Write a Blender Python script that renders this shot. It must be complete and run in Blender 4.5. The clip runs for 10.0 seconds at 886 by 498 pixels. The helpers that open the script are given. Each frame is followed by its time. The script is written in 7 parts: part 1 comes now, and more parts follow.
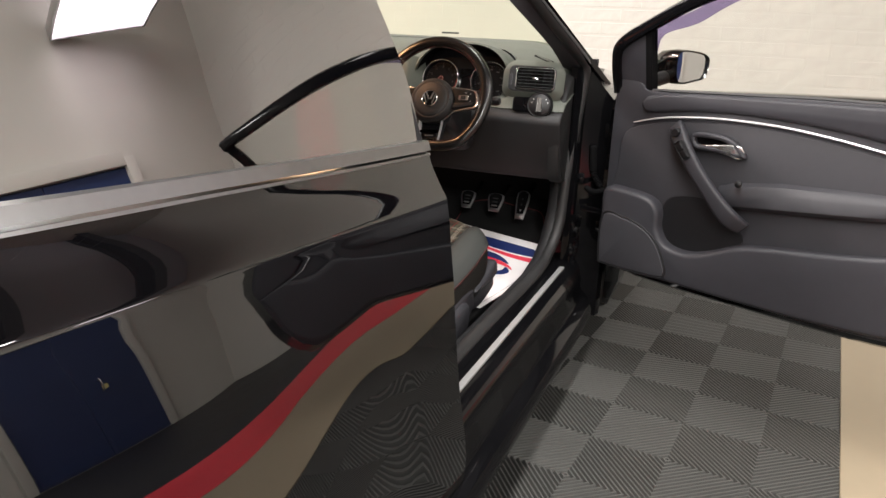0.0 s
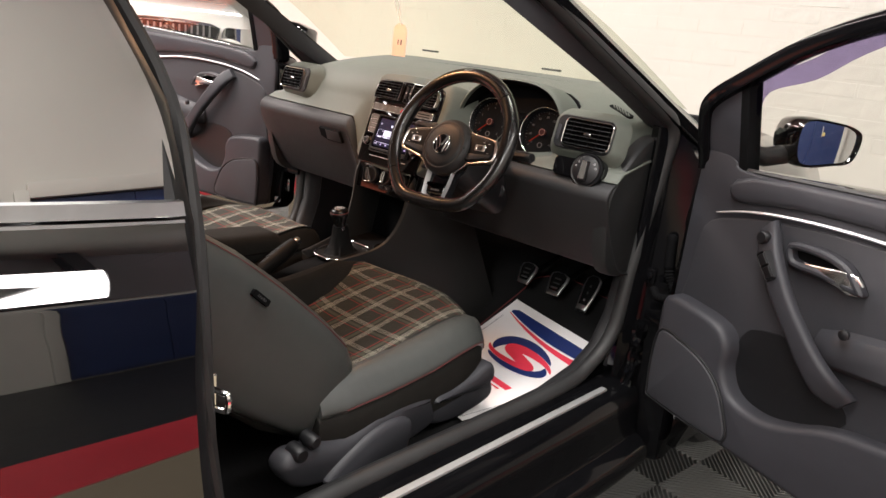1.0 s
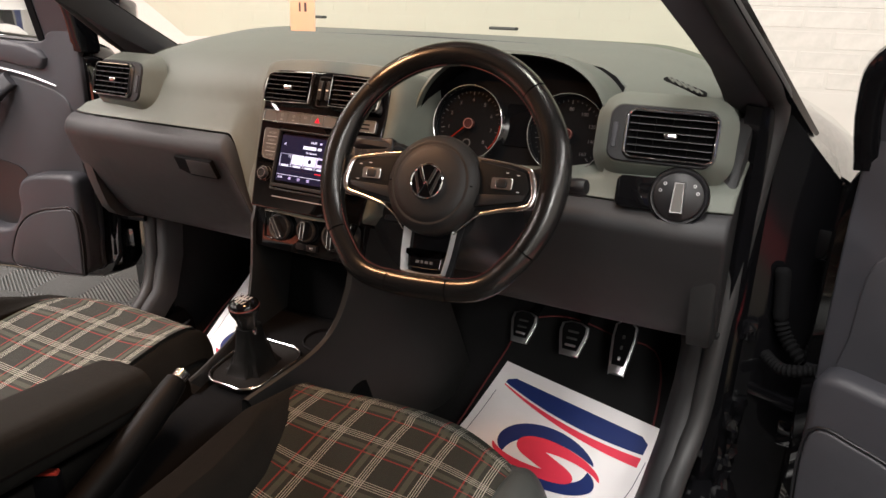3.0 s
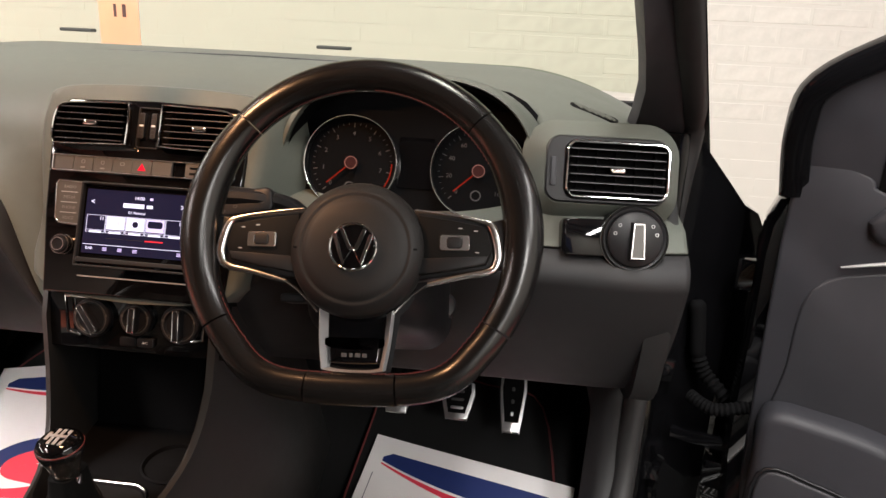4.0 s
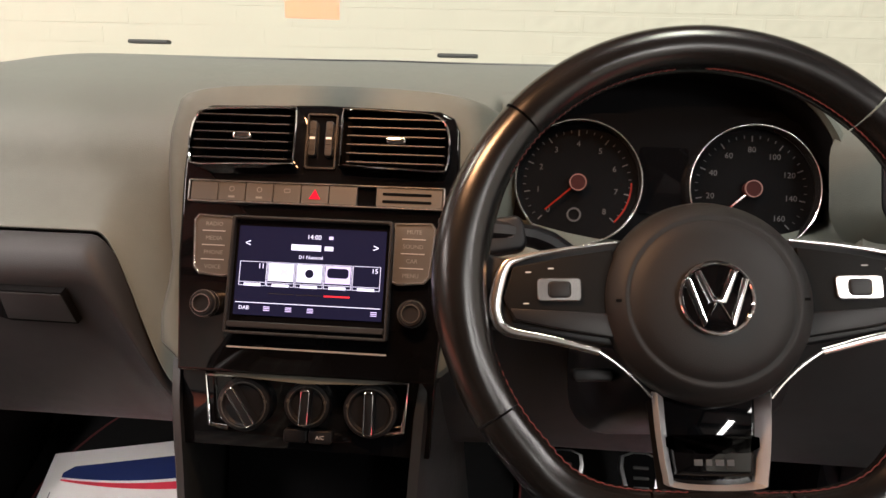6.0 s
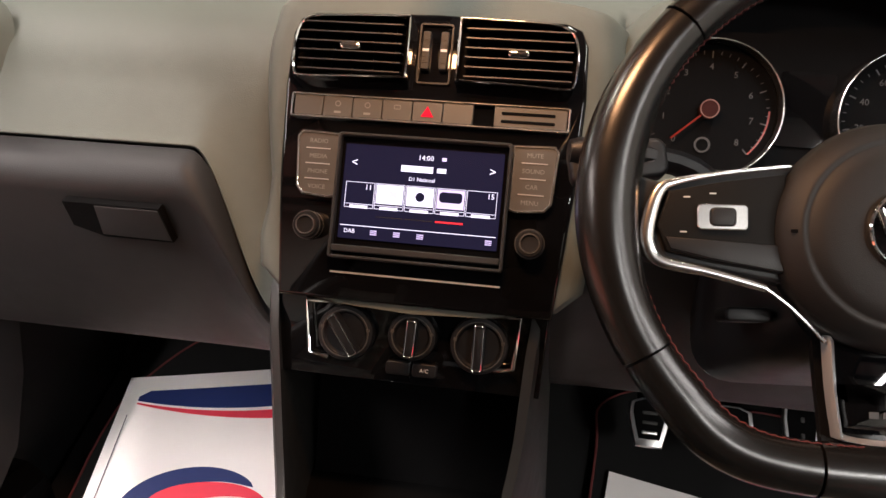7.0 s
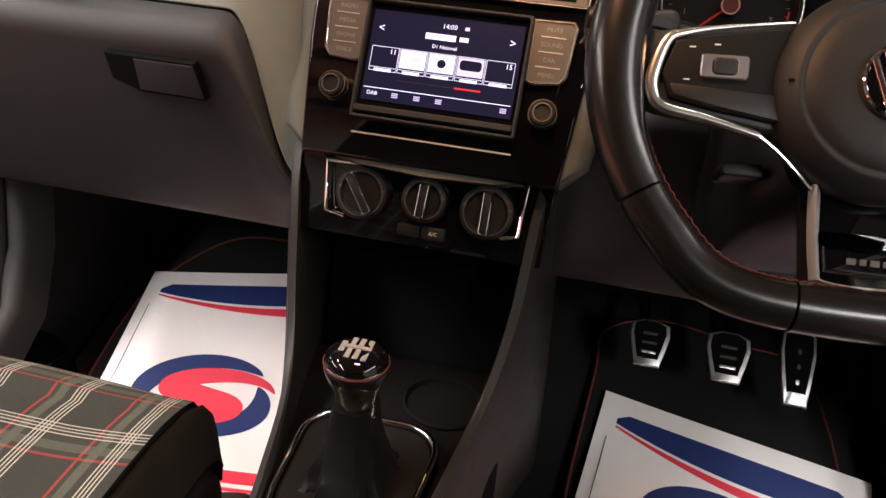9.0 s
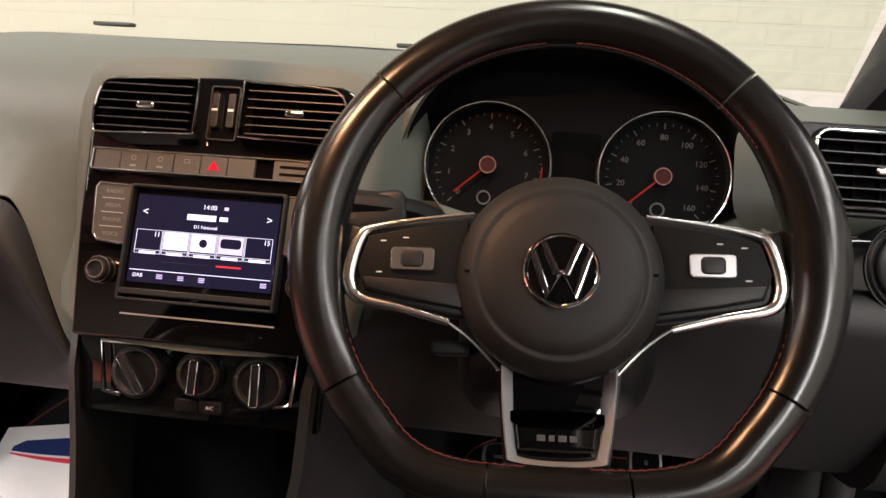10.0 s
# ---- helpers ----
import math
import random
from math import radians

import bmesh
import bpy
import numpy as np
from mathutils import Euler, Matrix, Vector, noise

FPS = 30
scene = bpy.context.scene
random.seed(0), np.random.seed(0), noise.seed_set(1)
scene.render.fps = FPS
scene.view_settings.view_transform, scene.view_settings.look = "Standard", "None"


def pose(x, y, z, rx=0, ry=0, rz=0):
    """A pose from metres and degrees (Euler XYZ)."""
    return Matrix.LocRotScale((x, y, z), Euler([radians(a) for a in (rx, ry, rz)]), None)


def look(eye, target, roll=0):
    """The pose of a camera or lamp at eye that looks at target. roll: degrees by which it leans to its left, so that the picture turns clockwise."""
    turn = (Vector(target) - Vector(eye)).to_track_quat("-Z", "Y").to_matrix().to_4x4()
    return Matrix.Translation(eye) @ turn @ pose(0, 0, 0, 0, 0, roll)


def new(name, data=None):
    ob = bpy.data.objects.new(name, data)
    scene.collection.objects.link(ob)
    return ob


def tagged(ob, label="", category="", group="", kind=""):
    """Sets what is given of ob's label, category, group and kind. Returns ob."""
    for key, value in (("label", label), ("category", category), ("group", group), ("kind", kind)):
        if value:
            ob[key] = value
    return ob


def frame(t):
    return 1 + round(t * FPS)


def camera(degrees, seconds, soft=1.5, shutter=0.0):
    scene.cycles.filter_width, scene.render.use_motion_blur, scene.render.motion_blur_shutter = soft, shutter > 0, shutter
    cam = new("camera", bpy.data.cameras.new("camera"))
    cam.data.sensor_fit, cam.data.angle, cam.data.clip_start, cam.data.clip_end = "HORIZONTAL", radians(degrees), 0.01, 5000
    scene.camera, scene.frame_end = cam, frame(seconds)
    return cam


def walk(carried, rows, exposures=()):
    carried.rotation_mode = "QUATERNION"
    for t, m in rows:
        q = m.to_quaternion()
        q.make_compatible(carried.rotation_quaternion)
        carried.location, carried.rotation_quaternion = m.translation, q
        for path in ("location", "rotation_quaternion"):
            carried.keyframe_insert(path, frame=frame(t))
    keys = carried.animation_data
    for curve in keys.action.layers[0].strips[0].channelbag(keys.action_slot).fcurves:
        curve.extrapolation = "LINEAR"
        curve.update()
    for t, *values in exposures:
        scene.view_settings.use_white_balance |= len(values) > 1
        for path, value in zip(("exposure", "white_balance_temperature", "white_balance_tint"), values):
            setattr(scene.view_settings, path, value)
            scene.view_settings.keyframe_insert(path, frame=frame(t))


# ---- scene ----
cam = camera(64.6, 10.0)
PATH = [
    (0, (1.147, -2.050, 1.203), (0.483, -0.271, 0.576), 2.1),
    (0.5, (1.399, -1.664, 1.197), (0.418, -0.020, 0.618), 4.7),
    (1, (1.453, -1.286, 1.217), (0.214, 0.173, 0.636), 6.4),
    (1.5, (1.369, -1.001, 1.221), (-0.004, 0.309, 0.587), 6.4),
    (2, (1.184, -0.828, 1.209), (-0.165, 0.485, 0.532), 4.9),
    (2.5, (0.918, -0.819, 1.203), (-0.247, 0.657, 0.523), 3.1),
    (3, (0.776, -0.826, 1.197), (-0.093, 0.849, 0.535), 1.6),
    (3.2, (0.732, -0.813, 1.198), (0.025, 0.944, 0.555), 1.6),
    (4.3, (0.417, -0.629, 1.152), (0.310, 1.285, 0.582), 3.0),
    (4.5, (0.399, -0.615, 1.140), (0.318, 1.296, 0.556), 2.9),
    (5, (0.371, -0.578, 1.132), (0.321, 1.340, 0.569), 3.5),
    (5.5, (0.282, -0.516, 1.105), (0.189, 1.418, 0.604), 2.6),
    (5.7, (0.234, -0.494, 1.102), (0.114, 1.449, 0.643), 2.1),
    (6.8, (0.102, -0.423, 1.086), (-0.148, 1.480, 0.522), 2.0),
    (7, (0.104, -0.432, 1.067), (-0.163, 1.454, 0.458), 2.7),
    (7.5, (0.108, -0.455, 1.025), (-0.187, 1.393, 0.320), 5.0),
    (8, (0.108, -0.471, 0.982), (-0.197, 1.337, 0.182), 7.5),
    (8.5, (0.104, -0.485, 0.946), (-0.197, 1.312, 0.121), 8.6),
    (9, (0.130, -0.489, 0.986), (-0.188, 1.362, 0.300), 6.6),
    (9.5, (0.200, -0.471, 1.076), (-0.091, 1.433, 0.538), 4.0),
    (10, (0.292, -0.456, 1.078), (0.073, 1.481, 0.629), 3.2),
]
walk(cam, [(t, look(eye, target, roll)) for t, eye, target, roll in PATH], [(0, 0.88), (1.0, 0.8), (7.6, 0.8), (8.4, 0.68), (9.0, 0.75), (9.6, 0.8)])

# ---- world and light ----
world = bpy.data.worlds.new("world")
world.use_nodes = True
scene.world = world
wbg = world.node_tree.nodes["Background"]
wbg.inputs["Color"].default_value = (0.9, 0.93, 1.0, 1)
wbg.inputs["Strength"].default_value = 0.05


def lamp(name, size, size_y, watts, colour, m):
    data = bpy.data.lights.new(name, "AREA")
    data.shape, data.size, data.size_y, data.energy, data.color = "RECTANGLE", size, size_y, watts, colour
    ob = new(name, data)
    ob.matrix_world = m
    return tagged(ob, "long white strip lamp placed under the showroom ceiling", "lamp", "ceiling lamps")


# ---- materials ----
def mat(name, colour, rough=0.5, metal=0.0, vary=0.12, scale=40.0, bump=0.0, bump_scale=300.0, coat=0.0, spec=0.5, rough_vary=0.1, second=None):
    """A principled material with colour variation at two scales and a fine relief."""
    m = bpy.data.materials.new(name)
    m.use_nodes = True
    nt = m.node_tree
    b = nt.nodes["Principled BSDF"]
    b.inputs["Metallic"].default_value = metal
    b.inputs["Specular IOR Level"].default_value = spec
    b.inputs["Coat Weight"].default_value = coat
    b.inputs["Coat Roughness"].default_value = 0.03
    tc = nt.nodes.new("ShaderNodeTexCoord")
    n1 = nt.nodes.new("ShaderNodeTexNoise")
    n1.inputs["Scale"].default_value, n1.inputs["Detail"].default_value = scale, 4
    n2 = nt.nodes.new("ShaderNodeTexNoise")
    n2.inputs["Scale"].default_value, n2.inputs["Detail"].default_value = scale / 9, 3
    nt.links.new(tc.outputs["Object"], n1.inputs["Vector"])
    nt.links.new(tc.outputs["Object"], n2.inputs["Vector"])
    add = nt.nodes.new("ShaderNodeMath")
    add.operation = "ADD"
    nt.links.new(n1.outputs["Fac"], add.inputs[0])
    nt.links.new(n2.outputs["Fac"], add.inputs[1])
    ramp = nt.nodes.new("ShaderNodeMapRange")
    ramp.inputs["From Min"].default_value, ramp.inputs["From Max"].default_value = 0.6, 1.4
    nt.links.new(add.outputs[0], ramp.inputs["Value"])
    mix = nt.nodes.new("ShaderNodeMix")
    mix.data_type = "RGBA"
    lo = tuple(c * (1 - vary) for c in colour)
    hi = tuple(min(1.0, c * (1 + vary)) for c in (second or colour))
    mix.inputs["A"].default_value, mix.inputs["B"].default_value = (*lo, 1), (*hi, 1)
    nt.links.new(ramp.outputs[0], mix.inputs["Factor"])
    nt.links.new(mix.outputs["Result"], b.inputs["Base Color"])
    rr = nt.nodes.new("ShaderNodeMapRange")
    rr.inputs["From Min"].default_value, rr.inputs["From Max"].default_value = 0.6, 1.4
    rr.inputs["To Min"].default_value, rr.inputs["To Max"].default_value = rough * (1 - rough_vary), min(1, rough * (1 + rough_vary))
    nt.links.new(add.outputs[0], rr.inputs["Value"])
    nt.links.new(rr.outputs[0], b.inputs["Roughness"])
    if bump:
        n3 = nt.nodes.new("ShaderNodeTexVoronoi")
        n3.inputs["Scale"].default_value = bump_scale * 2.6
        nt.links.new(tc.outputs["Object"], n3.inputs["Vector"])
        bp = nt.nodes.new("ShaderNodeBump")
        bp.inputs["Strength"].default_value, bp.inputs["Distance"].default_value = bump * 0.55, 0.0005
        nt.links.new(n3.outputs["Distance"], bp.inputs["Height"])
        nt.links.new(bp.outputs[0], b.inputs["Normal"])
    return m


def emit(name, colour, strength):
    m = bpy.data.materials.new(name)
    m.use_nodes = True
    b = m.node_tree.nodes["Principled BSDF"]
    b.inputs["Base Color"].default_value = (*[c * 0.3 for c in colour], 1)
    b.inputs["Roughness"].default_value = 0.15
    b.inputs["Emission Color"].default_value = (*colour, 1)
    b.inputs["Emission Strength"].default_value = strength
    return m


def glass(name, colour=(1, 1, 1), rough=0.0, clear=0.9, gloss=0.045):
    """Thin glazing: clear where looked at squarely, mirror-like at a slant."""
    m = bpy.data.materials.new(name)
    m.use_nodes = True
    nt = m.node_tree
    nt.nodes.remove(nt.nodes["Principled BSDF"])
    out = nt.nodes["Material Output"]
    tr = nt.nodes.new("ShaderNodeBsdfTransparent")
    tr.inputs["Color"].default_value = (*[c * clear for c in colour], 1)
    gl = nt.nodes.new("ShaderNodeBsdfGlossy")
    gl.inputs["Roughness"].default_value = rough
    lw = nt.nodes.new("ShaderNodeLayerWeight")
    lw.inputs["Blend"].default_value = 0.5
    pw = nt.nodes.new("ShaderNodeMath")
    pw.operation = "POWER"
    pw.inputs[1].default_value = 5.0
    nt.links.new(lw.outputs["Facing"], pw.inputs[0])
    fr = nt.nodes.new("ShaderNodeMath")
    fr.operation = "MULTIPLY_ADD"
    fr.inputs[1].default_value, fr.inputs[2].default_value = 0.9, gloss
    nt.links.new(pw.outputs[0], fr.inputs[0])
    mx = nt.nodes.new("ShaderNodeMixShader")
    nt.links.new(fr.outputs[0], mx.inputs[0])
    nt.links.new(tr.outputs[0], mx.inputs[1])
    nt.links.new(gl.outputs[0], mx.inputs[2])
    nt.links.new(mx.outputs[0], out.inputs["Surface"])
    return m


M = {}
# pad grey lightened and greened with the light falling through the windscreen
M["dash_top"] = mat("dash_soft_grey_lit", (0.082, 0.090, 0.077), 0.62, vary=0.08, scale=60, bump=0.5, bump_scale=420, spec=0.3)
# lower grey taken darker, holding the shade on the panels below the pad
M["dash_low"] = mat("dash_hard_grey_shaded", (0.0145, 0.0145, 0.0155), 0.55, vary=0.08, scale=60, bump=0.4, bump_scale=450, spec=0.3)
M["trim"] = mat("grey_trim_plastic", (0.026, 0.026, 0.030), 0.5, vary=0.1, scale=50, bump=0.4, bump_scale=400, spec=0.3)
M["door_trim"] = mat("door_trim_plastic", (0.024, 0.024, 0.0285), 0.5, vary=0.1, scale=40, bump=0.4, bump_scale=400, spec=0.3)
M["end_cap"] = mat("dark_end_cap_plastic", (0.012, 0.0125, 0.013), 0.55, vary=0.08, scale=60, bump=0.3, bump_scale=450, spec=0.3)
M["black_plastic"] = mat("black_plastic", (0.006, 0.006, 0.007), 0.45, vary=0.2, scale=60, bump=0.2, bump_scale=500, spec=0.35)
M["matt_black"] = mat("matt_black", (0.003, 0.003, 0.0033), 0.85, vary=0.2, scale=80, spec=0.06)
M["piano"] = mat("piano_black", (0.003, 0.003, 0.0035), 0.03, vary=0.1, scale=30, rough_vary=0.0, spec=0.35)
M["leather"] = mat("black_leather", (0.007, 0.0066, 0.0065), 0.24, vary=0.15, scale=60, bump=0.05, bump_scale=900, rough_vary=0.12)
M["soft_leather"] = mat("creased_gaiter_leather", (0.0045, 0.0043, 0.0042), 0.55, vary=0.2, scale=80, bump=0.15, bump_scale=900, spec=0.12)
M["hub"] = mat("steering_hub_plastic", (0.010, 0.0092, 0.009), 0.5, vary=0.12, scale=80, bump=0.4, bump_scale=800, spec=0.3)
M["chrome"] = mat("satin_chrome", (0.78, 0.77, 0.76), 0.24, metal=1.0, vary=0.05, scale=60)
M["bright"] = mat("bright_chrome", (0.82, 0.82, 0.82), 0.07, metal=1.0, vary=0.03, scale=60)
M["alu"] = mat("brushed_aluminium", (0.6, 0.6, 0.61), 0.3, metal=1.0, vary=0.1, scale=120)
M["silver_trim"] = mat("silver_paint_trim", (0.55, 0.55, 0.56), 0.35, metal=0.6, vary=0.06, scale=60)
M["paint"] = mat("black_car_paint", (0.0012, 0.0012, 0.0015), 0.02, vary=0.2, scale=30, spec=0.8, rough_vary=0.0)
M["paint"].node_tree.nodes["Principled BSDF"].inputs["IOR"].default_value = 1.62
M["jamb"] = mat("satin_black_paint", (0.003, 0.003, 0.0035), 0.10, vary=0.2, scale=30, spec=0.14)
M["warm_glow"] = emit("warm_lamp_glass", (1.0, 0.55, 0.25), 4.0)
M["moulding"] = mat("dark_silver_moulding", (0.28, 0.28, 0.28), 0.32, metal=1.0, vary=0.06, scale=60)
M["strip"] = mat("sill_strip_metal", (0.30, 0.30, 0.30), 0.4, metal=0.3, vary=0.08, scale=80)
M["headlining"] = mat("grey_headlining", (0.25, 0.25, 0.24), 0.9, vary=0.06, scale=80)
M["violet_tint"] = glass("violet_tint_strip", (0.62, 0.52, 0.95), 0.0, 0.6, 0.06)
M["rubber"] = mat("black_rubber_seal", (0.013, 0.013, 0.0135), 0.6, vary=0.2, scale=60)
M["carpet"] = mat("black_carpet", (0.006, 0.006, 0.0065), 0.95, vary=0.4, scale=300, bump=1.0, bump_scale=900, spec=0.3)
M["fabric"] = mat("black_seat_fabric", (0.0125, 0.0118, 0.0105), 0.95, vary=0.25, scale=300, bump=0.8, bump_scale=1100, spec=0.12)
M["seat_leather"] = mat("grey_seat_leather", (0.040, 0.043, 0.041), 0.42, vary=0.12, scale=60, bump=0.4, bump_scale=700)
M["stitch"] = mat("red_stitching", (0.11, 0.018, 0.018), 0.8)
M["paper"] = mat("white_paper", (0.84, 0.81, 0.81), 0.7, vary=0.03, scale=20)
M["ink_blue"] = mat("blue_ink", (0.010, 0.024, 0.125), 0.6, vary=0.06)
M["ink_red"] = mat("red_ink", (0.75, 0.04, 0.08), 0.6, vary=0.06)
M["ink_dark"] = mat("dark_ink", (0.05, 0.05, 0.09), 0.6, vary=0.06)
M["ink_yellow"] = mat("yellow_ink", (0.85, 0.7, 0.25), 0.6, vary=0.06)
M["red_plastic"] = mat("red_plastic", (0.6, 0.06, 0.04), 0.4)
M["grey_button"] = mat("grey_button", (0.068, 0.064, 0.058), 0.4, vary=0.06, scale=60)
M["white_mark"] = mat("white_marking", (0.6, 0.6, 0.6), 0.5)
M["faint_mark"] = mat("faint_marking", (0.20, 0.20, 0.195), 0.5)
M["orange_needle"] = emit("red_needle", (0.4, 0.03, 0.015), 0.06)
M["dial_mark"] = mat("dial_marking", (0.045, 0.045, 0.048), 0.6)
M["cap_pale"] = mat("needle_cap_edge", (0.16, 0.07, 0.06), 0.5)
M["cap_red"] = mat("needle_cap_red", (0.03, 0.008, 0.0075), 0.7, spec=0.1)
M["slat_light_line"] = mat("vent_slat_light", (0.022, 0.022, 0.024), 0.4)
M["dial"] = mat("dial_face", (0.003, 0.003, 0.0035), 0.7, vary=0.1, spec=0.05)
M["screen"] = emit("screen_dark", (0.012, 0.011, 0.03), 0.6)
M["screen_white"] = emit("screen_white", (0.75, 0.72, 0.95), 1.0)
M["screen_lilac"] = emit("screen_lilac", (0.6, 0.5, 0.85), 0.9)
M["screen_red"] = emit("screen_red", (0.8, 0.03, 0.04), 0.9)
M["hazard_red"] = emit("hazard_red", (0.8, 0.01, 0.03), 0.7)
M["glass"] = glass("clear_glass", (0.91, 0.96, 0.84), 0.0, 0.95)
M["side_glass"] = glass("clear_side_glass", (0.98, 0.985, 0.97), 0.0, 0.97)
M["dark_glass"] = glass("privacy_glass", (0.5, 0.52, 0.55), 0.0, 0.10, 0.46)
M["mirror"] = mat("mirror_glass", (0.9, 0.92, 0.95), 0.01, metal=1.0, vary=0.0)
M["tag_card"] = mat("pink_card", (0.54, 0.49, 0.475), 0.7, vary=0.05)
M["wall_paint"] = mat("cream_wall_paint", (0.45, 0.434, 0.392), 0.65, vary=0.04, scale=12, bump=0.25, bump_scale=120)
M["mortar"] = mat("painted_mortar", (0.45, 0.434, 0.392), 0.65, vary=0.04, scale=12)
M["ceiling"] = mat("ceiling_paint", (0.30, 0.30, 0.31), 0.8, vary=0.05, scale=3)
M["beam"] = mat("dark_steel_beam", (0.02, 0.02, 0.022), 0.6, vary=0.1, scale=10)
M["navy"] = mat("navy_door_paint", (0.007, 0.020, 0.080), 0.4, vary=0.1, scale=4)
M["tile_dark"] = mat("graphite_floor_tile", (0.011, 0.011, 0.0115), 0.5, vary=0.12, scale=30)
M["tile_grey"] = mat("grey_floor_tile", (0.085, 0.088, 0.085), 0.5, vary=0.12, scale=20)
M["tile_cream"] = mat("cream_floor_tile", (0.25, 0.205, 0.14), 0.5, vary=0.06, scale=15)
M["tile_red"] = mat("red_floor_tile", (0.55, 0.03, 0.045), 0.45, vary=0.1, scale=15)
M["floor_orange"] = mat("orange_painted_floor", (0.60, 0.15, 0.085), 0.35, vary=0.1, scale=4)
M["white_paint"] = mat("white_car_paint", (0.72, 0.72, 0.7), 0.15, vary=0.03, coat=1.0)
M["lamp_glow"] = emit("lamp_diffuser", (1.0, 0.88, 0.95), 3.2)


# ---- mesh helpers ----
def mesh_of(bm, name, material, smooth=True, angle=40):
    me = bpy.data.meshes.new(name)
    bmesh.ops.recalc_face_normals(bm, faces=bm.faces)
    bm.to_mesh(me)
    bm.free()
    for m in material if isinstance(material, (list, tuple)) else [material]:
        me.materials.append(m)
    if smooth:
        me.polygons.foreach_set("use_smooth", [True] * len(me.polygons))
        me.set_sharp_from_angle(angle=radians(angle))
    return me


def part(name, bm, material, parent=None, label="", smooth=True, angle=40, m=None):
    """Links a bmesh as one mesh object under a thing or part."""
    ob = new(name, mesh_of(bm, name, material, smooth, angle))
    if m is not None:
        ob.matrix_world = m
    if parent is not None:
        ob.parent = parent
    return tagged(ob, label)


def thing(name, label, category, group="", kind=""):
    return tagged(new(name), label, category, group, kind)


def face(tilt, x, y, z, roll=0.0):
    """A frame on a surface facing the cabin: x right, y up along the face, z towards the driver."""
    return pose(x, y, z, 90 - tilt) @ pose(0, 0, 0, 0, 0, roll)


def box(bm, c, s, m=None, bevel=0.0, seg=2):
    r = bmesh.ops.create_cube(bm, size=1.0)
    vs = r["verts"]
    for v in vs:
        v.co = Vector((v.co.x * s[0] + c[0], v.co.y * s[1] + c[1], v.co.z * s[2] + c[2]))
    if bevel:
        es = list({e for v in vs for e in v.link_edges})
        g = bmesh.ops.bevel(bm, geom=es, offset=bevel, segments=seg, affect="EDGES", profile=0.6)
        vs = list({v for f in g["faces"] for v in f.verts} | {v for v in vs if v.is_valid})
    if m is not None:
        for v in vs:
            v.co = m @ v.co
    return vs


def rounded(w, h, r, n=5, cx=0.0, cy=0.0):
    """The outline of a rounded rectangle."""
    r = min(r, w / 2 - 1e-5, h / 2 - 1e-5)
    pts = []
    for ox, oy, a0 in ((w / 2 - r, h / 2 - r, 0), (-w / 2 + r, h / 2 - r, 90), (-w / 2 + r, -h / 2 + r, 180), (w / 2 - r, -h / 2 + r, 270)):
        for i in range(n + 1):
            a = radians(a0 + 90 * i / n)
            pts.append((cx + ox + r * math.cos(a), cy + oy + r * math.sin(a)))
    return pts


def circle(r, n=40, cx=0.0, cy=0.0):
    return [(cx + r * math.cos(2 * math.pi * i / n), cy + r * math.sin(2 * math.pi * i / n)) for i in range(n)]


def smooth_poly(pts, n=6, closed=True):
    """A Catmull-Rom curve through points of any dimension."""
    out, k = [], len(pts)
    P = [Vector(p) for p in pts]
    for i in range(k if closed else k - 1):
        a, b, c, d = (P[(i + j) % k] if closed else P[min(max(i + j, 0), k - 1)] for j in (-1, 0, 1, 2))
        for s in range(n):
            t = s / n
            out.append(0.5 * ((2 * b) + (c - a) * t + (2 * a - 5 * b + 4 * c - d) * t * t + (3 * b - a - 3 * c + d) * t ** 3))
    if not closed:
        out.append(P[-1])
    return [tuple(p) for p in out]


def shrink(pts, d):
    """An outline moved inwards by d (outline runs counter-clockwise)."""
    n, out = len(pts), []
    for i in range(n):
        a, b, c = Vector(pts[i - 1]), Vector(pts[i]), Vector(pts[(i + 1) % n])
        e1, e2 = (b - a), (c - b)
        e1 = e1.normalized() if e1.length > 1e-9 else e2.normalized()
        e2 = e2.normalized() if e2.length > 1e-9 else e1
        nn = Vector((-(e1.y + e2.y), e1.x + e2.x))
        nn = nn.normalized() if nn.length > 1e-9 else Vector((-e1.y, e1.x))
        out.append((b.x + nn.x * d, b.y + nn.y * d))
    return out


def loft(bm, rings, closed=True, cap=(True, True), loop=False):
    """Faces between rings of points; rings are closed outlines unless closed is False."""
    vs = [[bm.verts.new(p) for p in r] for r in rings]
    n = len(vs[0])
    for a, b in zip(vs, vs[1:] + (vs[:1] if loop else [])):
        for i in range(n if closed else n - 1):
            j = (i + 1) % n
            bm.faces.new((a[i], a[j], b[j], b[i]))
    if closed and not loop:
        if cap[0]:
            bm.faces.new(vs[0][::-1])
        if cap[1]:
            bm.faces.new(vs[-1])
    return vs


def plate(bm, outline, z0, z1, m=None, edge=0.0):
    """A flat piece of an outline between two heights, its front edge rounded by edge."""
    rings = [[(x, y, z0) for x, y in outline]]
    if edge:
        for k in range(4):
            a = radians(90 * k / 3)
            o = shrink(outline, edge * (1 - math.cos(a))) if k else outline
            rings.append([(x, y, z1 - edge * (1 - math.sin(a))) for x, y in o])
    else:
        rings.append([(x, y, z1) for x, y in outline])
    if m is not None:
        rings = [[m @ Vector(p) for p in r] for r in rings]
    return loft(bm, rings)


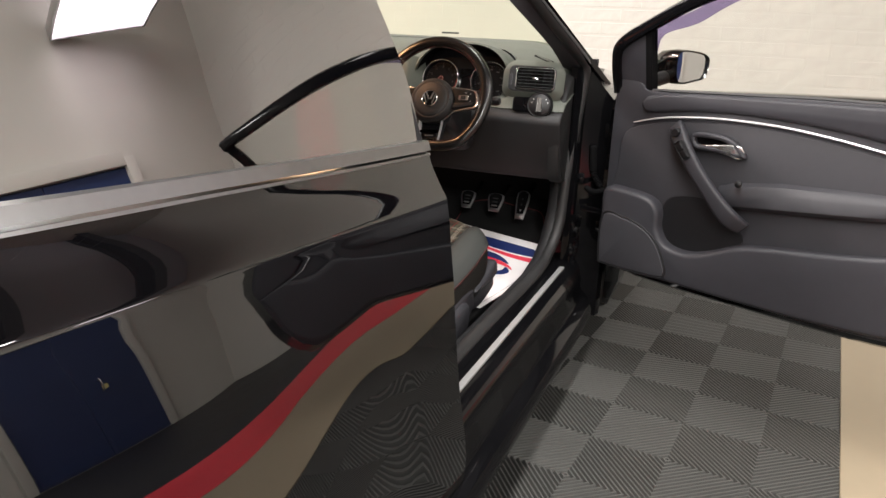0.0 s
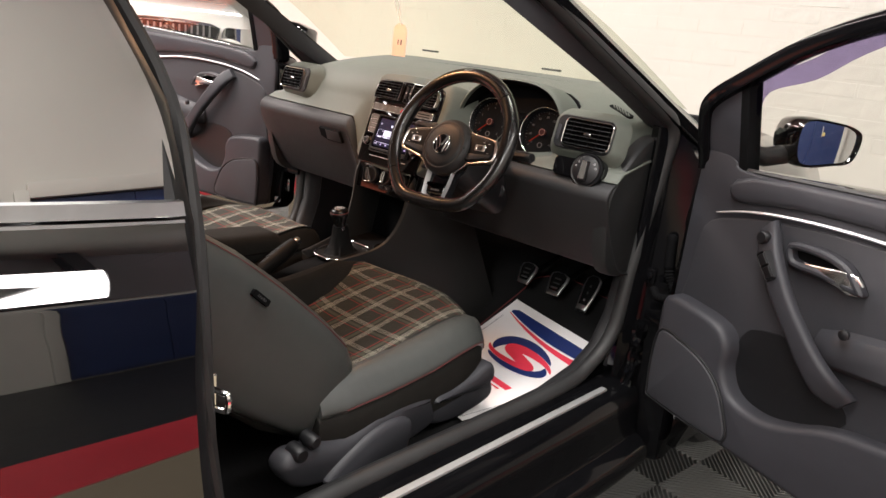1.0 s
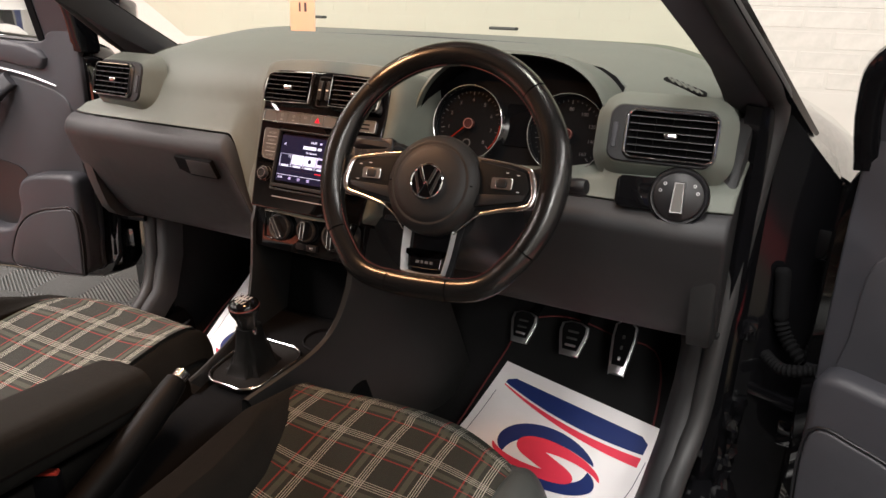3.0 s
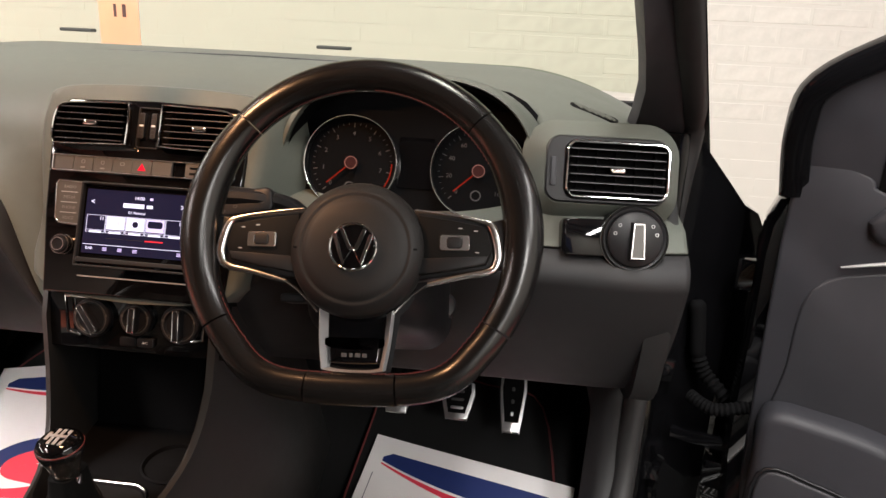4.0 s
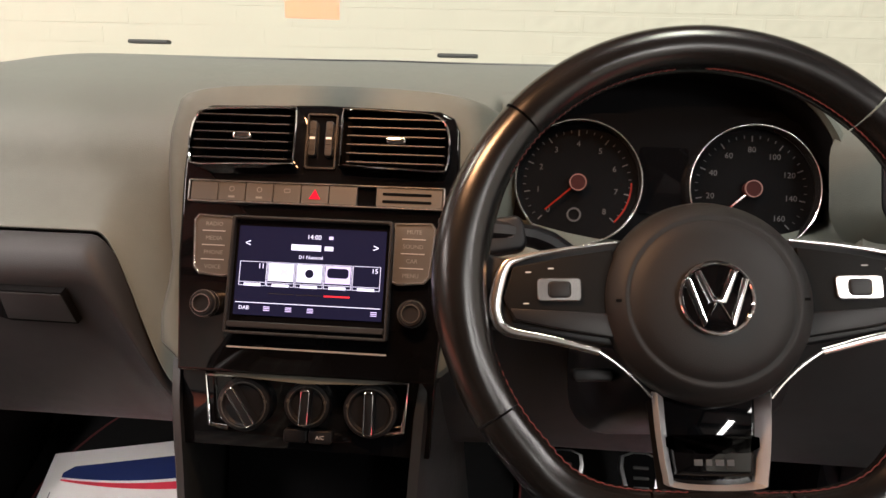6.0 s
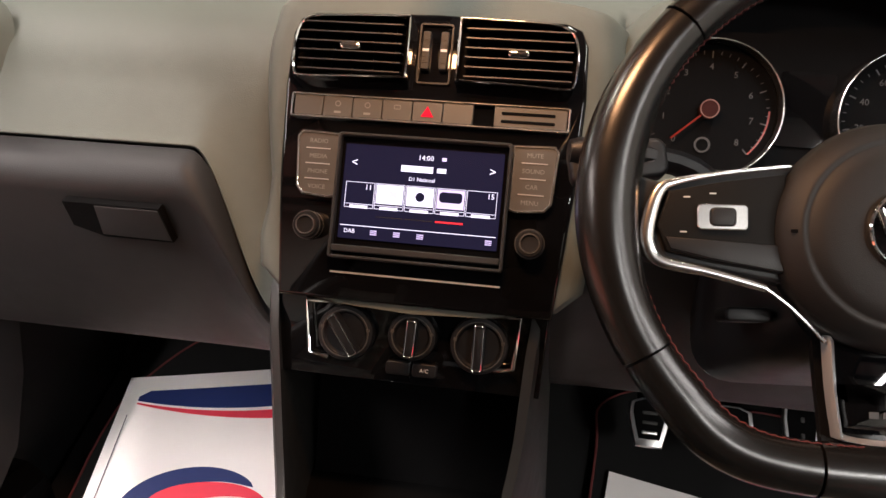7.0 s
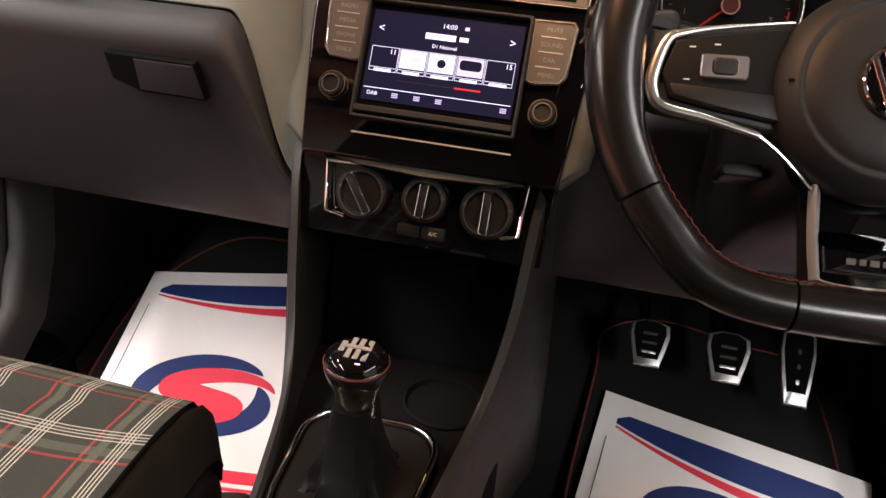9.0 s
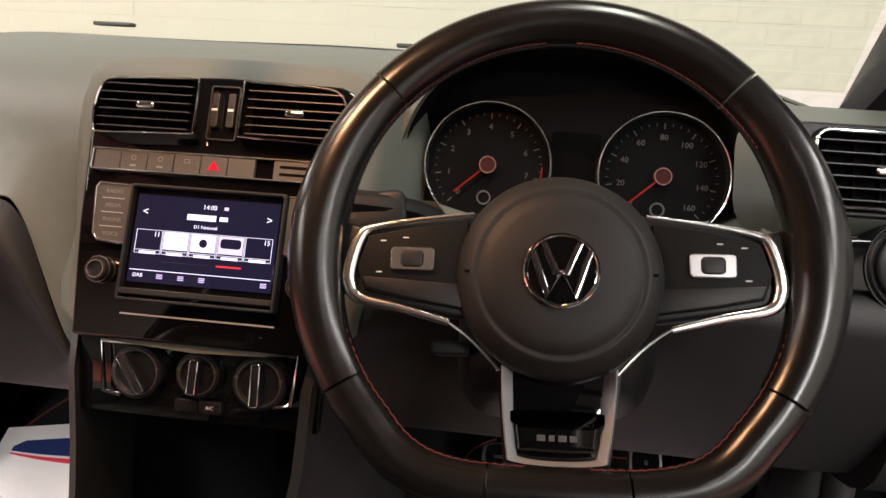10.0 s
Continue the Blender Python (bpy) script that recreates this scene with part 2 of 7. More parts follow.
def band(bm, outer, inner, z0, z1, m=None, edge=0.0):
    """A frame between two outlines of equal count."""
    rings = [[(x, y, z0) for x, y in outer]]
    if edge:
        o2, i2 = shrink(outer, edge), shrink(inner, -edge)
        rings += [[(x, y, z1 - edge) for x, y in outer], [(x, y, z1) for x, y in o2], [(x, y, z1) for x, y in i2], [(x, y, z1 - edge) for x, y in inner]]
    else:
        rings += [[(x, y, z1) for x, y in outer], [(x, y, z1) for x, y in inner]]
    rings.append([(x, y, z0) for x, y in inner])
    if m is not None:
        rings = [[m @ Vector(p) for p in r] for r in rings]
    return loft(bm, rings, loop=True)


def tube(bm, path, radius, n=10, closed=False, flat=1.0, up=(0, 0, 1)):
    """A tube along points; radius may be a list; flat squeezes it along up."""
    P = [Vector(p) for p in path]
    k = len(P)
    rings = []
    for i in range(k):
        d = (P[(i + 1) % k] - P[i - 1]) if closed else (P[min(i + 1, k - 1)] - P[max(i - 1, 0)])
        d.normalize()
        u = Vector(up)
        s = d.cross(u)
        if s.length < 1e-4:
            s = d.cross(Vector((1, 0.2, 0)))
        s.normalize()
        w = s.cross(d).normalized()
        r = radius[i] if isinstance(radius, (list, tuple)) else radius
        rings.append([P[i] + s * (r * math.cos(2 * math.pi * j / n)) + w * (r * flat * math.sin(2 * math.pi * j / n)) for j in range(n)])
    return loft(bm, rings, loop=closed)


def lathe(bm, profile, n=32, m=None):
    """A turned solid from (radius, height) pairs."""
    rings = []
    for r, z in profile:
        ring = [(max(r, 1e-5) * math.cos(2 * math.pi * i / n), max(r, 1e-5) * math.sin(2 * math.pi * i / n), z) for i in range(n)]
        rings.append([m @ Vector(p) for p in ring] if m is not None else ring)
    return loft(bm, rings)


def text(body, size, material, parent, m, name="lettering", align="CENTER"):
    """Flat letters in the built-in font, turned into a mesh."""
    cu = bpy.data.curves.new(name, "FONT")
    cu.body, cu.size, cu.align_x, cu.align_y, cu.extrude, cu.resolution_u = body, size, align, "CENTER", 0.00008, 2
    tmp = bpy.data.objects.new(name, cu)
    scene.collection.objects.link(tmp)
    me = bpy.data.meshes.new_from_object(tmp.evaluated_get(bpy.context.evaluated_depsgraph_get()))
    bpy.data.objects.remove(tmp)
    bpy.data.curves.remove(cu)
    me.materials.clear()
    me.materials.append(material)
    ob = new(name, me)
    ob.matrix_world = m
    ob.parent = parent
    return ob


def lerp(a, b, t):
    return a + (b - a) * t


def spline(table, x):
    """Smooth reading of a table of (x, value): a cubic through its points."""
    n = len(table)
    if x <= table[0][0]:
        return table[0][1]
    if x >= table[-1][0]:
        return table[-1][1]
    for i in range(n - 1):
        (x0, v0), (x1, v1) = table[i], table[i + 1]
        if x <= x1:
            def slope(k):
                a, b = table[max(k - 1, 0)], table[min(k + 1, n - 1)]
                return (b[1] - a[1]) / (b[0] - a[0])
            h, t = x1 - x0, (x - x0) / (x1 - x0)
            return (2 * t ** 3 - 3 * t * t + 1) * v0 + (t ** 3 - 2 * t * t + t) * h * slope(i) + (3 * t * t - 2 * t ** 3) * v1 + (t ** 3 - t * t) * h * slope(i + 1)

# ---- the showroom ----
ROOM_L, ROOM_R, ROOM_B, ROOM_F, ROOM_H = -15.0, 5.2, -9.0, 2.38, 4.1


def slab(name, x0, x1, y0, y1, z0, z1, material, label, category, kind="structure"):
    bm = bmesh.new()
    box(bm, ((x0 + x1) / 2, (y0 + y1) / 2, (z0 + z1) / 2), (x1 - x0, y1 - y0, z1 - z0))
    return tagged(part(name, bm, material, smooth=False), label, category, kind=kind)


ground = slab("ground", -30, 20, -25, 20, -0.2, -0.02, M["tile_dark"], "grey ribbed showroom floor under the parked cars", "floor")
WALL_END, BAY_F = -3.9, 7.0
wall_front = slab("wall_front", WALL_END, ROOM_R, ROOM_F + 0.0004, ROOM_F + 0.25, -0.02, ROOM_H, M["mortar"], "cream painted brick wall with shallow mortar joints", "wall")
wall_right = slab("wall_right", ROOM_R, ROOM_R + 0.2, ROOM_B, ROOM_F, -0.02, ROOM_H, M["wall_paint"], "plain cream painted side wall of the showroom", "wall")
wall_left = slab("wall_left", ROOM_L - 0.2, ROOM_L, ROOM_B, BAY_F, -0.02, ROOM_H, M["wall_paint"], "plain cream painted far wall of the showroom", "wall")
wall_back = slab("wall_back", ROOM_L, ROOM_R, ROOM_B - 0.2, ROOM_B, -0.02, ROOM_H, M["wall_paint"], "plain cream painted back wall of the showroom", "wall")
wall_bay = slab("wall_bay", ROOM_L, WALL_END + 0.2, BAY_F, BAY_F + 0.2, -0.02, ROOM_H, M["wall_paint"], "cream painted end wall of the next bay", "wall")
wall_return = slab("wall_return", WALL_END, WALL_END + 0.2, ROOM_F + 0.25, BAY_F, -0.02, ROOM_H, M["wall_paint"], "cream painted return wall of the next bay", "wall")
ceiling = slab("ceiling", ROOM_L, ROOM_R, ROOM_B, BAY_F, ROOM_H, ROOM_H + 0.2, M["ceiling"], "pale flat ceiling of the showroom", "ceiling")


def floor_band(name, corner, turn, x0, x1, y0, y1, z, material, label):
    bm = bmesh.new()
    box(bm, ((x0 + x1) / 2, (y0 + y1) / 2, z - 0.01), (x1 - x0, y1 - y0, 0.02), bevel=0.002, seg=1)
    ob = part(name, bm, material, smooth=False, m=pose(corner[0], corner[1], 0, 0, 0, turn))
    return tagged(ob, label, "floor", kind="structure")


RIGHT = ((1.69, 0.40), -7.5)
LEFT = ((-2.32, 0.20), 18.0)
floor_band("floor_stripe_cream", *RIGHT, 0.0, 0.46, -8, 2.1, 0.004, M["tile_cream"], "cream plastic floor tiles laid as a stripe")
floor_band("floor_stripe_red", *RIGHT, 0.463, 0.92, -8, 2.1, 0.004, M["tile_red"], "red plastic floor tiles laid as a stripe")
floor_band("floor_stripe_cream", *LEFT, -0.50, 0.0, -6, 1.6, 0.004, M["tile_cream"], "cream plastic floor tiles laid as a stripe")
floor_band("floor_stripe_red", *LEFT, -0.91, -0.503, -6, 1.6, 0.004, M["tile_red"], "red plastic floor tiles laid as a stripe")
# band of floor lighter than the dark ground slab
floor_band("floor_stripe_grey", *LEFT, -1.84, -0.913, -6, 4.0, 0.004, M["tile_grey"], "grey plastic floor tiles laid as a stripe")
floor_band("floor_orange", *LEFT, -9.0, -1.84, -6, 4.0, 0.004, M["floor_orange"], "glossy orange painted floor of the next bay")

for lx, watts in ((-6.5, 250), (-2.5, 385), (0.8, 180), (3.8, 120)):
    lamp("ceiling_lamp", 0.35, 4.5, watts, (1.0, 0.90, 0.855) if lx < 0 else (1.0, 0.96, 0.925), pose(lx, -2.0, ROOM_H - 0.29))
# two added, unseen lamps that brighten the back wall and its navy door
for lx in (-2.0, 3.2):
    lamp("ceiling_lamp", 0.35, 3.0, 280, (1.0, 0.97, 0.93), pose(lx, -6.6, ROOM_H - 0.29))
# added, unseen lamp to lift the orange floor of the next bay
lamp("ceiling_lamp", 0.35, 4.0, 150, (1.0, 0.97, 0.93), pose(-8.0, 3.6, ROOM_H - 0.29))

# steel beams under the ceiling, and a bright square panel lamp hung beside the car
for k in range(7):
    bm = bmesh.new()
    for z, w, h in ((ROOM_H - 0.01, 0.16, 0.02), (ROOM_H - 0.13, 0.03, 0.22), (ROOM_H - 0.25, 0.16, 0.02)):
        box(bm, ((ROOM_L + ROOM_R) / 2, -7.6 + 1.55 * k, z), (ROOM_R - ROOM_L, w, h), bevel=0.003, seg=1)
    tagged(part("ceiling_beam", bm, M["beam"], smooth=False), "dark steel beam under the showroom ceiling", "beam", "ceiling beams", "structure")
pl_ = thing("panel_lamp", "bright square panel lamp hung on wires from the ceiling", "lamp")
bm = bmesh.new()
o = rounded(0.76, 0.86, 0.01)
band(bm, o, shrink(o, 0.02), -0.03, 0.03, pose(4.72, 1.20, 2.76, 0, 0, 12))
part("frame", bm, M["alu"], pl_)
bm = bmesh.new()
plate(bm, shrink(o, 0.021), -0.02, 0.01, pose(4.72, 1.20, 2.76, 0, 0, 12))
part("diffuser", bm, M["lamp_glow"], pl_, "glowing pink-white diffuser")
for dx, dy in ((-0.28, -0.38), (0.28, -0.38), (-0.28, 0.38), (0.28, 0.38)):
    bm = bmesh.new()
    q = pose(4.72, 1.20, 0, 0, 0, 12) @ Vector((dx, dy, 0))
    tube(bm, [(q.x, q.y, 2.76), (q.x, q.y, ROOM_H)], 0.002, 5, up=(1, 0, 0))
    part("wire", bm, M["alu"], pl_)

# navy roller door behind the car
bd = thing("roller_door", "navy blue closed roller door in the showroom back wall", "roller door", "roller doors")
bm = bmesh.new()
for k in range(26):
    box(bm, (0.0, ROOM_B + 0.04, 0.06 + 0.118 * k), (3.8, 0.04, 0.114), bevel=0.008, seg=1)
part("slats", bm, M["navy"], bd)
bm = bmesh.new()
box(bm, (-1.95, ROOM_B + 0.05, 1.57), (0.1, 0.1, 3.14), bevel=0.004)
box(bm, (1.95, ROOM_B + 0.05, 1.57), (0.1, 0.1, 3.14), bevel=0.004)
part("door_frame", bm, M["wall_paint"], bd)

# navy double door in the side wall
door_navy = thing("double_door", "navy blue closed double door in the showroom side wall", "door")
for k in (-1, 1):
    bm = bmesh.new()
    box(bm, (ROOM_R - 0.03, 0.40 + 0.387 * k, 1.035), (0.045, 0.770, 2.05), bevel=0.004, seg=1)
    leaf = part("door_leaf", bm, M["navy"], door_navy, "smooth navy door leaf")
    bm = bmesh.new()
    box(bm, (ROOM_R - 0.055, 0.40 + 0.387 * k, 0.16), (0.006, 0.70, 0.24), bevel=0.001, seg=1)
    part("kick_plate", bm, M["navy"], leaf)
bm = bmesh.new()
box(bm, (ROOM_R - 0.056, 0.66, 0.95), (0.006, 0.07, 0.07), bevel=0.001, seg=1)
part("sticker", bm, M["ink_yellow"], door_navy, "small yellow sticker")
bm = bmesh.new()
tube(bm, smooth_poly([(ROOM_R - 0.05, 0.62, 0.90), (ROOM_R - 0.10, 0.62, 0.91), (ROOM_R - 0.10, 0.62, 1.08), (ROOM_R - 0.05, 0.62, 1.09)], 4, closed=False), 0.009, 8, up=(0, 1, 0))
part("door_handle", bm, M["alu"], door_navy)
bm = bmesh.new()
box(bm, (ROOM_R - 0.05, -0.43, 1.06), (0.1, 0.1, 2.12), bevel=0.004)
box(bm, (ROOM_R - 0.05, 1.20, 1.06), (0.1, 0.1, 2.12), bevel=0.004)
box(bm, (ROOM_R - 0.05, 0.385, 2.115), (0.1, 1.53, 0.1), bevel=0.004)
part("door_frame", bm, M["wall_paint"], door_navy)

# ---- car body ----
car = thing("car", "glossy black three-door hatchback body with both doors open", "car")


def side_x(z):
    """Half width of the body side at a height, behind the door: a hollow shoulder above a crease."""
    return spline([(0.15, 0.742), (0.3, 0.752), (0.45, 0.751), (0.6, 0.743), (0.70, 0.7365), (0.735, 0.7339), (0.75, 0.7322), (0.765, 0.7302), (0.80, 0.7252), (0.83, 0.7206), (0.85, 0.7172), (0.87, 0.7130), (0.880, 0.7113), (0.885, 0.7100), (0.889, 0.7076), (0.900, 0.7005), (0.915, 0.6909), (0.930, 0.6824), (0.945, 0.6753), (0.962, 0.669), (0.985, 0.661), (1.10, 0.625), (1.25, 0.587), (1.42, 0.540)], z)


def glass_x(z):
    """Half width of the side glass: a nearly flat pane that leans inwards."""
    h = z - 0.9765
    return 0.6555 - 0.25 * h - 0.03 * h * h


def flare(y, z):
    """How far the panel swells towards the rear wheel arch."""
    t = min(1.0, max(0.0, (0.80 - math.hypot(y + 1.80, z - 0.30)) / 0.42))
    return 0.045 * t * t * (3 - 2 * t)


def mirror_x(bm):
    """Turns a part for the driver's side into that for the other side."""
    for v in bm.verts:
        v.co.x = -v.co.x
    bmesh.ops.reverse_faces(bm, faces=bm.faces)


def pillar_y(z):
    return spline([(0.3, -0.80), (0.5, -0.86), (0.75, -0.88), (0.95, -0.862), (1.1, -0.872), (1.25, -0.94), (1.42, -1.03)], z)


def quarter(bm, zs, thick=0.05, y_end=-2.45, out=0.0, half=side_x):
    """A lengthwise strip of the body side; its waist rises towards the tail."""
    rings = []
    for z in zs:
        row = []
        for k in range(65):
            t = k / 64
            y = lerp(pillar_y(z), y_end, t)
            back = pillar_y(z) - y
            bulge = -0.085 * back - 0.045 * min(back, 0.9) ** 2
            up = 0.06 * max(0.0, -0.88 - y) * min(1.0, max(0.0, (z - 0.3) / 0.55))
            row.append((half(z) + bulge + out + (flare(y, z) if half is side_x else 0.0), y, z + up))
        row = row + [(x - thick, y, z) for x, y, z in row[::-1]]
        rings.append(row)
    loft(bm, rings)


for sgn in (1, -1):
    side = "driver" if sgn > 0 else "passenger"
    bm = bmesh.new()
    quarter(bm, [0.2 + 0.03 * k for k in range(21)] + [0.82, 0.84, 0.855, 0.868, 0.876, 0.881, 0.884, 0.8865, 0.890, 0.896, 0.905, 0.914, 0.924, 0.934, 0.944, 0.954, 0.961])
    if sgn < 0:
        mirror_x(bm)
    part("quarter_panel", bm, M["paint"], car, "glossy black rear quarter panel")
    bm = bmesh.new()
    for z, h, o in ((0.9640, 0.0020, 0.003), (0.9795, 0.0085, 0.007)):
        rings = [z - h, z - h * 0.8, z - h * 0.3, z + h * 0.3, z + h * 0.8, z + h]
        quarter(bm, rings, 0.02, out=o)
    if sgn < 0:
        mirror_x(bm)
    part("waist_moulding", bm, M["moulding"], car, "silver waist moulding under the side glass")
    bm = bmesh.new()
    quarter(bm, [0.9765 + 0.0192 * k for k in range(21)], 0.006, half=glass_x)
    if sgn < 0:
        mirror_x(bm)
    part("side_glass", bm, M["dark_glass"], car, "dark tinted rear side glass")
    # pillar edge and seal
    bm = bmesh.new()
    zs = [0.36, 0.5, 0.65, 0.8, 0.95, 1.1, 1.25, 1.36]
    rings = []
    for z in zs:
        x, y = side_x(z) - 0.004, pillar_y(z)
        rings.append([(x, y - 0.002, z), (x - 0.006, y + 0.012, z), (x - 0.03, y + 0.030, z), (x - 0.06, y + 0.040, z), (x - 0.10, y - 0.03, z), (x - 0.10, y - 0.12, z), (x - 0.06, y - 0.12, z)])
    loft(bm, rings)
    if sgn < 0:
        mirror_x(bm)
    part("b_pillar", bm, M["black_plastic"], car, "black B pillar beside the front seat")
    bm = bmesh.new()
    tube(bm, smooth_poly([(side_x(z) - 0.060, pillar_y(z) + 0.046, z) for z in zs], 4, closed=False), 0.011, 8)
    if sgn < 0:
        mirror_x(bm)
    part("door_seal", bm, M["rubber"], car)
    # sill
    bm = bmesh.new()
    prof = [(0.60, 0.28), (0.62, 0.37), (0.65, 0.392), (0.69, 0.396), (0.70, 0.382), (0.74, 0.374), (0.760, 0.364), (0.772, 0.345), (0.778, 0.31), (0.780, 0.25), (0.786, 0.235), (0.802, 0.228), (0.818, 0.216), (0.827, 0.198), (0.829, 0.178), (0.824, 0.158), (0.81, 0.140), (0.78, 0.12), (0.70, 0.12), (0.60, 0.16)]
    rings = []
    for y in (-0.95, -0.6, -0.2, 0.1, 0.25, 0.40):
        rings.append([(x - 0.045 * max(0, 0.28 - y), y, z) for x, z in prof])
    loft(bm, rings)
    if sgn < 0:
        mirror_x(bm)
    part("sill", bm, M["jamb"], car, "glossy black door sill", angle=25)
    bm = bmesh.new()
    tube(bm, smooth_poly([(0.62, -0.93, 0.398), (0.64, -0.4, 0.398), (0.668, 0.12, 0.40), (0.675, 0.27, 0.43), (0.69, 0.345, 0.52), (0.697, 0.365, 0.7), (0.716, 0.39, 0.95), (0.724, 0.385, 1.06), (0.706, 0.315, 1.11), (0.654, 0.163, 1.20), (0.580, -0.055, 1.33), (0.542, -0.165, 1.395), (0.53, -0.4, 1.41)], 6, closed=False), 0.019, 10, up=(1, 0, 0))
    if sgn < 0:
        mirror_x(bm)
    part("aperture_seal", bm, M["rubber"], car, "ribbed grey-black rubber door seal")
    bm = bmesh.new()
    vs = box(bm, (0.727, -0.24, 0.381), (0.017, 1.04, 0.008), bevel=0.002)
    for v in vs:
        v.co.x -= 0.045 * (0.28 - v.co.y)
    if sgn < 0:
        mirror_x(bm)
    part("sill_strip", bm, M["strip"], car, "bright metal sill strip")
    # trim along the inside of the aperture seal
    bm = bmesh.new()
    rings = []
    for (x, y, z), oy, oz in (((0.62, -0.93, 0.398), 0, -1), ((0.64, -0.4, 0.398), 0, -1), ((0.660, 0.0, 0.398), 0, -1), ((0.668, 0.12, 0.402), 0.1, -0.99), ((0.675, 0.25, 0.428), 0.5, -0.86), ((0.684, 0.315, 0.475), 0.85, -0.5), ((0.692, 0.35, 0.56), 0.97, -0.2), ((0.696, 0.364, 0.70), 1, 0), ((0.700, 0.364, 0.74), 1, 0)):
        rings.append([(x + dx, y + oy * o, z + oz * o) for dx, o in ((0.0, 0.006), (-0.022, 0.002), (-0.036, 0.004), (-0.046, 0.012), (-0.060, 0.050), (-0.050, 0.060), (0.0, 0.020))])
    loft(bm, rings)
    if sgn < 0:
        mirror_x(bm)
    part("sill_trim", bm, M["dash_low"], car, "grey plastic sill trim")
    # front jamb and hinge post
    bm = bmesh.new()
    prof = [(0.68, 0.37), (0.705, 0.352), (0.72, 0.365), (0.735, 0.40), (0.80, 0.415), (0.835, 0.43), (0.845, 0.46), (0.83, 0.60), (0.68, 0.60)]
    rings = []
    for z, dy, fall in ((0.15, 0.02, 0.0), (0.4, 0.0, 0.0), (0.7, 0.0, 0.0), (0.90, 0.0, 0.3), (1.06, 0.0, 1.15)):
        rings.append([(x, y + dy, z - fall * max(0.0, x - 0.735)) for x, y in prof])
    loft(bm, rings)
    if sgn < 0:
        mirror_x(bm)
    part("hinge_post", bm, M["jamb"], car, "satin black front door post")
    bm = bmesh.new()
    box(bm, (0.741, 0.394, 0.679), (0.028, 0.012, 0.038), bevel=0.003)
    lathe(bm, [(0.009, 0.0), (0.009, 0.006), (0.004, 0.008), (0, 0.008)], 12, pose(0.741, 0.388, 0.682, 90))
    if sgn < 0:
        mirror_x(bm)
    part("bolt_plate", bm, M["jamb"], car, "bolted plate on the door post")
    # A pillar: painted outside, grey lining inside
    inner, seal, outer = ((0.693, 0.558, 1.01), (0.491, -0.292, 1.40)), ((0.760, 0.481, 1.01), (0.538, -0.172, 1.40)), ((0.785, 0.566, 0.99), (0.566, -0.190, 1.40))
    line = lambda e, t, o: Vector(e[0]).lerp(Vector(e[1]), t) + Vector(o)
    ts = [k / 10 * 1.05 for k in range(11)]
    bm = bmesh.new()
    rings = [[line(seal, t, (0.004, -0.008, -0.008)), line(seal, t, (0.022, -0.004, -0.004)), line(outer, t, (-0.006, -0.006, -0.004)), line(outer, t, (0.004, 0.012, 0.008)), line(outer, t, (-0.014, 0.034, 0.02)), line(inner, t, (0.03, 0.04, 0.03)), line(inner, t, (0.03, 0.015, 0.01))] for t in ts]
    loft(bm, rings)
    if sgn < 0:
        mirror_x(bm)
    part("a_pillar", bm, M["jamb"], car, "black windscreen pillar")
    bm = bmesh.new()
    rings = [[line(inner, t, (0, 0.03, 0.02)), line(inner, t, (-0.05 * max(0, 1 - t / 0.36) ** 1.4, 0.0, 0)), line(inner, t, (0.006 - 0.05 * max(0, 1 - t / 0.36) ** 1.4, -0.03, -0.012)), line(seal, t, (-0.020, -0.012, -0.012)), line(seal, t, (-0.003, -0.004, -0.006)), line(seal, t, (0.0, 0.03, 0.02))] for t in ts]
    loft(bm, rings)
    if sgn < 0:
        mirror_x(bm)
    part("pillar_lining", bm, M["trim"], car, "grey plastic pillar lining")

# door striker on the driver's B pillar, cable boot and crumpled plastic at the front post
bm = bmesh.new()
tube(bm, smooth_poly([(0.655, -0.828, 0.690), (0.690, -0.815, 0.690), (0.697, -0.812, 0.696), (0.697, -0.812, 0.712), (0.690, -0.815, 0.718), (0.655, -0.828, 0.718)], 4, closed=False), 0.0045, 8, up=(0, 1, 0))
box(bm, (0.660, -0.826, 0.704), (0.006, 0.035, 0.06), bevel=0.002, seg=1)
part("door_striker", bm, M["bright"], car, "chrome door striker loop")
bm = bmesh.new()
tube(bm, smooth_poly([(0.774, 0.398, 0.800), (0.778, 0.394, 0.780), (0.782, 0.390, 0.745), (0.786, 0.388, 0.715), (0.796, 0.384, 0.690), (0.812, 0.374, 0.672), (0.832, 0.362, 0.655)], 6, closed=False), [0.008, 0.010, 0.012, 0.013, 0.013, 0.013] + [0.012] * 13 + [0.009 + 0.0035 * (k % 2) for k in range(18)], 12, up=(1, 0, 0))
part("cable_boot", bm, M["matt_black"], car, "black rubber boot round the door cables")
bm = bmesh.new()
rings = []
for k in range(19):
    z = 0.365 + 0.18 * k / 18
    row = []
    for j in range(18):
        a = 2 * math.pi * j / 18
        w = 0.018 + 0.014 * noise.noise(Vector((3 * math.cos(a), 3 * math.sin(a), 40 * z)))
        row.append((0.738 - 0.05 * max(0, 0.42 - z) + w * math.cos(a), 0.398 - 0.25 * max(0.0, 0.44 - z) + w * math.sin(a), z))
    rings.append(row)
loft(bm, rings)
part("crumpled_cover", bm, M["jamb"], car, "crumpled shiny black plastic at the foot of the post", angle=25)

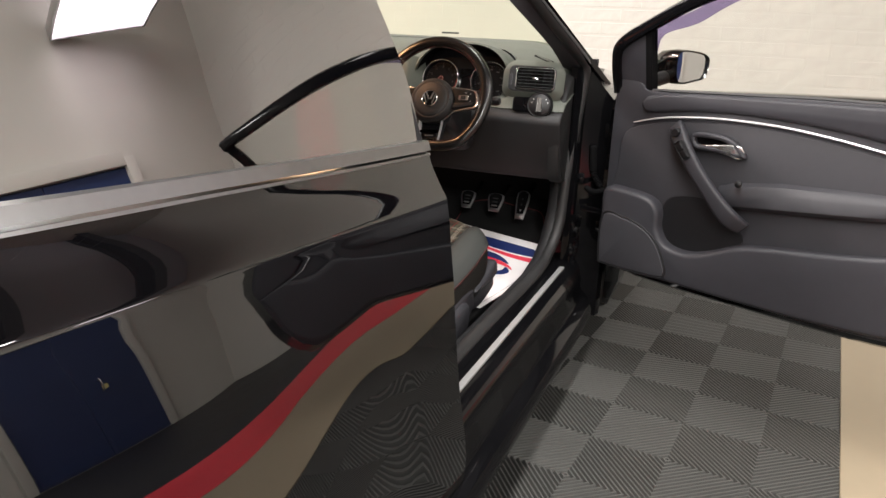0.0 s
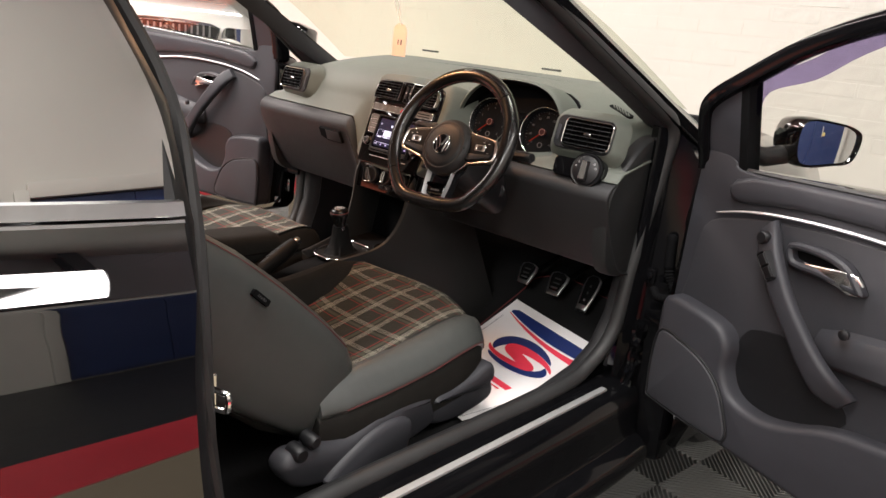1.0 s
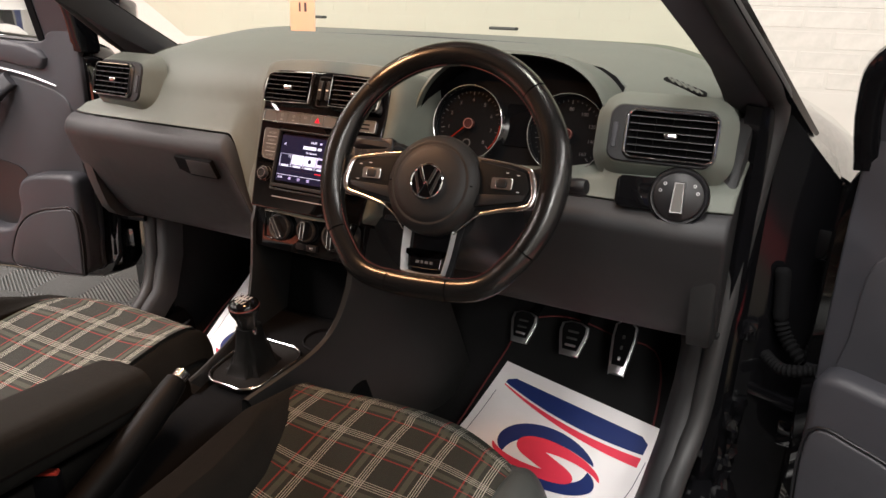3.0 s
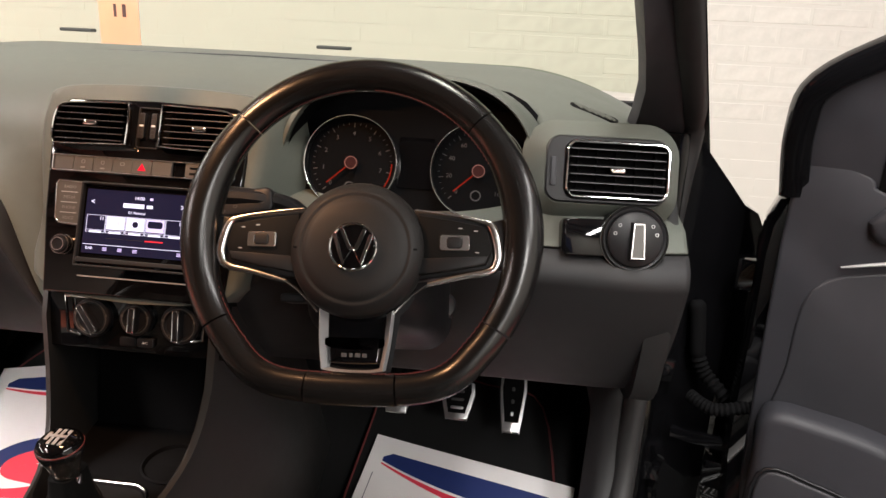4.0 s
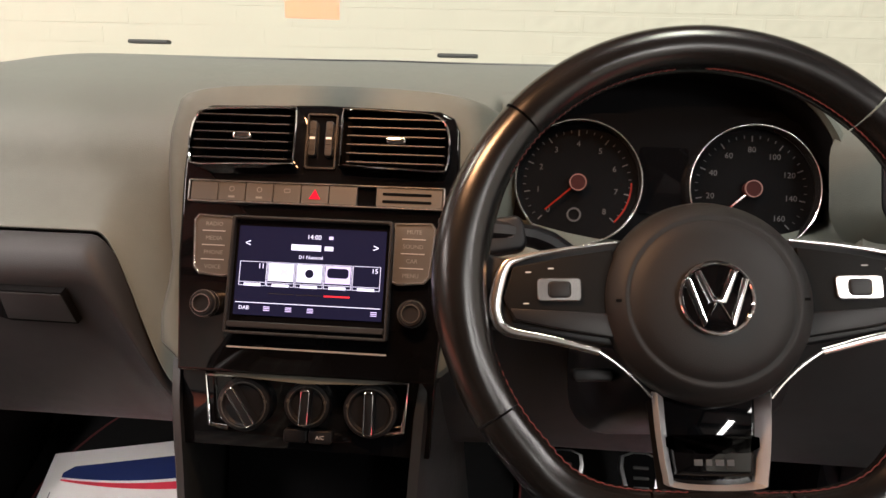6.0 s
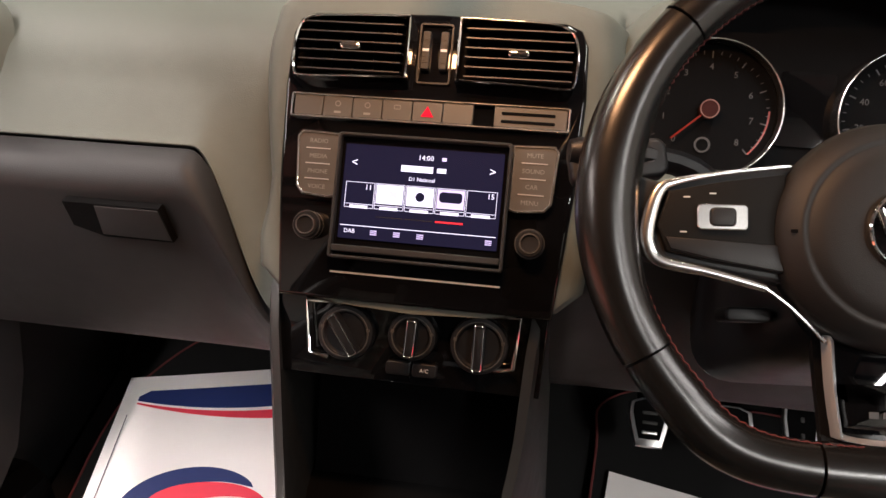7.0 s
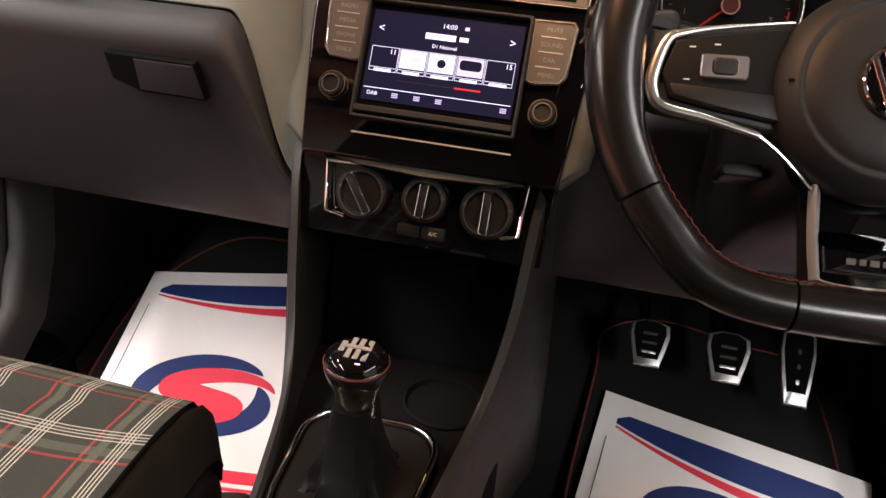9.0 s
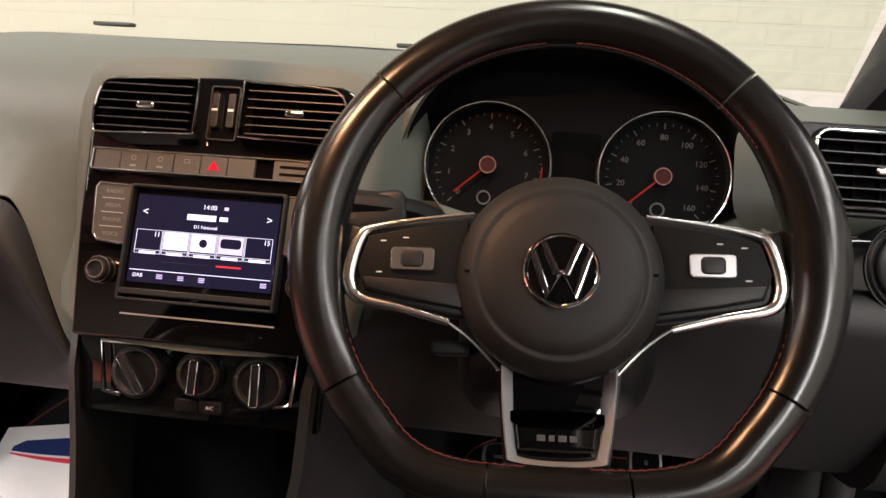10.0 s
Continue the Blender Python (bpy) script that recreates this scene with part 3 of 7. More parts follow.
# tail closing the body, roof lining
bm = bmesh.new()
rings = []
for z, y, w in ((0.25, -2.46, 0.60), (0.6, -2.50, 0.60), (0.95, -2.46, 0.55), (1.2, -2.38, 0.50), (1.40, -2.25, 0.44)):
    rings.append([(-w, y, z), (0, y - 0.06, z), (w, y, z), (w, y + 0.06, z), (0, y, z), (-w, y + 0.06, z)])
loft(bm, rings)
part("tailgate", bm, M["paint"], car, "closed black tailgate")
bm = bmesh.new()
rings = []
for y, z, w in ((-0.02, 1.385, 0.50), (-0.3, 1.405, 0.52), (-1.0, 1.415, 0.54), (-1.7, 1.385, 0.52), (-2.28, 1.29, 0.48)):
    rings.append([(w * (k / 5 - 1), y, z - 0.03 * (k / 5 - 1) ** 2) for k in range(11)])
loft(bm, rings, closed=False)
part("headlining", bm, M["headlining"], car, "pale grey cloth headlining")
# courtesy lamp under the front of the roof
cl = thing("courtesy_lamp", "small warm interior lamp lit under the roof", "lamp")
bm = bmesh.new()
plate(bm, rounded(0.19, 0.085, 0.02), -0.012, 0.006, pose(0.0, -0.10, 1.372, 180), 0.004)
part("housing", bm, M["trim"], cl)
bm = bmesh.new()
plate(bm, rounded(0.13, 0.045, 0.012), 0.0, 0.009, pose(0.0, -0.10, 1.372, 180), 0.002)
part("lens", bm, M["warm_glow"], cl, "lit lamp lens")
data = bpy.data.lights.new("courtesy_bulb", "AREA")
data.shape, data.size, data.size_y, data.energy, data.color = "RECTANGLE", 0.12, 0.04, 2.2, (1.0, 0.50, 0.24)
bulb = new("bulb", data)
bulb.matrix_world = pose(0.0, -0.10, 1.358)
bulb.parent = cl

# roof, windscreen, bonnet
bm = bmesh.new()
rings = []
for y, z, w in ((0.02, 1.425, 0.54), (-0.3, 1.45, 0.56), (-1.0, 1.46, 0.58), (-1.7, 1.43, 0.56), (-2.3, 1.33, 0.52)):
    top = [(w * math.sin(a), y, z + 0.04 * math.cos(a) - 0.04) for a in [radians(-90 + 18 * k) for k in range(11)]]
    rings.append(top + [(x * 0.97, y, z - 0.03) for x, y, z in top[::-1]])
loft(bm, rings)
part("roof", bm, M["paint"], car, "black roof")
bm = bmesh.new()
rings = []
for t in [k / 6 for k in range(7)]:
    w, y, z = lerp(0.69, 0.53, t), lerp(0.80, 0.02, t), lerp(1.10, 1.425, t) + 0.02 * math.sin(math.pi * t)
    back = lerp(0.27, 0.14, t)
    rings.append([(w * (k / 8 - 1), y - back * (k / 8 - 1) ** 2, z - 0.02 * t * (k / 8 - 1) ** 2) for k in range(17)])
loft(bm, rings, closed=False)
ws = part("windscreen", bm, M["glass"], car, "clear laminated windscreen")
ws.visible_shadow = False
bm = bmesh.new()
rings = []
for y, z, w in ((0.80, 1.06, 0.70), (1.1, 1.03, 0.72), (1.4, 0.97, 0.70), (1.62, 0.86, 0.62), (1.72, 0.6, 0.6), (1.72, 0.25, 0.6)):
    top = [(w * math.sin(a), y - 0.1 * abs(math.sin(a)) ** 3, z - 0.06 * (1 - math.cos(a))) for a in [radians(-90 + 18 * k) for k in range(11)]]
    rings.append(top + [(x * 0.98, y - 0.02, z - 0.03) for x, y, z in top[::-1]])
loft(bm, rings)
part("bonnet", bm, M["paint"], car, "black bonnet and nose")
for sgn in (1, -1):
    bm = bmesh.new()
    rings = []
    for y, w in ((0.465, 0.905), (0.7, 0.92), (1.0, 0.91), (1.4, 0.86), (1.68, 0.66)):
        rings.append([(w - 0.03, y, 0.2), (w, y, 0.3), (w + 0.01, y, 0.6), (w, y, 0.85), (w - 0.04, y, 0.93), (w - 0.12, y, 0.975), (w - 0.22, y, 1.0), (w - 0.22, y, 0.95), (w - 0.05, y, 0.6), (w - 0.05, y, 0.2)])
    loft(bm, rings)
    if sgn < 0:
        mirror_x(bm)
    part("front_wing", bm, M["paint"], car, "glossy black front wing")
# cabin floor, tunnel and firewall
bm = bmesh.new()
box(bm, (0, -0.6, 0.275), (1.26, 2.6, 0.05))
box(bm, (0, 0.79, 0.62), (1.4, 0.05, 0.9))
vs = box(bm, (0, 0.565, 0.372), (1.28, 0.47, 0.05))
for v in vs:
    v.co.z += (v.co.y - 0.565) * 0.50
part("cabin_floor", bm, M["carpet"], car, "black carpeted cabin floor")

for sgn in (-1, 1):
    bm = bmesh.new()
    box(bm, (sgn * 0.70, 0.62, 0.60), (0.05, 0.46, 0.60))
    part("side_lining", bm, M["carpet"], car, "black carpeted footwell side")

# wheels
for side in (-1, 1):
    for wx, wy in ((0.60 * side, -1.78), (0.73 * side, 0.98)):
        m = pose(wx, wy, 0.302, 0, 90 if wx > 0 else -90, 0)
        bm = bmesh.new()
        lathe(bm, [(0.205, 0.085), (0.215, 0.098), (0.26, 0.104), (0.288, 0.095), (0.301, 0.07), (0.303, -0.07), (0.288, -0.095), (0.215, -0.098)], 48, m)
        tyre = part("tyre", bm, M["rubber"], car, "black tyre")
        bm = bmesh.new()
        lathe(bm, [(0.207, 0.080), (0.200, 0.088), (0.188, 0.075), (0.19, -0.05), (0.0, -0.05)], 48, m)
        for k in range(5):
            box(bm, (0.105, 0, 0.068), (0.19, 0.045, 0.022), m @ pose(0, 0, 0, 0, 0, 72 * k), bevel=0.006, seg=1)
        lathe(bm, [(0.05, 0.04), (0.05, 0.085), (0.03, 0.09), (0, 0.09)], 20, m)
        part("rim", bm, M["alu"], tyre, "silver alloy rim")

# ---- dashboard ----
dash = thing("dashboard", "dark grey soft-touch dashboard with black and chrome fittings", "dashboard")
# profiles of the upper pad and of the lower panel, from the windscreen towards the driver
UPPER = [(0.80, 1.118), (0.73, 1.130), (0.60, 1.128), (0.46, 1.115), (0.37, 1.100), (0.31, 1.084), (0.265, 1.062), (0.238, 1.035), (0.220, 1.00), (0.200, 0.96), (0.188, 0.938), (0.182, 0.930)]
LOWER = [(0.182, 0.927), (0.172, 0.922), (0.160, 0.912), (0.154, 0.895), (0.160, 0.875), (0.182, 0.825), (0.218, 0.765), (0.255, 0.715), (0.288, 0.69), (0.36, 0.678), (0.5, 0.70)]


def end_push(x):
    """How far the pad wraps back towards its ends."""
    e = max(0.0, abs(x) - 0.60)
    return 6.5 * e * e


def in_cluster(x, z):
    """How deep a point lies inside the mouth of the instrument cowl, 0 to 1."""
    u = abs(x - 0.335)
    t = min(1.0, max(0.0, min((0.174 - u) / 0.010, (z - 0.929 - 0.03 * (u / 0.172) ** 2) / 0.022)))
    return t * t * (3 - 2 * t)


def sheet(name, prof, thick, material, label, x0, x1, cluster=False, steps=150, sub=6, lift=None):
    fine = smooth_poly([(y, z) for y, z in prof], sub, closed=False)
    bm = bmesh.new()
    grid = []
    for i in range(steps + 1):
        x = lerp(x0, x1, i / steps)
        row = []
        for y, z in fine:
            yy, zz = y + end_push(x) * max(0.2, 0.2 + 13.0 * (z - 0.925)) * min(1.0, max(0.0, (0.46 - y) / 0.15)), z - 1.2 * max(0.0, abs(x) - 0.45) ** 2 * min(1.0, max(0.0, (z - 0.95) / 0.10))
            if y > 0.5:
                yy = y - 0.42 * max(0, abs(x) - 0.1) ** 2 * (y - 0.5) / 0.3
            if lift:
                yy, zz = lift(x, yy, zz)
            if cluster and y < 0.32:
                yy = lerp(yy, 0.30 + 0.2 * (y - 0.2), in_cluster(x, z))
            row.append(bm.verts.new((x, yy, zz)))
        grid.append(row)
    for a, b in zip(grid, grid[1:]):
        for i in range(len(a) - 1):
            bm.faces.new((a[i], a[i + 1], b[i + 1], b[i]))
    ob = part(name, bm, material, dash, label, angle=50)
    mod = ob.modifiers.new("thickness", "SOLIDIFY")
    mod.thickness, mod.offset = thick, -1
    return ob


def crease(x):
    """Height of the joint between pad and lower panel: it drops beside the centre stack."""
    a = min(1.0, max(0.0, (x + 0.228) / 0.092)) if x < 0 else 0.45 * min(1.0, max(0.0, (0.21 - x) / 0.07))
    top = 0.93 + 0.018 * min(1.0, max(0.0, -x / 0.15))
    return top - (top - 0.795) * a * a * (3 - 2 * a)


def pad_drop(x, y, z):
    if z < 1.0:
        k = (1.0 - z) / 0.07
        drop = (0.93 - crease(x)) * k
        return y - 0.16 * drop, z - drop
    return y, z


def panel_drop(x, y, z):
    c = crease(x)
    if z > 0.69:
        k = (z - 0.69) / (0.927 - 0.69)
        return y + 0.10 * (0.93 - c) * k, 0.69 + (z - 0.69) * (c - 0.003 - 0.69) / (0.927 - 0.69)
    return y, z


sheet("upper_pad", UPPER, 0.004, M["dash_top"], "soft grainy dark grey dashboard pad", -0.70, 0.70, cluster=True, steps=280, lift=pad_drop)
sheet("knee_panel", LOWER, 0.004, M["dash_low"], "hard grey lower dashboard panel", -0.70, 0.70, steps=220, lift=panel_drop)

# end caps of the dashboard
for sgn in (1, -1):
    bm = bmesh.new()
    o = [(0.24, 0.70), (0.34, 0.675), (0.50, 0.70), (0.50, 1.03), (0.42, 1.035), (0.36, 1.03), (0.31, 1.01), (0.262, 0.975), (0.215, 0.93), (0.192, 0.895), (0.190, 0.84), (0.205, 0.77)]
    rings = [[(sgn * (0.66 + dx), y, z) for y, z in smooth_poly(shrink(o, ins), 3)] for dx, ins in ((0.0, 0.0), (0.028, 0.0), (0.034, 0.004), (0.036, 0.012))]
    loft(bm, rings)
    part("end_cap", bm, M["end_cap"], dash, "grey dashboard end cap")

# defroster outlets and pad seam
for sgn in (1, -1):
    dv = part("demister_vent", bmesh.new(), M["matt_black"], dash)
    bm = bmesh.new()
    dm = pose(sgn * 0.583, 0.378, 1.0795, 9, sgn * 17, sgn * -8)
    plate(bm, rounded(0.074, 0.026, 0.011), -0.006, 0.0015, dm)
    bm.to_mesh(dv.data)
    bm.free()
    for k in range(6):
        bm = bmesh.new()
        box(bm, (0, 0, 0), (0.0026, 0.027 if 0 < k < 5 else 0.018, 0.004), dm @ pose(-0.025 + 0.010 * k, 0, 0.0015, 0, 0, sgn * 52))
        part("slat", bm, M["dash_top"], dv, "grey slat")
bm = bmesh.new()
tube(bm, smooth_poly([(x, 0.565 - 0.30 * max(0, abs(x) - 0.1) ** 2, 1.1275 - 0.012 * abs(x)) for x in [(-0.44 + 0.042 * k) for k in range(21)]], 3, closed=False), 0.0012, 6)
part("pad_seam", bm, M["trim"], dash)
# two small grey pieces at the foot of the windscreen
for x, y, z in ((-0.44, 0.74, 1.158), (0.088, 0.78, 1.148)):
    bm = bmesh.new()
    box(bm, (0, 0, 0), (0.070, 0.02, 0.007), pose(x, y, z - 0.004, 0, 0, 0), bevel=0.003)
    tagged(part("screen_foot_piece", bm, M["trim"], car), "small grey piece at the foot of the windscreen")

# instrument cluster
cluster = thing("instrument_cluster", "black instrument cluster with two chrome-ringed dials", "instrument panel")
CL = face(15, 0.340, 0.270, 1.0)
bm = bmesh.new()
plate(bm, rounded(0.35, 0.155, 0.06, cy=0.0, cx=-0.003), -0.02, -0.008, CL)
plate(bm, rounded(0.36, 0.215, 0.085, cy=0.012), -0.034, -0.022, CL)
part("back_plate", bm, M["dial"], cluster)


def arch(k, n, w, h, base):
    """A point of the cowl's arch, from its left foot to its right foot."""
    a = math.pi * (1 - k / n)
    c, s = math.cos(a), math.sin(a)
    return w * math.copysign(abs(c) ** 0.75, c), base + h * abs(s) ** 0.75


bm = bmesh.new()
rings = []
for y, w, h, dz in ((0.240, 0.171, 0.160, 0.962), (0.228, 0.173, 0.162, 0.962), (0.230, 0.178, 0.168, 0.960), (0.245, 0.186, 0.174, 0.955), (0.30, 0.196, 0.176, 0.950), (0.36, 0.20, 0.168, 0.948), (0.46, 0.20, 0.145, 0.945)):
    rings.append([(0.335 + px, y + 0.02 * ((pz - 0.96) / 0.15) ** 2 * (1 if y < 0.3 else 0), pz) for px, pz in (arch(k, 40, w, h, dz) for k in range(41))])
loft(bm, rings, closed=False)
cowl = part("cowl", bm, M["dash_top"], cluster, "dark grey cowl over the dials", angle=60)
bm = bmesh.new()
rings = []
for y, w, h, dz in ((0.320, 0.170, 0.142, 0.965), (0.262, 0.1695, 0.154, 0.962), (0.238, 0.1695, 0.1585, 0.962)):
    rings.append([(0.335 + px, y + 0.02 * ((pz - 0.96) / 0.15) ** 2, pz) for px, pz in (arch(k, 40, w, h, dz) for k in range(41))])
loft(bm, rings, closed=False)
part("cowl_lining", bm, M["matt_black"], cluster)
bm = bmesh.new()
rings = [[(0.165 + 0.34 * k / 20, y, z - 0.012 * math.sin(math.pi * k / 20)) for k in range(21)] for y, z in ((0.30, 0.955), (0.24, 0.945), (0.205, 0.945), (0.195, 0.935))]
loft(bm, rings, closed=False)
part("cluster_shelf", bm, M["dash_top"], cluster)

for cx, top, labels, red in ((-0.0885, 8, [str(k) for k in range(9)], True), (0.0875, 160, [str(20 * k) for k in range(9)], False)):
    d = part("dial", bmesh.new(), M["dial"], cluster, "round black dial with white figures")
    dm = CL @ pose(cx, 0.002, 0)
    bm = bmesh.new()
    plate(bm, circle(0.063, 56), -0.012, -0.004, dm)
    bm.to_mesh(d.data)
    bm.free()
    bm = bmesh.new()
    band(bm, circle(0.0652, 72), circle(0.0635, 72), -0.012, 0.012, dm, 0.0008)
    part("chrome_ring", bm, M["chrome"], d, "chrome dial ring")
    for k, t in enumerate(labels):
        a = radians(225 - 270 * k / 8)
        text(t, 0.0085, M["dial_mark"], d, dm @ pose(0.041 * math.cos(a), 0.041 * math.sin(a), -0.0035), "figure")
        bm = bmesh.new()
        box(bm, (0.0525, 0, -0.0035), (0.006, 0.0011, 0.0006), dm @ pose(0, 0, 0, 0, 0, math.degrees(a)))
        part("tick", bm, M["dial_mark"], d)
        for j in range(1, 4):
            a2 = a - radians(270 / 8 * j / 4)
            if k < 8:
                bm = bmesh.new()
                box(bm, (0.0545, 0, -0.0035), (0.003, 0.0006, 0.0005), dm @ pose(0, 0, 0, 0, 0, math.degrees(a2)))
                part("tick", bm, M["dial_mark"], d)
    if red:
        bm = bmesh.new()
        arc = [radians(225 - 270 * (6.6 + 1.4 * k / 12) / 8) for k in range(13)]
        loft(bm, [[(r * math.cos(a), r * math.sin(a), -0.003) for a in arc] for r in (0.0548, 0.0566)], closed=False)
        for v in bm.verts:
            v.co = dm @ v.co
        part("red_zone", bm, M["orange_needle"], d)
    bm = bmesh.new()
    lathe(bm, [(0.0085, -0.004), (0.0085, 0.004), (0.0075, 0.006), (0.0, 0.006)], 24, dm)
    part("needle_cap", bm, M["cap_red"], d)
    bm = bmesh.new()
    band(bm, circle(0.0088, 24), circle(0.0078, 24), 0.004, 0.0066, dm)
    part("cap_ring", bm, M["cap_pale"], d)
    bm = bmesh.new()
    a = radians(222)
    box(bm, (0.026, 0, 0.003), (0.036, 0.0018, 0.0012), dm @ pose(0, 0, 0, 0, 0, 222))
    part("needle", bm, M["orange_needle"], d, "red needle")
    bm = bmesh.new()
    band(bm, circle(0.0075, 20, -0.002, -0.033), circle(0.0058, 20, -0.002, -0.033), -0.004, -0.0025, dm)
    part("small_gauge", bm, M["dial_mark"], d)
bm = bmesh.new()
plate(bm, rounded(0.05, 0.07, 0.004, cy=0.008), -0.01, -0.006, CL)
part("trip_display", bm, M["piano"], cluster)

# centre stack
S = face(20.4, 0, 0.149, 0.917)
bm = bmesh.new()
out = [(-0.121, -0.088), (0.121, -0.088), (0.131, 0.02), (0.134, 0.10), (0.132, 0.148), (0.126, 0.162), (0.112, 0.168), (0.0, 0.171), (-0.112, 0.168), (-0.126, 0.162), (-0.132, 0.148), (-0.134, 0.10), (-0.131, 0.02)]
plate(bm, out, -0.10, -0.003, S, 0.004)
part("stack_panel", bm, M["piano"], dash, "gloss black centre stack panel")
bm = bmesh.new()
big = [(-0.1245, -0.082), (0.1245, -0.082), (0.143, 0.02), (0.156, 0.11), (0.154, 0.16), (0.132, 0.188), (0.0, 0.195), (-0.132, 0.188), (-0.154, 0.16), (-0.156, 0.11), (-0.143, 0.02)]
big = smooth_poly(big, 4)
rings = [[(S @ Vector((x * (k if y > 0 else min(k, 1.0)), y if y < 0 else y * ky, z))) for x, y in big] for k, ky, z in ((1.35, 1.05, -0.14), (1.16, 1.04, -0.075), (1.05, 1.02, -0.035), (1.0, 1.0, -0.018), (0.955, 0.985, -0.010), (0.90, 0.96, -0.008))]
loft(bm, rings)
part("stack_surround", bm, M["dash_top"], dash, "soft grey surround of the centre stack")


def air_vent(outline, inner, m, w, h, slats=6, cx=0.0, cy=0.0):
    """A vent: near-black plate for the shaded duct, chrome frame, slats with painted light lines, upright vanes and a
    chrome thumb tab.
    """
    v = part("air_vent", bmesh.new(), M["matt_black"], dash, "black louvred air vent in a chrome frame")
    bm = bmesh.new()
    # flat near-black plate carries the shade inside the duct
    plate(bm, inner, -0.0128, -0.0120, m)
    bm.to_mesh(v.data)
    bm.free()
    bm = bmesh.new()
    band(bm, outline, inner, -0.016, 0.004, m, 0.0012)
    part("vent_frame", bm, M["bright"], v, "chrome vent frame")
    for k in range(slats):
        y = cy + h * ((k + 0.5) / slats - 0.5)
        bm = bmesh.new()
        box(bm, (0, 0, 0), (w - 0.002, 0.0020, 0.013), m @ pose(cx, y, -0.0045, 12), bevel=0.0008, seg=1)
        part("slat", bm, M["matt_black"], v)
        # paler strip paints the light caught along the slat's front
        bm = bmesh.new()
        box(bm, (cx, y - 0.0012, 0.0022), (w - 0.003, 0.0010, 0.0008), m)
        part("slat_light_line", bm, M["slat_light_line"], v)
    for k in range(5):
        bm = bmesh.new()
        box(bm, (cx + w * ((k + 0.5) / 5 - 0.5), cy, -0.0095), (0.0022, h - 0.004, 0.006), m)
        part("vane", bm, M["matt_black"], v)
    bm = bmesh.new()
    o = rounded(0.019, 0.0075, 0.0036, cx=cx, cy=cy)
    plate(bm, o, -0.008, 0.003, m, 0.0022)
    part("thumb_tab", bm, M["bright"], v, "chrome thumb tab")
    return v


for sx in (-1, 1):
    o = smooth_poly([(0.0215, 0.112), (0.0255, 0.1075), (0.07, 0.1060), (0.114, 0.1045), (0.1225, 0.109), (0.1245, 0.128), (0.1215, 0.148), (0.113, 0.1575), (0.098, 0.1605), (0.06, 0.1622), (0.0255, 0.1628), (0.0215, 0.158)], 4)
    o = [(sx * x, y) for x, y in o]
    o = o if sx > 0 else o[::-1]
    air_vent(o, shrink(o, 0.0020), S @ pose(0, 0, 0.010), 0.094, 0.050, 6, sx * 0.0735, 0.134)
for x in (-0.008, 0.008):
    tw = part("vent_thumbwheel", bmesh.new(), M["black_plastic"], dash, "ribbed vent thumbwheel")
    bm = bmesh.new()
    plate(bm, rounded(0.0075, 0.034, 0.002, cx=x, cy=0.136), -0.006, 0.003, S, 0.001)
    bm.to_mesh(tw.data)
    bm.free()
    for k in range(5):
        bm = bmesh.new()
        box(bm, (x, 0.126 + 0.005 * k, 0.0028), (0.0055, 0.0022, 0.0014), S)
        part("rib", bm, M["white_mark"] if k == 2 else M["black_plastic"], tw)
bm = bmesh.new()
o = rounded(0.030, 0.054, 0.003, cx=0, cy=0.134)
band(bm, o, shrink(o, 0.0016), -0.01, 0.0, S)
part("wheel_frame", bm, M["black_plastic"], dash)

VR = face(16, 0.594, 0.2125, 1.023) @ pose(0, 0, 0, 0, 5, 1.0)


def side_vent(m, cx, wheel_x):
    """An outer vent in a black surround, set in a soft swelling of the pad."""
    out = rounded(0.150, 0.082, 0.018, 6, cx)
    o = rounded(0.126, 0.070, 0.013, 6, -cx)
    bm = bmesh.new()
    rings = [[m @ Vector((x, y, z)) for x, y in shrink(out, -d)] for d, z in ((0.0, 0.004), (0.0, 0.0085), (0.001, 0.0090), (0.004, 0.0060), (0.010, -0.003), (0.018, -0.014), (0.026, -0.030))]
    loft(bm, rings)
    part("vent_swelling", bm, M["dash_top"], dash, "soft grey swelling round the vent")
    bm = bmesh.new()
    band(bm, out, o, 0.0, 0.0125, m, 0.002)
    part("vent_surround", bm, M["black_plastic"], dash, "satin black vent surround")
    air_vent(o, shrink(o, 0.003), m @ pose(0, 0, 0.0175), 0.118, 0.062, 6, -cx, 0)
    bm = bmesh.new()
    plate(bm, rounded(0.007, 0.036, 0.002, cx=wheel_x, cy=-0.004), 0.004, 0.0155, m, 0.001)
    part("vent_thumbwheel", bm, M["trim"], dash)


side_vent(VR, -0.006, -0.072)
side_vent(face(16, -0.552, 0.2135, 1.021) @ pose(0, 0, 0, 0, -5, -1.0), 0.006, 0.072)

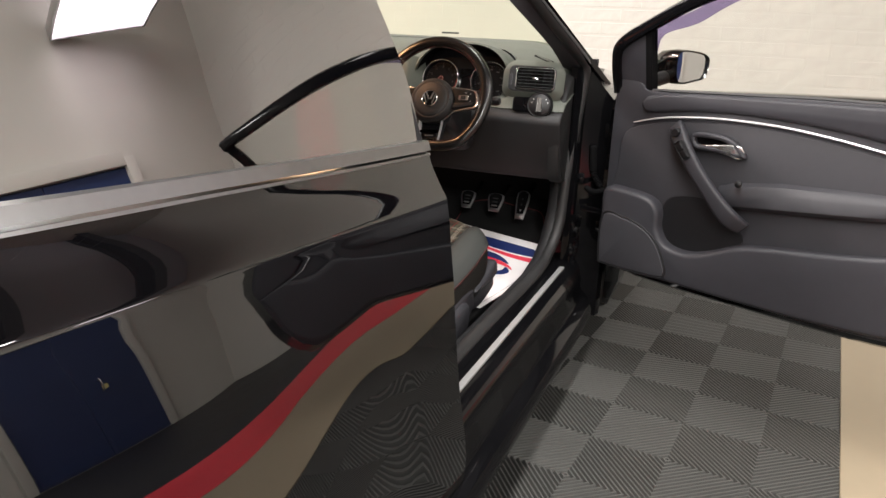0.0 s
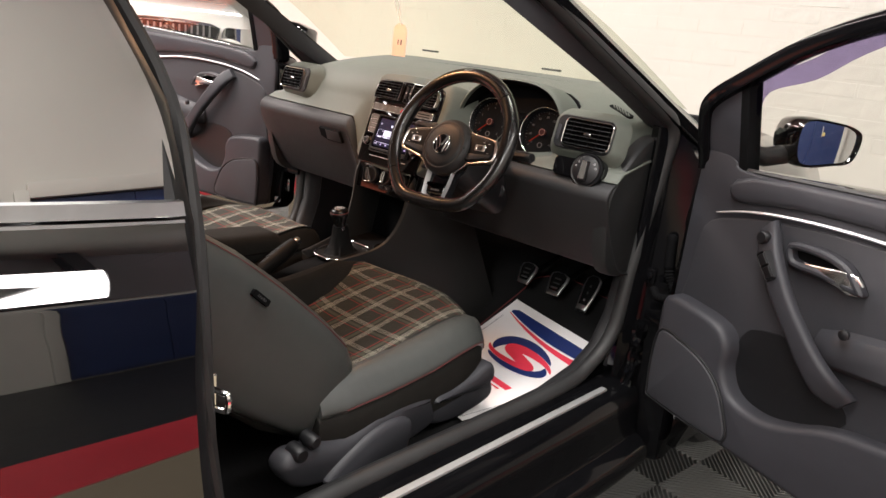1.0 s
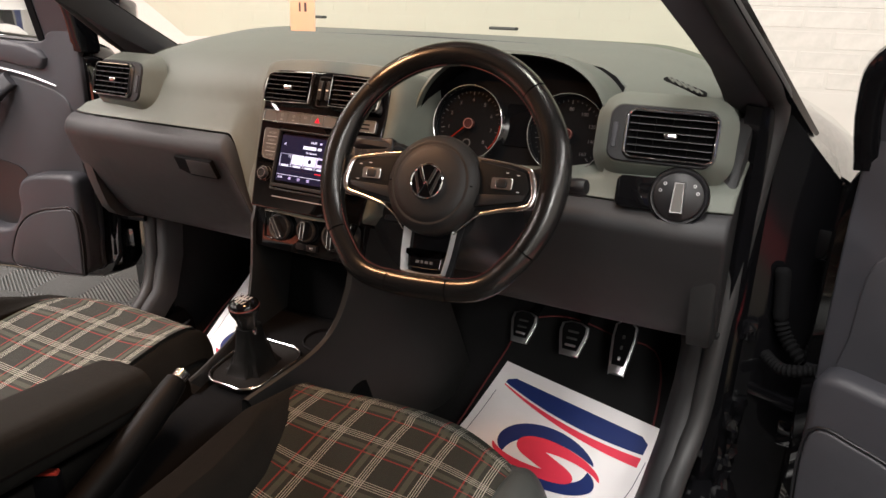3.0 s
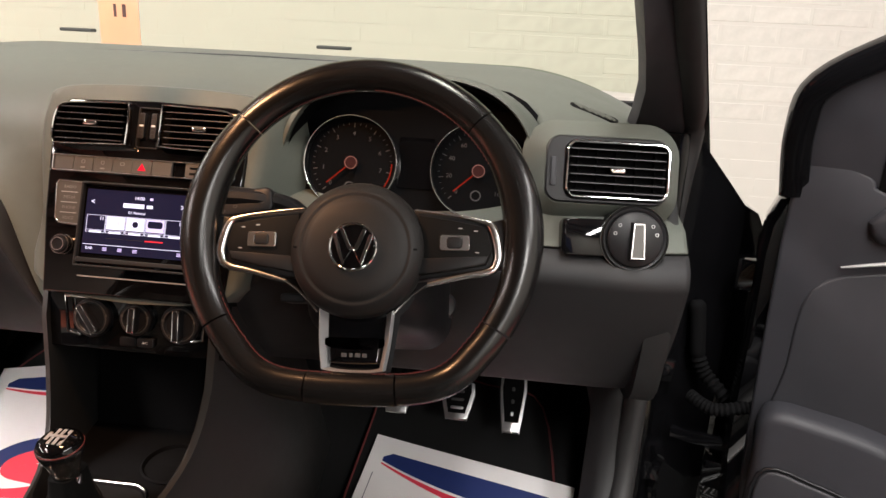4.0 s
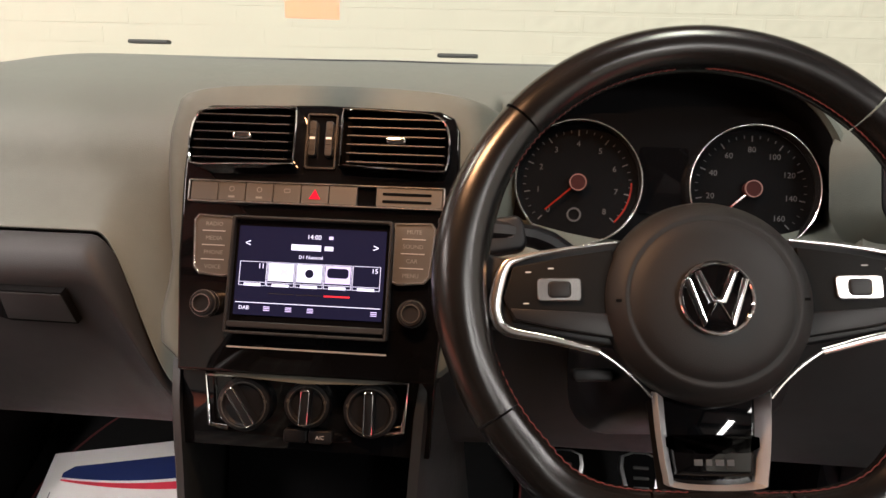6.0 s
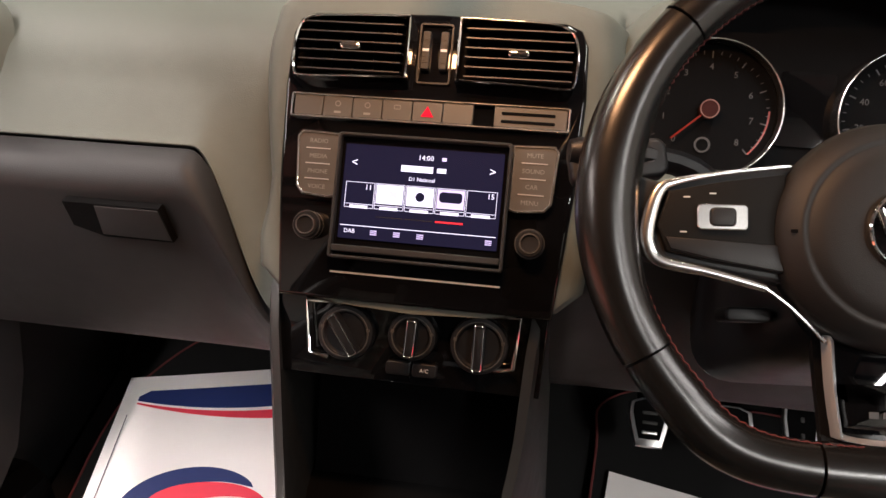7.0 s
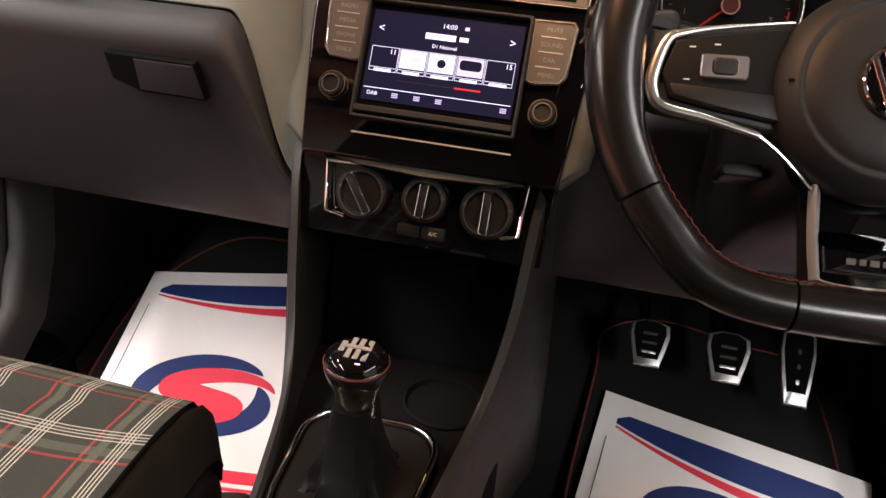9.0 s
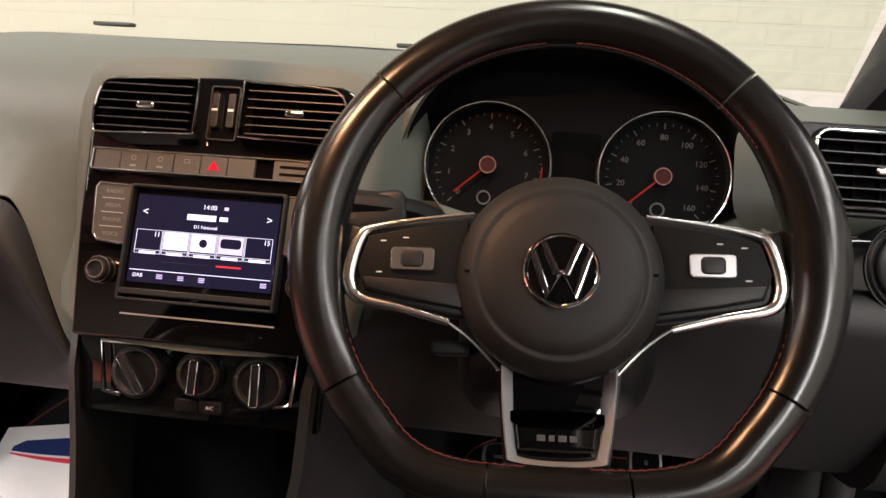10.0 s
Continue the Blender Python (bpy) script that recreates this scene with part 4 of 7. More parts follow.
# row of switches under the vents
sw = part("switch_panel", bmesh.new(), M["chrome"], dash, "chrome-edged row of grey switches")
bm = bmesh.new()
o = rounded(0.246, 0.0215, 0.0025, cx=-0.0015, cy=0.0815)
band(bm, o, shrink(o, 0.0016), -0.006, 0.0035, S, 0.0006)
bm.to_mesh(sw.data)
bm.free()
for k in range(6):
    bm = bmesh.new()
    box(bm, (-0.1085 + 0.0268 * k, 0.0815, 0.0), (0.0262, 0.0178, 0.005), S, bevel=0.0006, seg=1)
    b = part("switch", bm, M["grey_button"], sw)
    if k == 4:
        bm = bmesh.new()
        plate(bm, [(-0.0055, -0.004), (0.0055, -0.004), (0.0, 0.0055)], 0.0024, 0.0032, S @ pose(-0.1085 + 0.0268 * k, 0.081, 0))
        part("hazard_mark", bm, M["hazard_red"], b, "red warning triangle")
    elif k in (1, 2, 3):
        bm = bmesh.new()
        o = circle(0.0026, 14, 0, 0.003) if k != 3 else rounded(0.006, 0.004, 0.001, cy=0.003)
        band(bm, o, shrink(o, 0.0006), 0.0024, 0.0028, S @ pose(-0.1085 + 0.0268 * k, 0.081, 0))
        if k < 3:
            box(bm, (-0.1085 + 0.0268 * k, 0.0765, 0.0026), (0.006, 0.0018, 0.0004), S)
        part("symbol", bm, M["faint_mark"], b)
bm = bmesh.new()
box(bm, (0.088, 0.0815, 0.0), (0.062, 0.0178, 0.005), S, bevel=0.0006, seg=1)
sg = part("card_slot_panel", bm, M["grey_button"], sw)
for y in (0.0775, 0.0845):
    bm = bmesh.new()
    plate(bm, rounded(0.046, 0.0026, 0.0012, cx=0.086, cy=y), 0.002, 0.003, S)
    part("slot", bm, M["matt_black"], sg)

# infotainment unit
radio = thing("infotainment_unit", "gloss black radio unit with lit touchscreen and grey buttons", "radio")
bm = bmesh.new()
o = rounded(0.152, 0.110, 0.003, cy=0.003)
band(bm, o, shrink(o, 0.003), -0.01, 0.010, S, 0.001)
part("screen_surround", bm, M["dash_low"], radio, "grey plastic screen surround")
bm = bmesh.new()
plate(bm, rounded(0.147, 0.104, 0.002, cy=0.003), -0.01, 0.003, S)
part("bezel", bm, M["piano"], radio)
bm = bmesh.new()
plate(bm, rounded(0.139, 0.083, 0.001, cy=0.0075), 0.0, 0.0042, S)
screen = part("screen", bm, M["screen"], radio, "dark lit touchscreen")
bm = bmesh.new()
box(bm, (0, -0.043, 0.006), (0.146, 0.006, 0.008), S, bevel=0.001, seg=1)
part("lower_lip", bm, M["dash_low"], radio)
Z = 0.0045


def bar(x, y, w, h, material, parent=screen, name="screen_mark"):
    bm = bmesh.new()
    box(bm, (x, y, Z), (w, h, 0.0003), S)
    return part(name, bm, material, parent, smooth=False)


def ring(x, y, w, h, t, material):
    bm = bmesh.new()
    o = rounded(w, h, 0.0004, 1, x, y)
    band(bm, o, shrink(o, t), Z - 0.0002, Z + 0.0001, S)
    return part("screen_mark", bm, material, screen, smooth=False)


text("14:00", 0.0062, M["screen_white"], screen, S @ pose(0.002, 0.0405, Z))
bar(0.018, 0.0405, 0.004, 0.003, M["screen_lilac"])
bar(-0.005, 0.0305, 0.028, 0.0055, M["screen_white"])
bar(0.0165, 0.0305, 0.008, 0.004, M["screen_white"])
text("D1 National", 0.0046, M["screen_white"], screen, S @ pose(0.0, 0.0215, Z))
text("<", 0.010, M["screen_white"], screen, S @ pose(-0.0605, 0.0325, Z))
text(">", 0.010, M["screen_white"], screen, S @ pose(0.0605, 0.0325, Z))
for k in range(5):
    x = -0.0535 + 0.0267 * k
    ring(x, 0.0045, 0.0258, 0.0225, 0.0004, M["screen_white"])
    bar(x, -0.0035, 0.0240, 0.0004, M["screen_white"])
    if k in (0, 4):
        text("11" if k == 0 else "15", 0.0065, M["screen_white"], screen, S @ pose(x + 0.0075, 0.0115, Z))
    else:
        bar(x, 0.0065, 0.0235, 0.0165, M["screen_white"] if k < 3 else M["screen_lilac"])
        bm = bmesh.new()
        if k == 1:
            plate(bm, [(-0.002, -0.004), (0.003, -0.001), (0.008, -0.004), (0.006, 0.001), (0.008, 0.005), (0.003, 0.003), (-0.002, 0.005), (0.0, 0.001)], Z, Z + 0.0004, S @ pose(x, 0.006, 0))
        elif k == 2:
            plate(bm, circle(0.004, 20), Z, Z + 0.0004, S @ pose(x, 0.0065, 0))
        else:
            plate(bm, rounded(0.020, 0.009, 0.003), Z, Z + 0.0004, S @ pose(x, 0.008, 0))
        part("preset_badge", bm, M["screen_lilac"] if k == 1 else M["screen"], screen)
    bar(x, -0.0058, 0.016, 0.0026, M["screen_white"])
for k in range(3):
    bar(-0.0255 + 0.0262 * k, -0.0135, 0.024, 0.0007 if k < 2 else 0.0014, M["screen_red"] if k == 2 else M["dash_low"])
bar(0, -0.0225, 0.136, 0.0006, M["screen_white"])
text("DAB", 0.0050, M["screen_white"], screen, S @ pose(-0.0595, -0.0275, Z))
for x in (-0.038, -0.0175, 0.003, 0.062):
    for j in range(3):
        bar(x, -0.0260 - 0.0016 * j, 0.0058, 0.0008, M["screen_lilac"])

for sx, words in ((-1, ("RADIO", "MEDIA", "PHONE", "VOICE")), (1, ("MUTE", "SOUND", "CAR", "MENU"))):
    bm = bmesh.new()
    o = [(0.0765, 0.057), (0.0765, 0.0025), (0.082, 0.0005), (0.106, 0.0025), (0.1115, 0.009), (0.1145, 0.053), (0.111, 0.058)]
    o = [(sx * x, y) for x, y in o]
    o = o if sx < 0 else o[::-1]
    plate(bm, o, -0.004, 0.003, S, 0.0008)
    panel = part("button_panel", bm, M["grey_button"], radio, "grey button panel")
    bm = bmesh.new()
    oo = shrink(o, -0.0014)
    band(bm, oo, o, -0.004, 0.0042, S, 0.0004)
    part("chrome_edge", bm, M["chrome"], panel, "thin chrome edging")
    for k, wd in enumerate(words):
        text(wd, 0.0055, M["faint_mark"], panel, S @ pose(sx * (0.095 - 0.0005 * k), 0.0495 - 0.0135 * k, 0.0032))
        bm = bmesh.new()
        box(bm, (sx * (0.095 - 0.0005 * k), 0.0430 - 0.0135 * k, 0.0032), (0.022, 0.0008, 0.0008), S)
        if k < 3:
            part("divider", bm, M["silver_trim"], panel)
        else:
            bm.free()
    kn = part("knob", bmesh.new(), M["black_plastic"], radio, "round black rotary knob with chrome rings")
    km = S @ pose(sx * 0.0968, -0.0255, -0.002)
    bm = bmesh.new()
    lathe(bm, [(0.0118, 0.0), (0.0118, 0.012), (0.0105, 0.015), (0.008, 0.015), (0.0075, 0.0138), (0.0, 0.0138)], 36, km)
    bm.to_mesh(kn.data)
    bm.free()
    bm = bmesh.new()
    band(bm, circle(0.0128, 36), circle(0.0117, 36), -0.002, 0.002, km)
    band(bm, circle(0.0086, 36), circle(0.0074, 36), 0.013, 0.0156, km)
    band(bm, circle(0.0126, 40), circle(0.0116, 40), 0.004, 0.0110, km)
    part("knob_ring", bm, M["chrome"], kn, "chrome rings")
bm = bmesh.new()
plate(bm, rounded(0.150, 0.0016, 0.0007, cx=0.0, cy=-0.064), -0.006, -0.0015, S)
part("stack_line", bm, M["silver_trim"], dash)

# heater panel
H = face(12, 0, 0.1355, 0.81)
heater = thing("heater_panel", "gloss black heater panel with three rotary dials", "heater controls")
bm = bmesh.new()
plate(bm, [(-0.1235, -0.056), (0.1165, -0.056), (0.120, 0.02), (0.1205, 0.026), (-0.1205, 0.026), (-0.126, 0.02)], -0.02, -0.004, H, 0.002)
part("panel", bm, M["piano"], heater)
bm = bmesh.new()
plate(bm, [(-0.116, -0.24), (0.092, -0.24), (0.104, -0.05), (-0.1165, -0.05)], -0.125, -0.110, H)
part("storage_recess", bm, M["matt_black"], heater, "open black storage recess")
bm = bmesh.new()
o = [(-0.0755, -0.0345), (-0.0935, -0.0315), (-0.0985, 0.0165), (0.0955, 0.019), (0.0915, -0.0275), (0.075, -0.031)]
tube(bm, [H @ Vector((x, y - 0.002, 0.0025)) for x, y in o], 0.0026, 8, up=tuple(H.to_3x3() @ Vector((0, 0, 1))))
part("chrome_frame", bm, M["bright"], heater, "thin chrome frame round the dials")
for x, y, r, ang in ((-0.0605, -0.0125, 0.0258, 34), (0.0005, -0.0095, 0.0222, -3), (0.0605, -0.0115, 0.0258, 0)):
    kn = part("heater_dial", bmesh.new(), M["black_plastic"], heater, "black rotary heater dial")
    km = H @ pose(x, y, -0.004)
    bm = bmesh.new()
    lathe(bm, [(r, 0.0), (r, 0.008), (r - 0.001, 0.010), (r - 0.006, 0.011), (r - 0.008, 0.009), (0, 0.009)], 40, km)
    bm.to_mesh(kn.data)
    bm.free()
    bm = bmesh.new()
    plate(bm, rounded(0.0098, 2 * r - 0.010, 0.003), 0.006, 0.021, km @ pose(0, 0, 0, 0, 0, ang), 0.002)
    part("grip", bm, M["black_plastic"], kn)
    bm = bmesh.new()
    o = rounded(0.0088, 2 * r - 0.011, 0.002)
    band(bm, o, shrink(o, 0.0012), 0.019, 0.0222, km @ pose(0, 0, 0, 0, 0, ang), 0.0004)
    part("grip_edge", bm, M["bright"], kn, "chrome edge of the grip")
    bm = bmesh.new()
    band(bm, circle(r - 0.0040, 40), circle(r - 0.0048, 40), 0.008, 0.0114, km)
    part("dial_ring", bm, M["grey_button"], kn)
    for k in (-1, 1):
        bm = bmesh.new()
        box(bm, (0, r - 0.0042, 0.0113), (0.0026, 0.0030, 0.0008), km @ pose(0, 0, 0, 0, 0, 78 * k))
        part("mark", bm, M["grey_button"], kn)
for x in (-0.011, 0.013):
    bm = bmesh.new()
    plate(bm, rounded(0.0225, 0.0125, 0.003, cx=x, cy=-0.0405), -0.004, 0.002, H, 0.001)
    b = part("heater_button", bm, M["black_plastic"], heater)
    if x > 0:
        text("A/C", 0.005, M["white_mark"], b, H @ pose(x, -0.0405, 0.0024))

# light switch
K = face(14, 0.614, 0.1755, 0.942) @ pose(0, 0, 0, 0, 5, 1.5)
lsw = thing("light_switch", "gloss black light switch with a round rotary knob", "switch")
bm = bmesh.new()
plate(bm, rounded(0.085, 0.046, 0.010, cx=-0.032, cy=0.006), -0.03, 0.004, K, 0.002)
part("switch_plate", bm, M["piano"], lsw)
bm = bmesh.new()
lathe(bm, [(0.0405, -0.03), (0.0405, 0.004), (0.038, 0.008), (0.036, 0.0075), (0.0335, 0.006), (0.0335, 0.011), (0.031, 0.013), (0, 0.013)], 48, K @ pose(0.0135, 0.006, 0))
kn = part("rotary_knob", bm, M["black_plastic"], lsw, "round black rotary light knob")
bm = bmesh.new()
o = circle(0.0418, 48, 0.0135, 0.006)
band(bm, o, shrink(o, 0.0014), -0.005, 0.0055, K)
part("knob_bezel", bm, M["piano"], kn, "gloss black bezel")
bm = bmesh.new()
plate(bm, [(-0.0090, -0.025), (0.0090, -0.025), (0.0070, 0.0205), (-0.0070, 0.0205)], 0.012, 0.026, K @ pose(0.0135, 0.006, 0), 0.003)
part("grip", bm, M["black_plastic"], kn)
bm = bmesh.new()
o = [(-0.0085, -0.023), (0.0085, -0.023), (0.0065, 0.0195), (-0.0065, 0.0195)]
band(bm, o, shrink(o, 0.0026), 0.024, 0.0272, K @ pose(0.0135, 0.006, 0), 0.0004)
part("grip_edge", bm, M["chrome"], kn, "chrome edge of the grip")
bm = bmesh.new()
plate(bm, shrink(o, 0.0028), 0.0245, 0.0266, K @ pose(0.0135, 0.006, 0))
part("grip_face", bm, M["grey_button"], kn)
for a in (140, 165, 40, 15):
    bm = bmesh.new()
    o = circle(0.0022, 10, 0.0135 + 0.026 * math.cos(radians(a)), 0.006 + 0.026 * math.sin(radians(a)))
    band(bm, o, shrink(o, 0.0006), 0.0125, 0.0136, K)
    part("symbol", bm, M["white_mark"], kn)

# glovebox handle
gh = thing("glovebox_handle", "grey recessed glovebox latch handle", "handle")
GH = face(-22, -0.290, 0.1555, 0.877)
# shaded finger hollow painted as a flat black plate, not sunk in
bm = bmesh.new()
plate(bm, [(-0.052, 0.018), (-0.050, -0.010), (-0.020, -0.021), (0.050, -0.021), (0.045, 0.018)][::1], -0.012, 0.0015, GH)
part("recess", bm, M["matt_black"], gh)
bm = bmesh.new()
plate(bm, [(-0.020, 0.016), (-0.022, -0.018), (0.049, -0.019), (0.044, 0.016)], -0.01, 0.0022, GH, 0.0010)
part("latch", bm, M["dash_low"], gh)

# ---- steering wheel ----
wheel = thing("steering_wheel", "black leather flat-bottomed steering wheel with silver spokes", "steering wheel")
WM = face(24, 0.32, 0.0, 0.964, 3.4)
WN = tuple(WM.to_3x3() @ Vector((0, 0, 1)))


def rim_point(a):
    """Centre line of the rim at an angle from its top, flattened at the foot."""
    x, y = 0.1735 * math.sin(a), 0.0155 + 0.1765 * math.cos(a)
    if y < -0.105:
        y = -0.105 - 0.042 * math.tanh((-0.105 - y) / 0.034)
    return x, y


def rim_piece(name, a0, a1, r, material, label="", n=40, bulge=0.0):
    bm = bmesh.new()
    pts, rad = [], []
    for k in range(n + 1):
        a = radians(lerp(a0, a1, k / n))
        x, y = rim_point(a)
        pts.append(WM @ Vector((x, y, -0.024)))
        rad.append(r + bulge * math.sin(math.pi * k / n) ** 2)
    tube(bm, pts, rad, 16, flat=0.92, up=WN)
    return part(name, bm, material, wheel, label, angle=60)


rim_piece("rim_top", -46, 46, 0.0178, M["leather"], "smooth black leather rim", 56)
rim_piece("rim_grip", 46.6, 122, 0.0174, M["leather"], "thicker leather grip section", 40, 0.0035)
rim_piece("rim_grip", -122, -46.6, 0.0174, M["leather"], "thicker leather grip section", 40, 0.0035)
rim_piece("rim_side", 122.6, 164, 0.0165, M["leather"], "", 30)
rim_piece("rim_side", -164, -122.6, 0.0165, M["leather"], "", 30)
rim_piece("rim_foot", 164.6, 195.4, 0.0170, M["leather"], "flat leather foot of the rim", 30)
for s in (-1, 1):
    bm = bmesh.new()
    pts = []
    for k in range(60):
        x, y = rim_point(radians(lerp(100, 172, k / 59)))
        l = math.hypot(x, y)
        w = 0.0005 * (1 if k % 2 else -1)
        pts.append(WM @ Vector((s * x * (1 - (0.0165 + w) / l), y * (1 - (0.0165 + w) / l), -0.019 + w)))
    tube(bm, pts, 0.0005, 5)
    part("rim_stitching", bm, M["stitch"], wheel, "red stitching inside the rim")
    bm = bmesh.new()
    pts = []
    for k in range(60):
        x, y = rim_point(radians(lerp(4, 60, k / 59)))
        l = math.hypot(x, y)
        w = 0.0008 * (1 if k % 2 else -1)
        pts.append(WM @ Vector((s * x * (1 - (0.0176 + w) / l), y * (1 - (0.0176 + w) / l), -0.020 + w)))
    tube(bm, pts, 0.0005, 5)
    part("rim_stitching", bm, M["stitch"], wheel, "red stitching inside the rim")
hub = part("hub_cover", bmesh.new(), M["hub"], wheel, "round matt dark airbag cover")
bm = bmesh.new()
lathe(bm, [(0.056, -0.075), (0.066, -0.055), (0.0715, -0.036), (0.0722, -0.024), (0.069, -0.014), (0.060, -0.0075), (0.0575, -0.0062), (0.0560, -0.0078), (0.0545, -0.0062), (0.046, -0.0032), (0.03, -0.0012), (0.0, -0.0006)], 72, WM)
bm.to_mesh(hub.data)
bm.free()
hub.data.polygons.foreach_set("use_smooth", [True] * len(hub.data.polygons))
for s in (-1, 1):
    bm = bmesh.new()
    box(bm, (s * 0.0625, 0.0, -0.0085), (0.005, 0.002, 0.0006), WM)
    part("airbag_mark", bm, M["matt_black"], hub)
emb = part("emblem", bmesh.new(), M["piano"], wheel, "round chrome and black badge")
bm = bmesh.new()
lathe(bm, [(0.0245, -0.004), (0.0245, 0.001), (0.022, 0.0022), (0.0, 0.0026)], 48, WM)
bm.to_mesh(emb.data)
bm.free()
bm = bmesh.new()
o = circle(0.0252, 56)
band(bm, o, shrink(o, 0.0024), -0.003, 0.0038, WM, 0.0008)
for pts in (((-0.012, 0.018), (-0.0035, -0.002), (0.0035, -0.002), (0.012, 0.018)), ((-0.0190, 0.0125), (-0.0090, -0.0175), (0.0, 0.0), (0.0090, -0.0175), (0.0190, 0.0125))):
    tube(bm, [WM @ Vector((x, y, 0.0028)) for x, y in pts], 0.0027, 8, flat=0.6, up=WN)
part("emblem_relief", bm, M["bright"], emb, "raised chrome shapes of the badge")
for s in (-1, 1):
    flip = (lambda o: [(s * x, y) for x, y in (o if s > 0 else o[::-1])])
    # spoke body in leather-black, then the silver bow and the button field
    bm = bmesh.new()
    plate(bm, flip([(0.045, -0.034), (0.142, -0.019), (0.163, -0.012), (0.163, 0.040), (0.14, 0.034), (0.045, 0.047)]), -0.044, -0.025, WM, 0.004)
    sp = part("spoke", bm, M["black_plastic"], wheel, "black side spoke")
    bm = bmesh.new()
    path = [(0.060, 0.0435), (0.100, 0.0385), (0.130, 0.0325), (0.141, 0.026), (0.1475, 0.004), (0.147, -0.010), (0.139, -0.0195), (0.110, -0.0255), (0.0755, -0.0345)]
    rings = []
    wide = [0.0010, 0.0014, 0.0026, 0.0042, 0.0048, 0.0046, 0.0040, 0.0032, 0.0026]
    P = smooth_poly([(s * x, y, -0.0215) for x, y in path], 6, closed=False)
    Wd = [spline(list(zip(range(9), wide)), k / 6) for k in range(len(P))]
    tube(bm, [WM @ Vector(p) for p in P], Wd, 10, flat=0.6, up=WN)
    part("silver_bow", bm, M["chrome"], sp, "satin silver bow round the buttons")
    bm = bmesh.new()
    plate(bm, flip([(0.062, -0.026), (0.108, -0.019), (0.136, -0.013), (0.142, 0.004), (0.135, 0.026), (0.100, 0.033), (0.064, 0.038)]), -0.03, -0.0195, WM, 0.0015)
    bf = part("button_field", bm, M["soft_leather"], sp, "satin black button field")
    bm = bmesh.new()
    plate(bm, flip([(0.066, -0.0245), (0.108, -0.0178), (0.134, -0.0118), (0.137, -0.004), (0.068, -0.008)]), -0.024, -0.0178, WM, 0.001)
    part("lower_button", bm, M["black_plastic"], bf)
    bm = bmesh.new()
    o = rounded(0.031, 0.0165, 0.003, cx=s * 0.1025, cy=0.009)
    band(bm, o, rounded(0.015, 0.0105, 0.0028, cx=s * 0.1025, cy=0.009), -0.022, -0.0165, WM, 0.0008)
    rk = part("rocker_frame", bm, M["chrome"], bf, "silver rocker button")
    bm = bmesh.new()
    plate(bm, rounded(0.0145, 0.0115, 0.0028, cx=s * 0.1025, cy=0.009), -0.022, -0.0158, WM, 0.001)
    part("rocker", bm, M["black_plastic"], bf)
    for x, y in ((0.124, 0.022), (0.126, -0.0005), (0.108, 0.0245)):
        bm = bmesh.new()
        box(bm, (s * x, y, -0.0192), (0.004, 0.0008, 0.0006), WM)
        part("symbol", bm, M["white_mark"], bf)
# lower spoke: chrome frame with a dark inlay
ls = part("lower_spoke", bmesh.new(), M["black_plastic"], wheel, "lower spoke with dark inlay")
bm = bmesh.new()
plate(bm, [(0.045, -0.052), (-0.040, -0.052), (-0.033, -0.136), (0.034, -0.136)][::-1], -0.056, -0.044, WM, 0.003)
bm.to_mesh(ls.data)
bm.free()
bm = bmesh.new()
o = smooth_poly([(-0.0385, -0.062), (-0.0372, -0.092), (-0.034, -0.119), (-0.030, -0.1255), (0.0, -0.1275), (0.030, -0.1255), (0.034, -0.119), (0.0382, -0.092), (0.0405, -0.062)], 3, closed=False)
i = [(x * 0.79, -0.066 + (y + 0.062) * 0.90) for x, y in o]
n = len(o)
rings = [[WM @ Vector((x, y, z)) for x, y in ring_] for ring_, z in ((o, -0.036), (o, -0.026), ([(lerp(a[0], b[0], 0.16), lerp(a[1], b[1], 0.16)) for a, b in zip(o, i)], -0.0235), ([(lerp(a[0], b[0], 0.62), lerp(a[1], b[1], 0.62)) for a, b in zip(o, i)], -0.0295), (i, -0.036))]
loft(bm, rings, closed=False)
part("chrome_frame", bm, M["silver_trim"], ls, "satin silver frame of the lower spoke")
bm = bmesh.new()
plate(bm, [(-0.031, -0.066), (-0.027, -0.126), (0.027, -0.126), (0.0325, -0.066)], -0.042, -0.036, WM, 0.001)
part("inlay", bm, M["piano"], ls)
bm = bmesh.new()
o = smooth_poly([(-0.0285, -0.094), (-0.0265, -0.1145), (-0.022, -0.1185), (0.022, -0.1185), (0.0265, -0.1145), (0.0285, -0.094), (0.024, -0.100), (-0.024, -0.100)], 3)
plate(bm, o, -0.038, -0.0305, WM, 0.003)
lip = part("lower_lip", bm, M["piano"], ls, "gloss black lip with a small badge")
for k, w in enumerate((0.0058, 0.0040, 0.0058, 0.0050)):
    bm = bmesh.new()
    box(bm, (-0.0105 + 0.0072 * k, -0.1095, -0.0302), (w, 0.0042, 0.0006), WM, bevel=0.0002, seg=1)
    part("badge_bar", bm, M["dial_mark"], lip)
# thin silver lines from the side bows down to the lower spoke
for s in (-1, 1):
    bm = bmesh.new()
    tube(bm, [WM @ Vector(p) for p in smooth_poly([(s * 0.0755, -0.0345, -0.0225), (s * 0.062, -0.044, -0.0245), (s * 0.049, -0.056, -0.026), (s * 0.040, -0.066, -0.026)], 4, closed=False)], 0.0014, 8)
    part("silver_line", bm, M["chrome"], wheel)
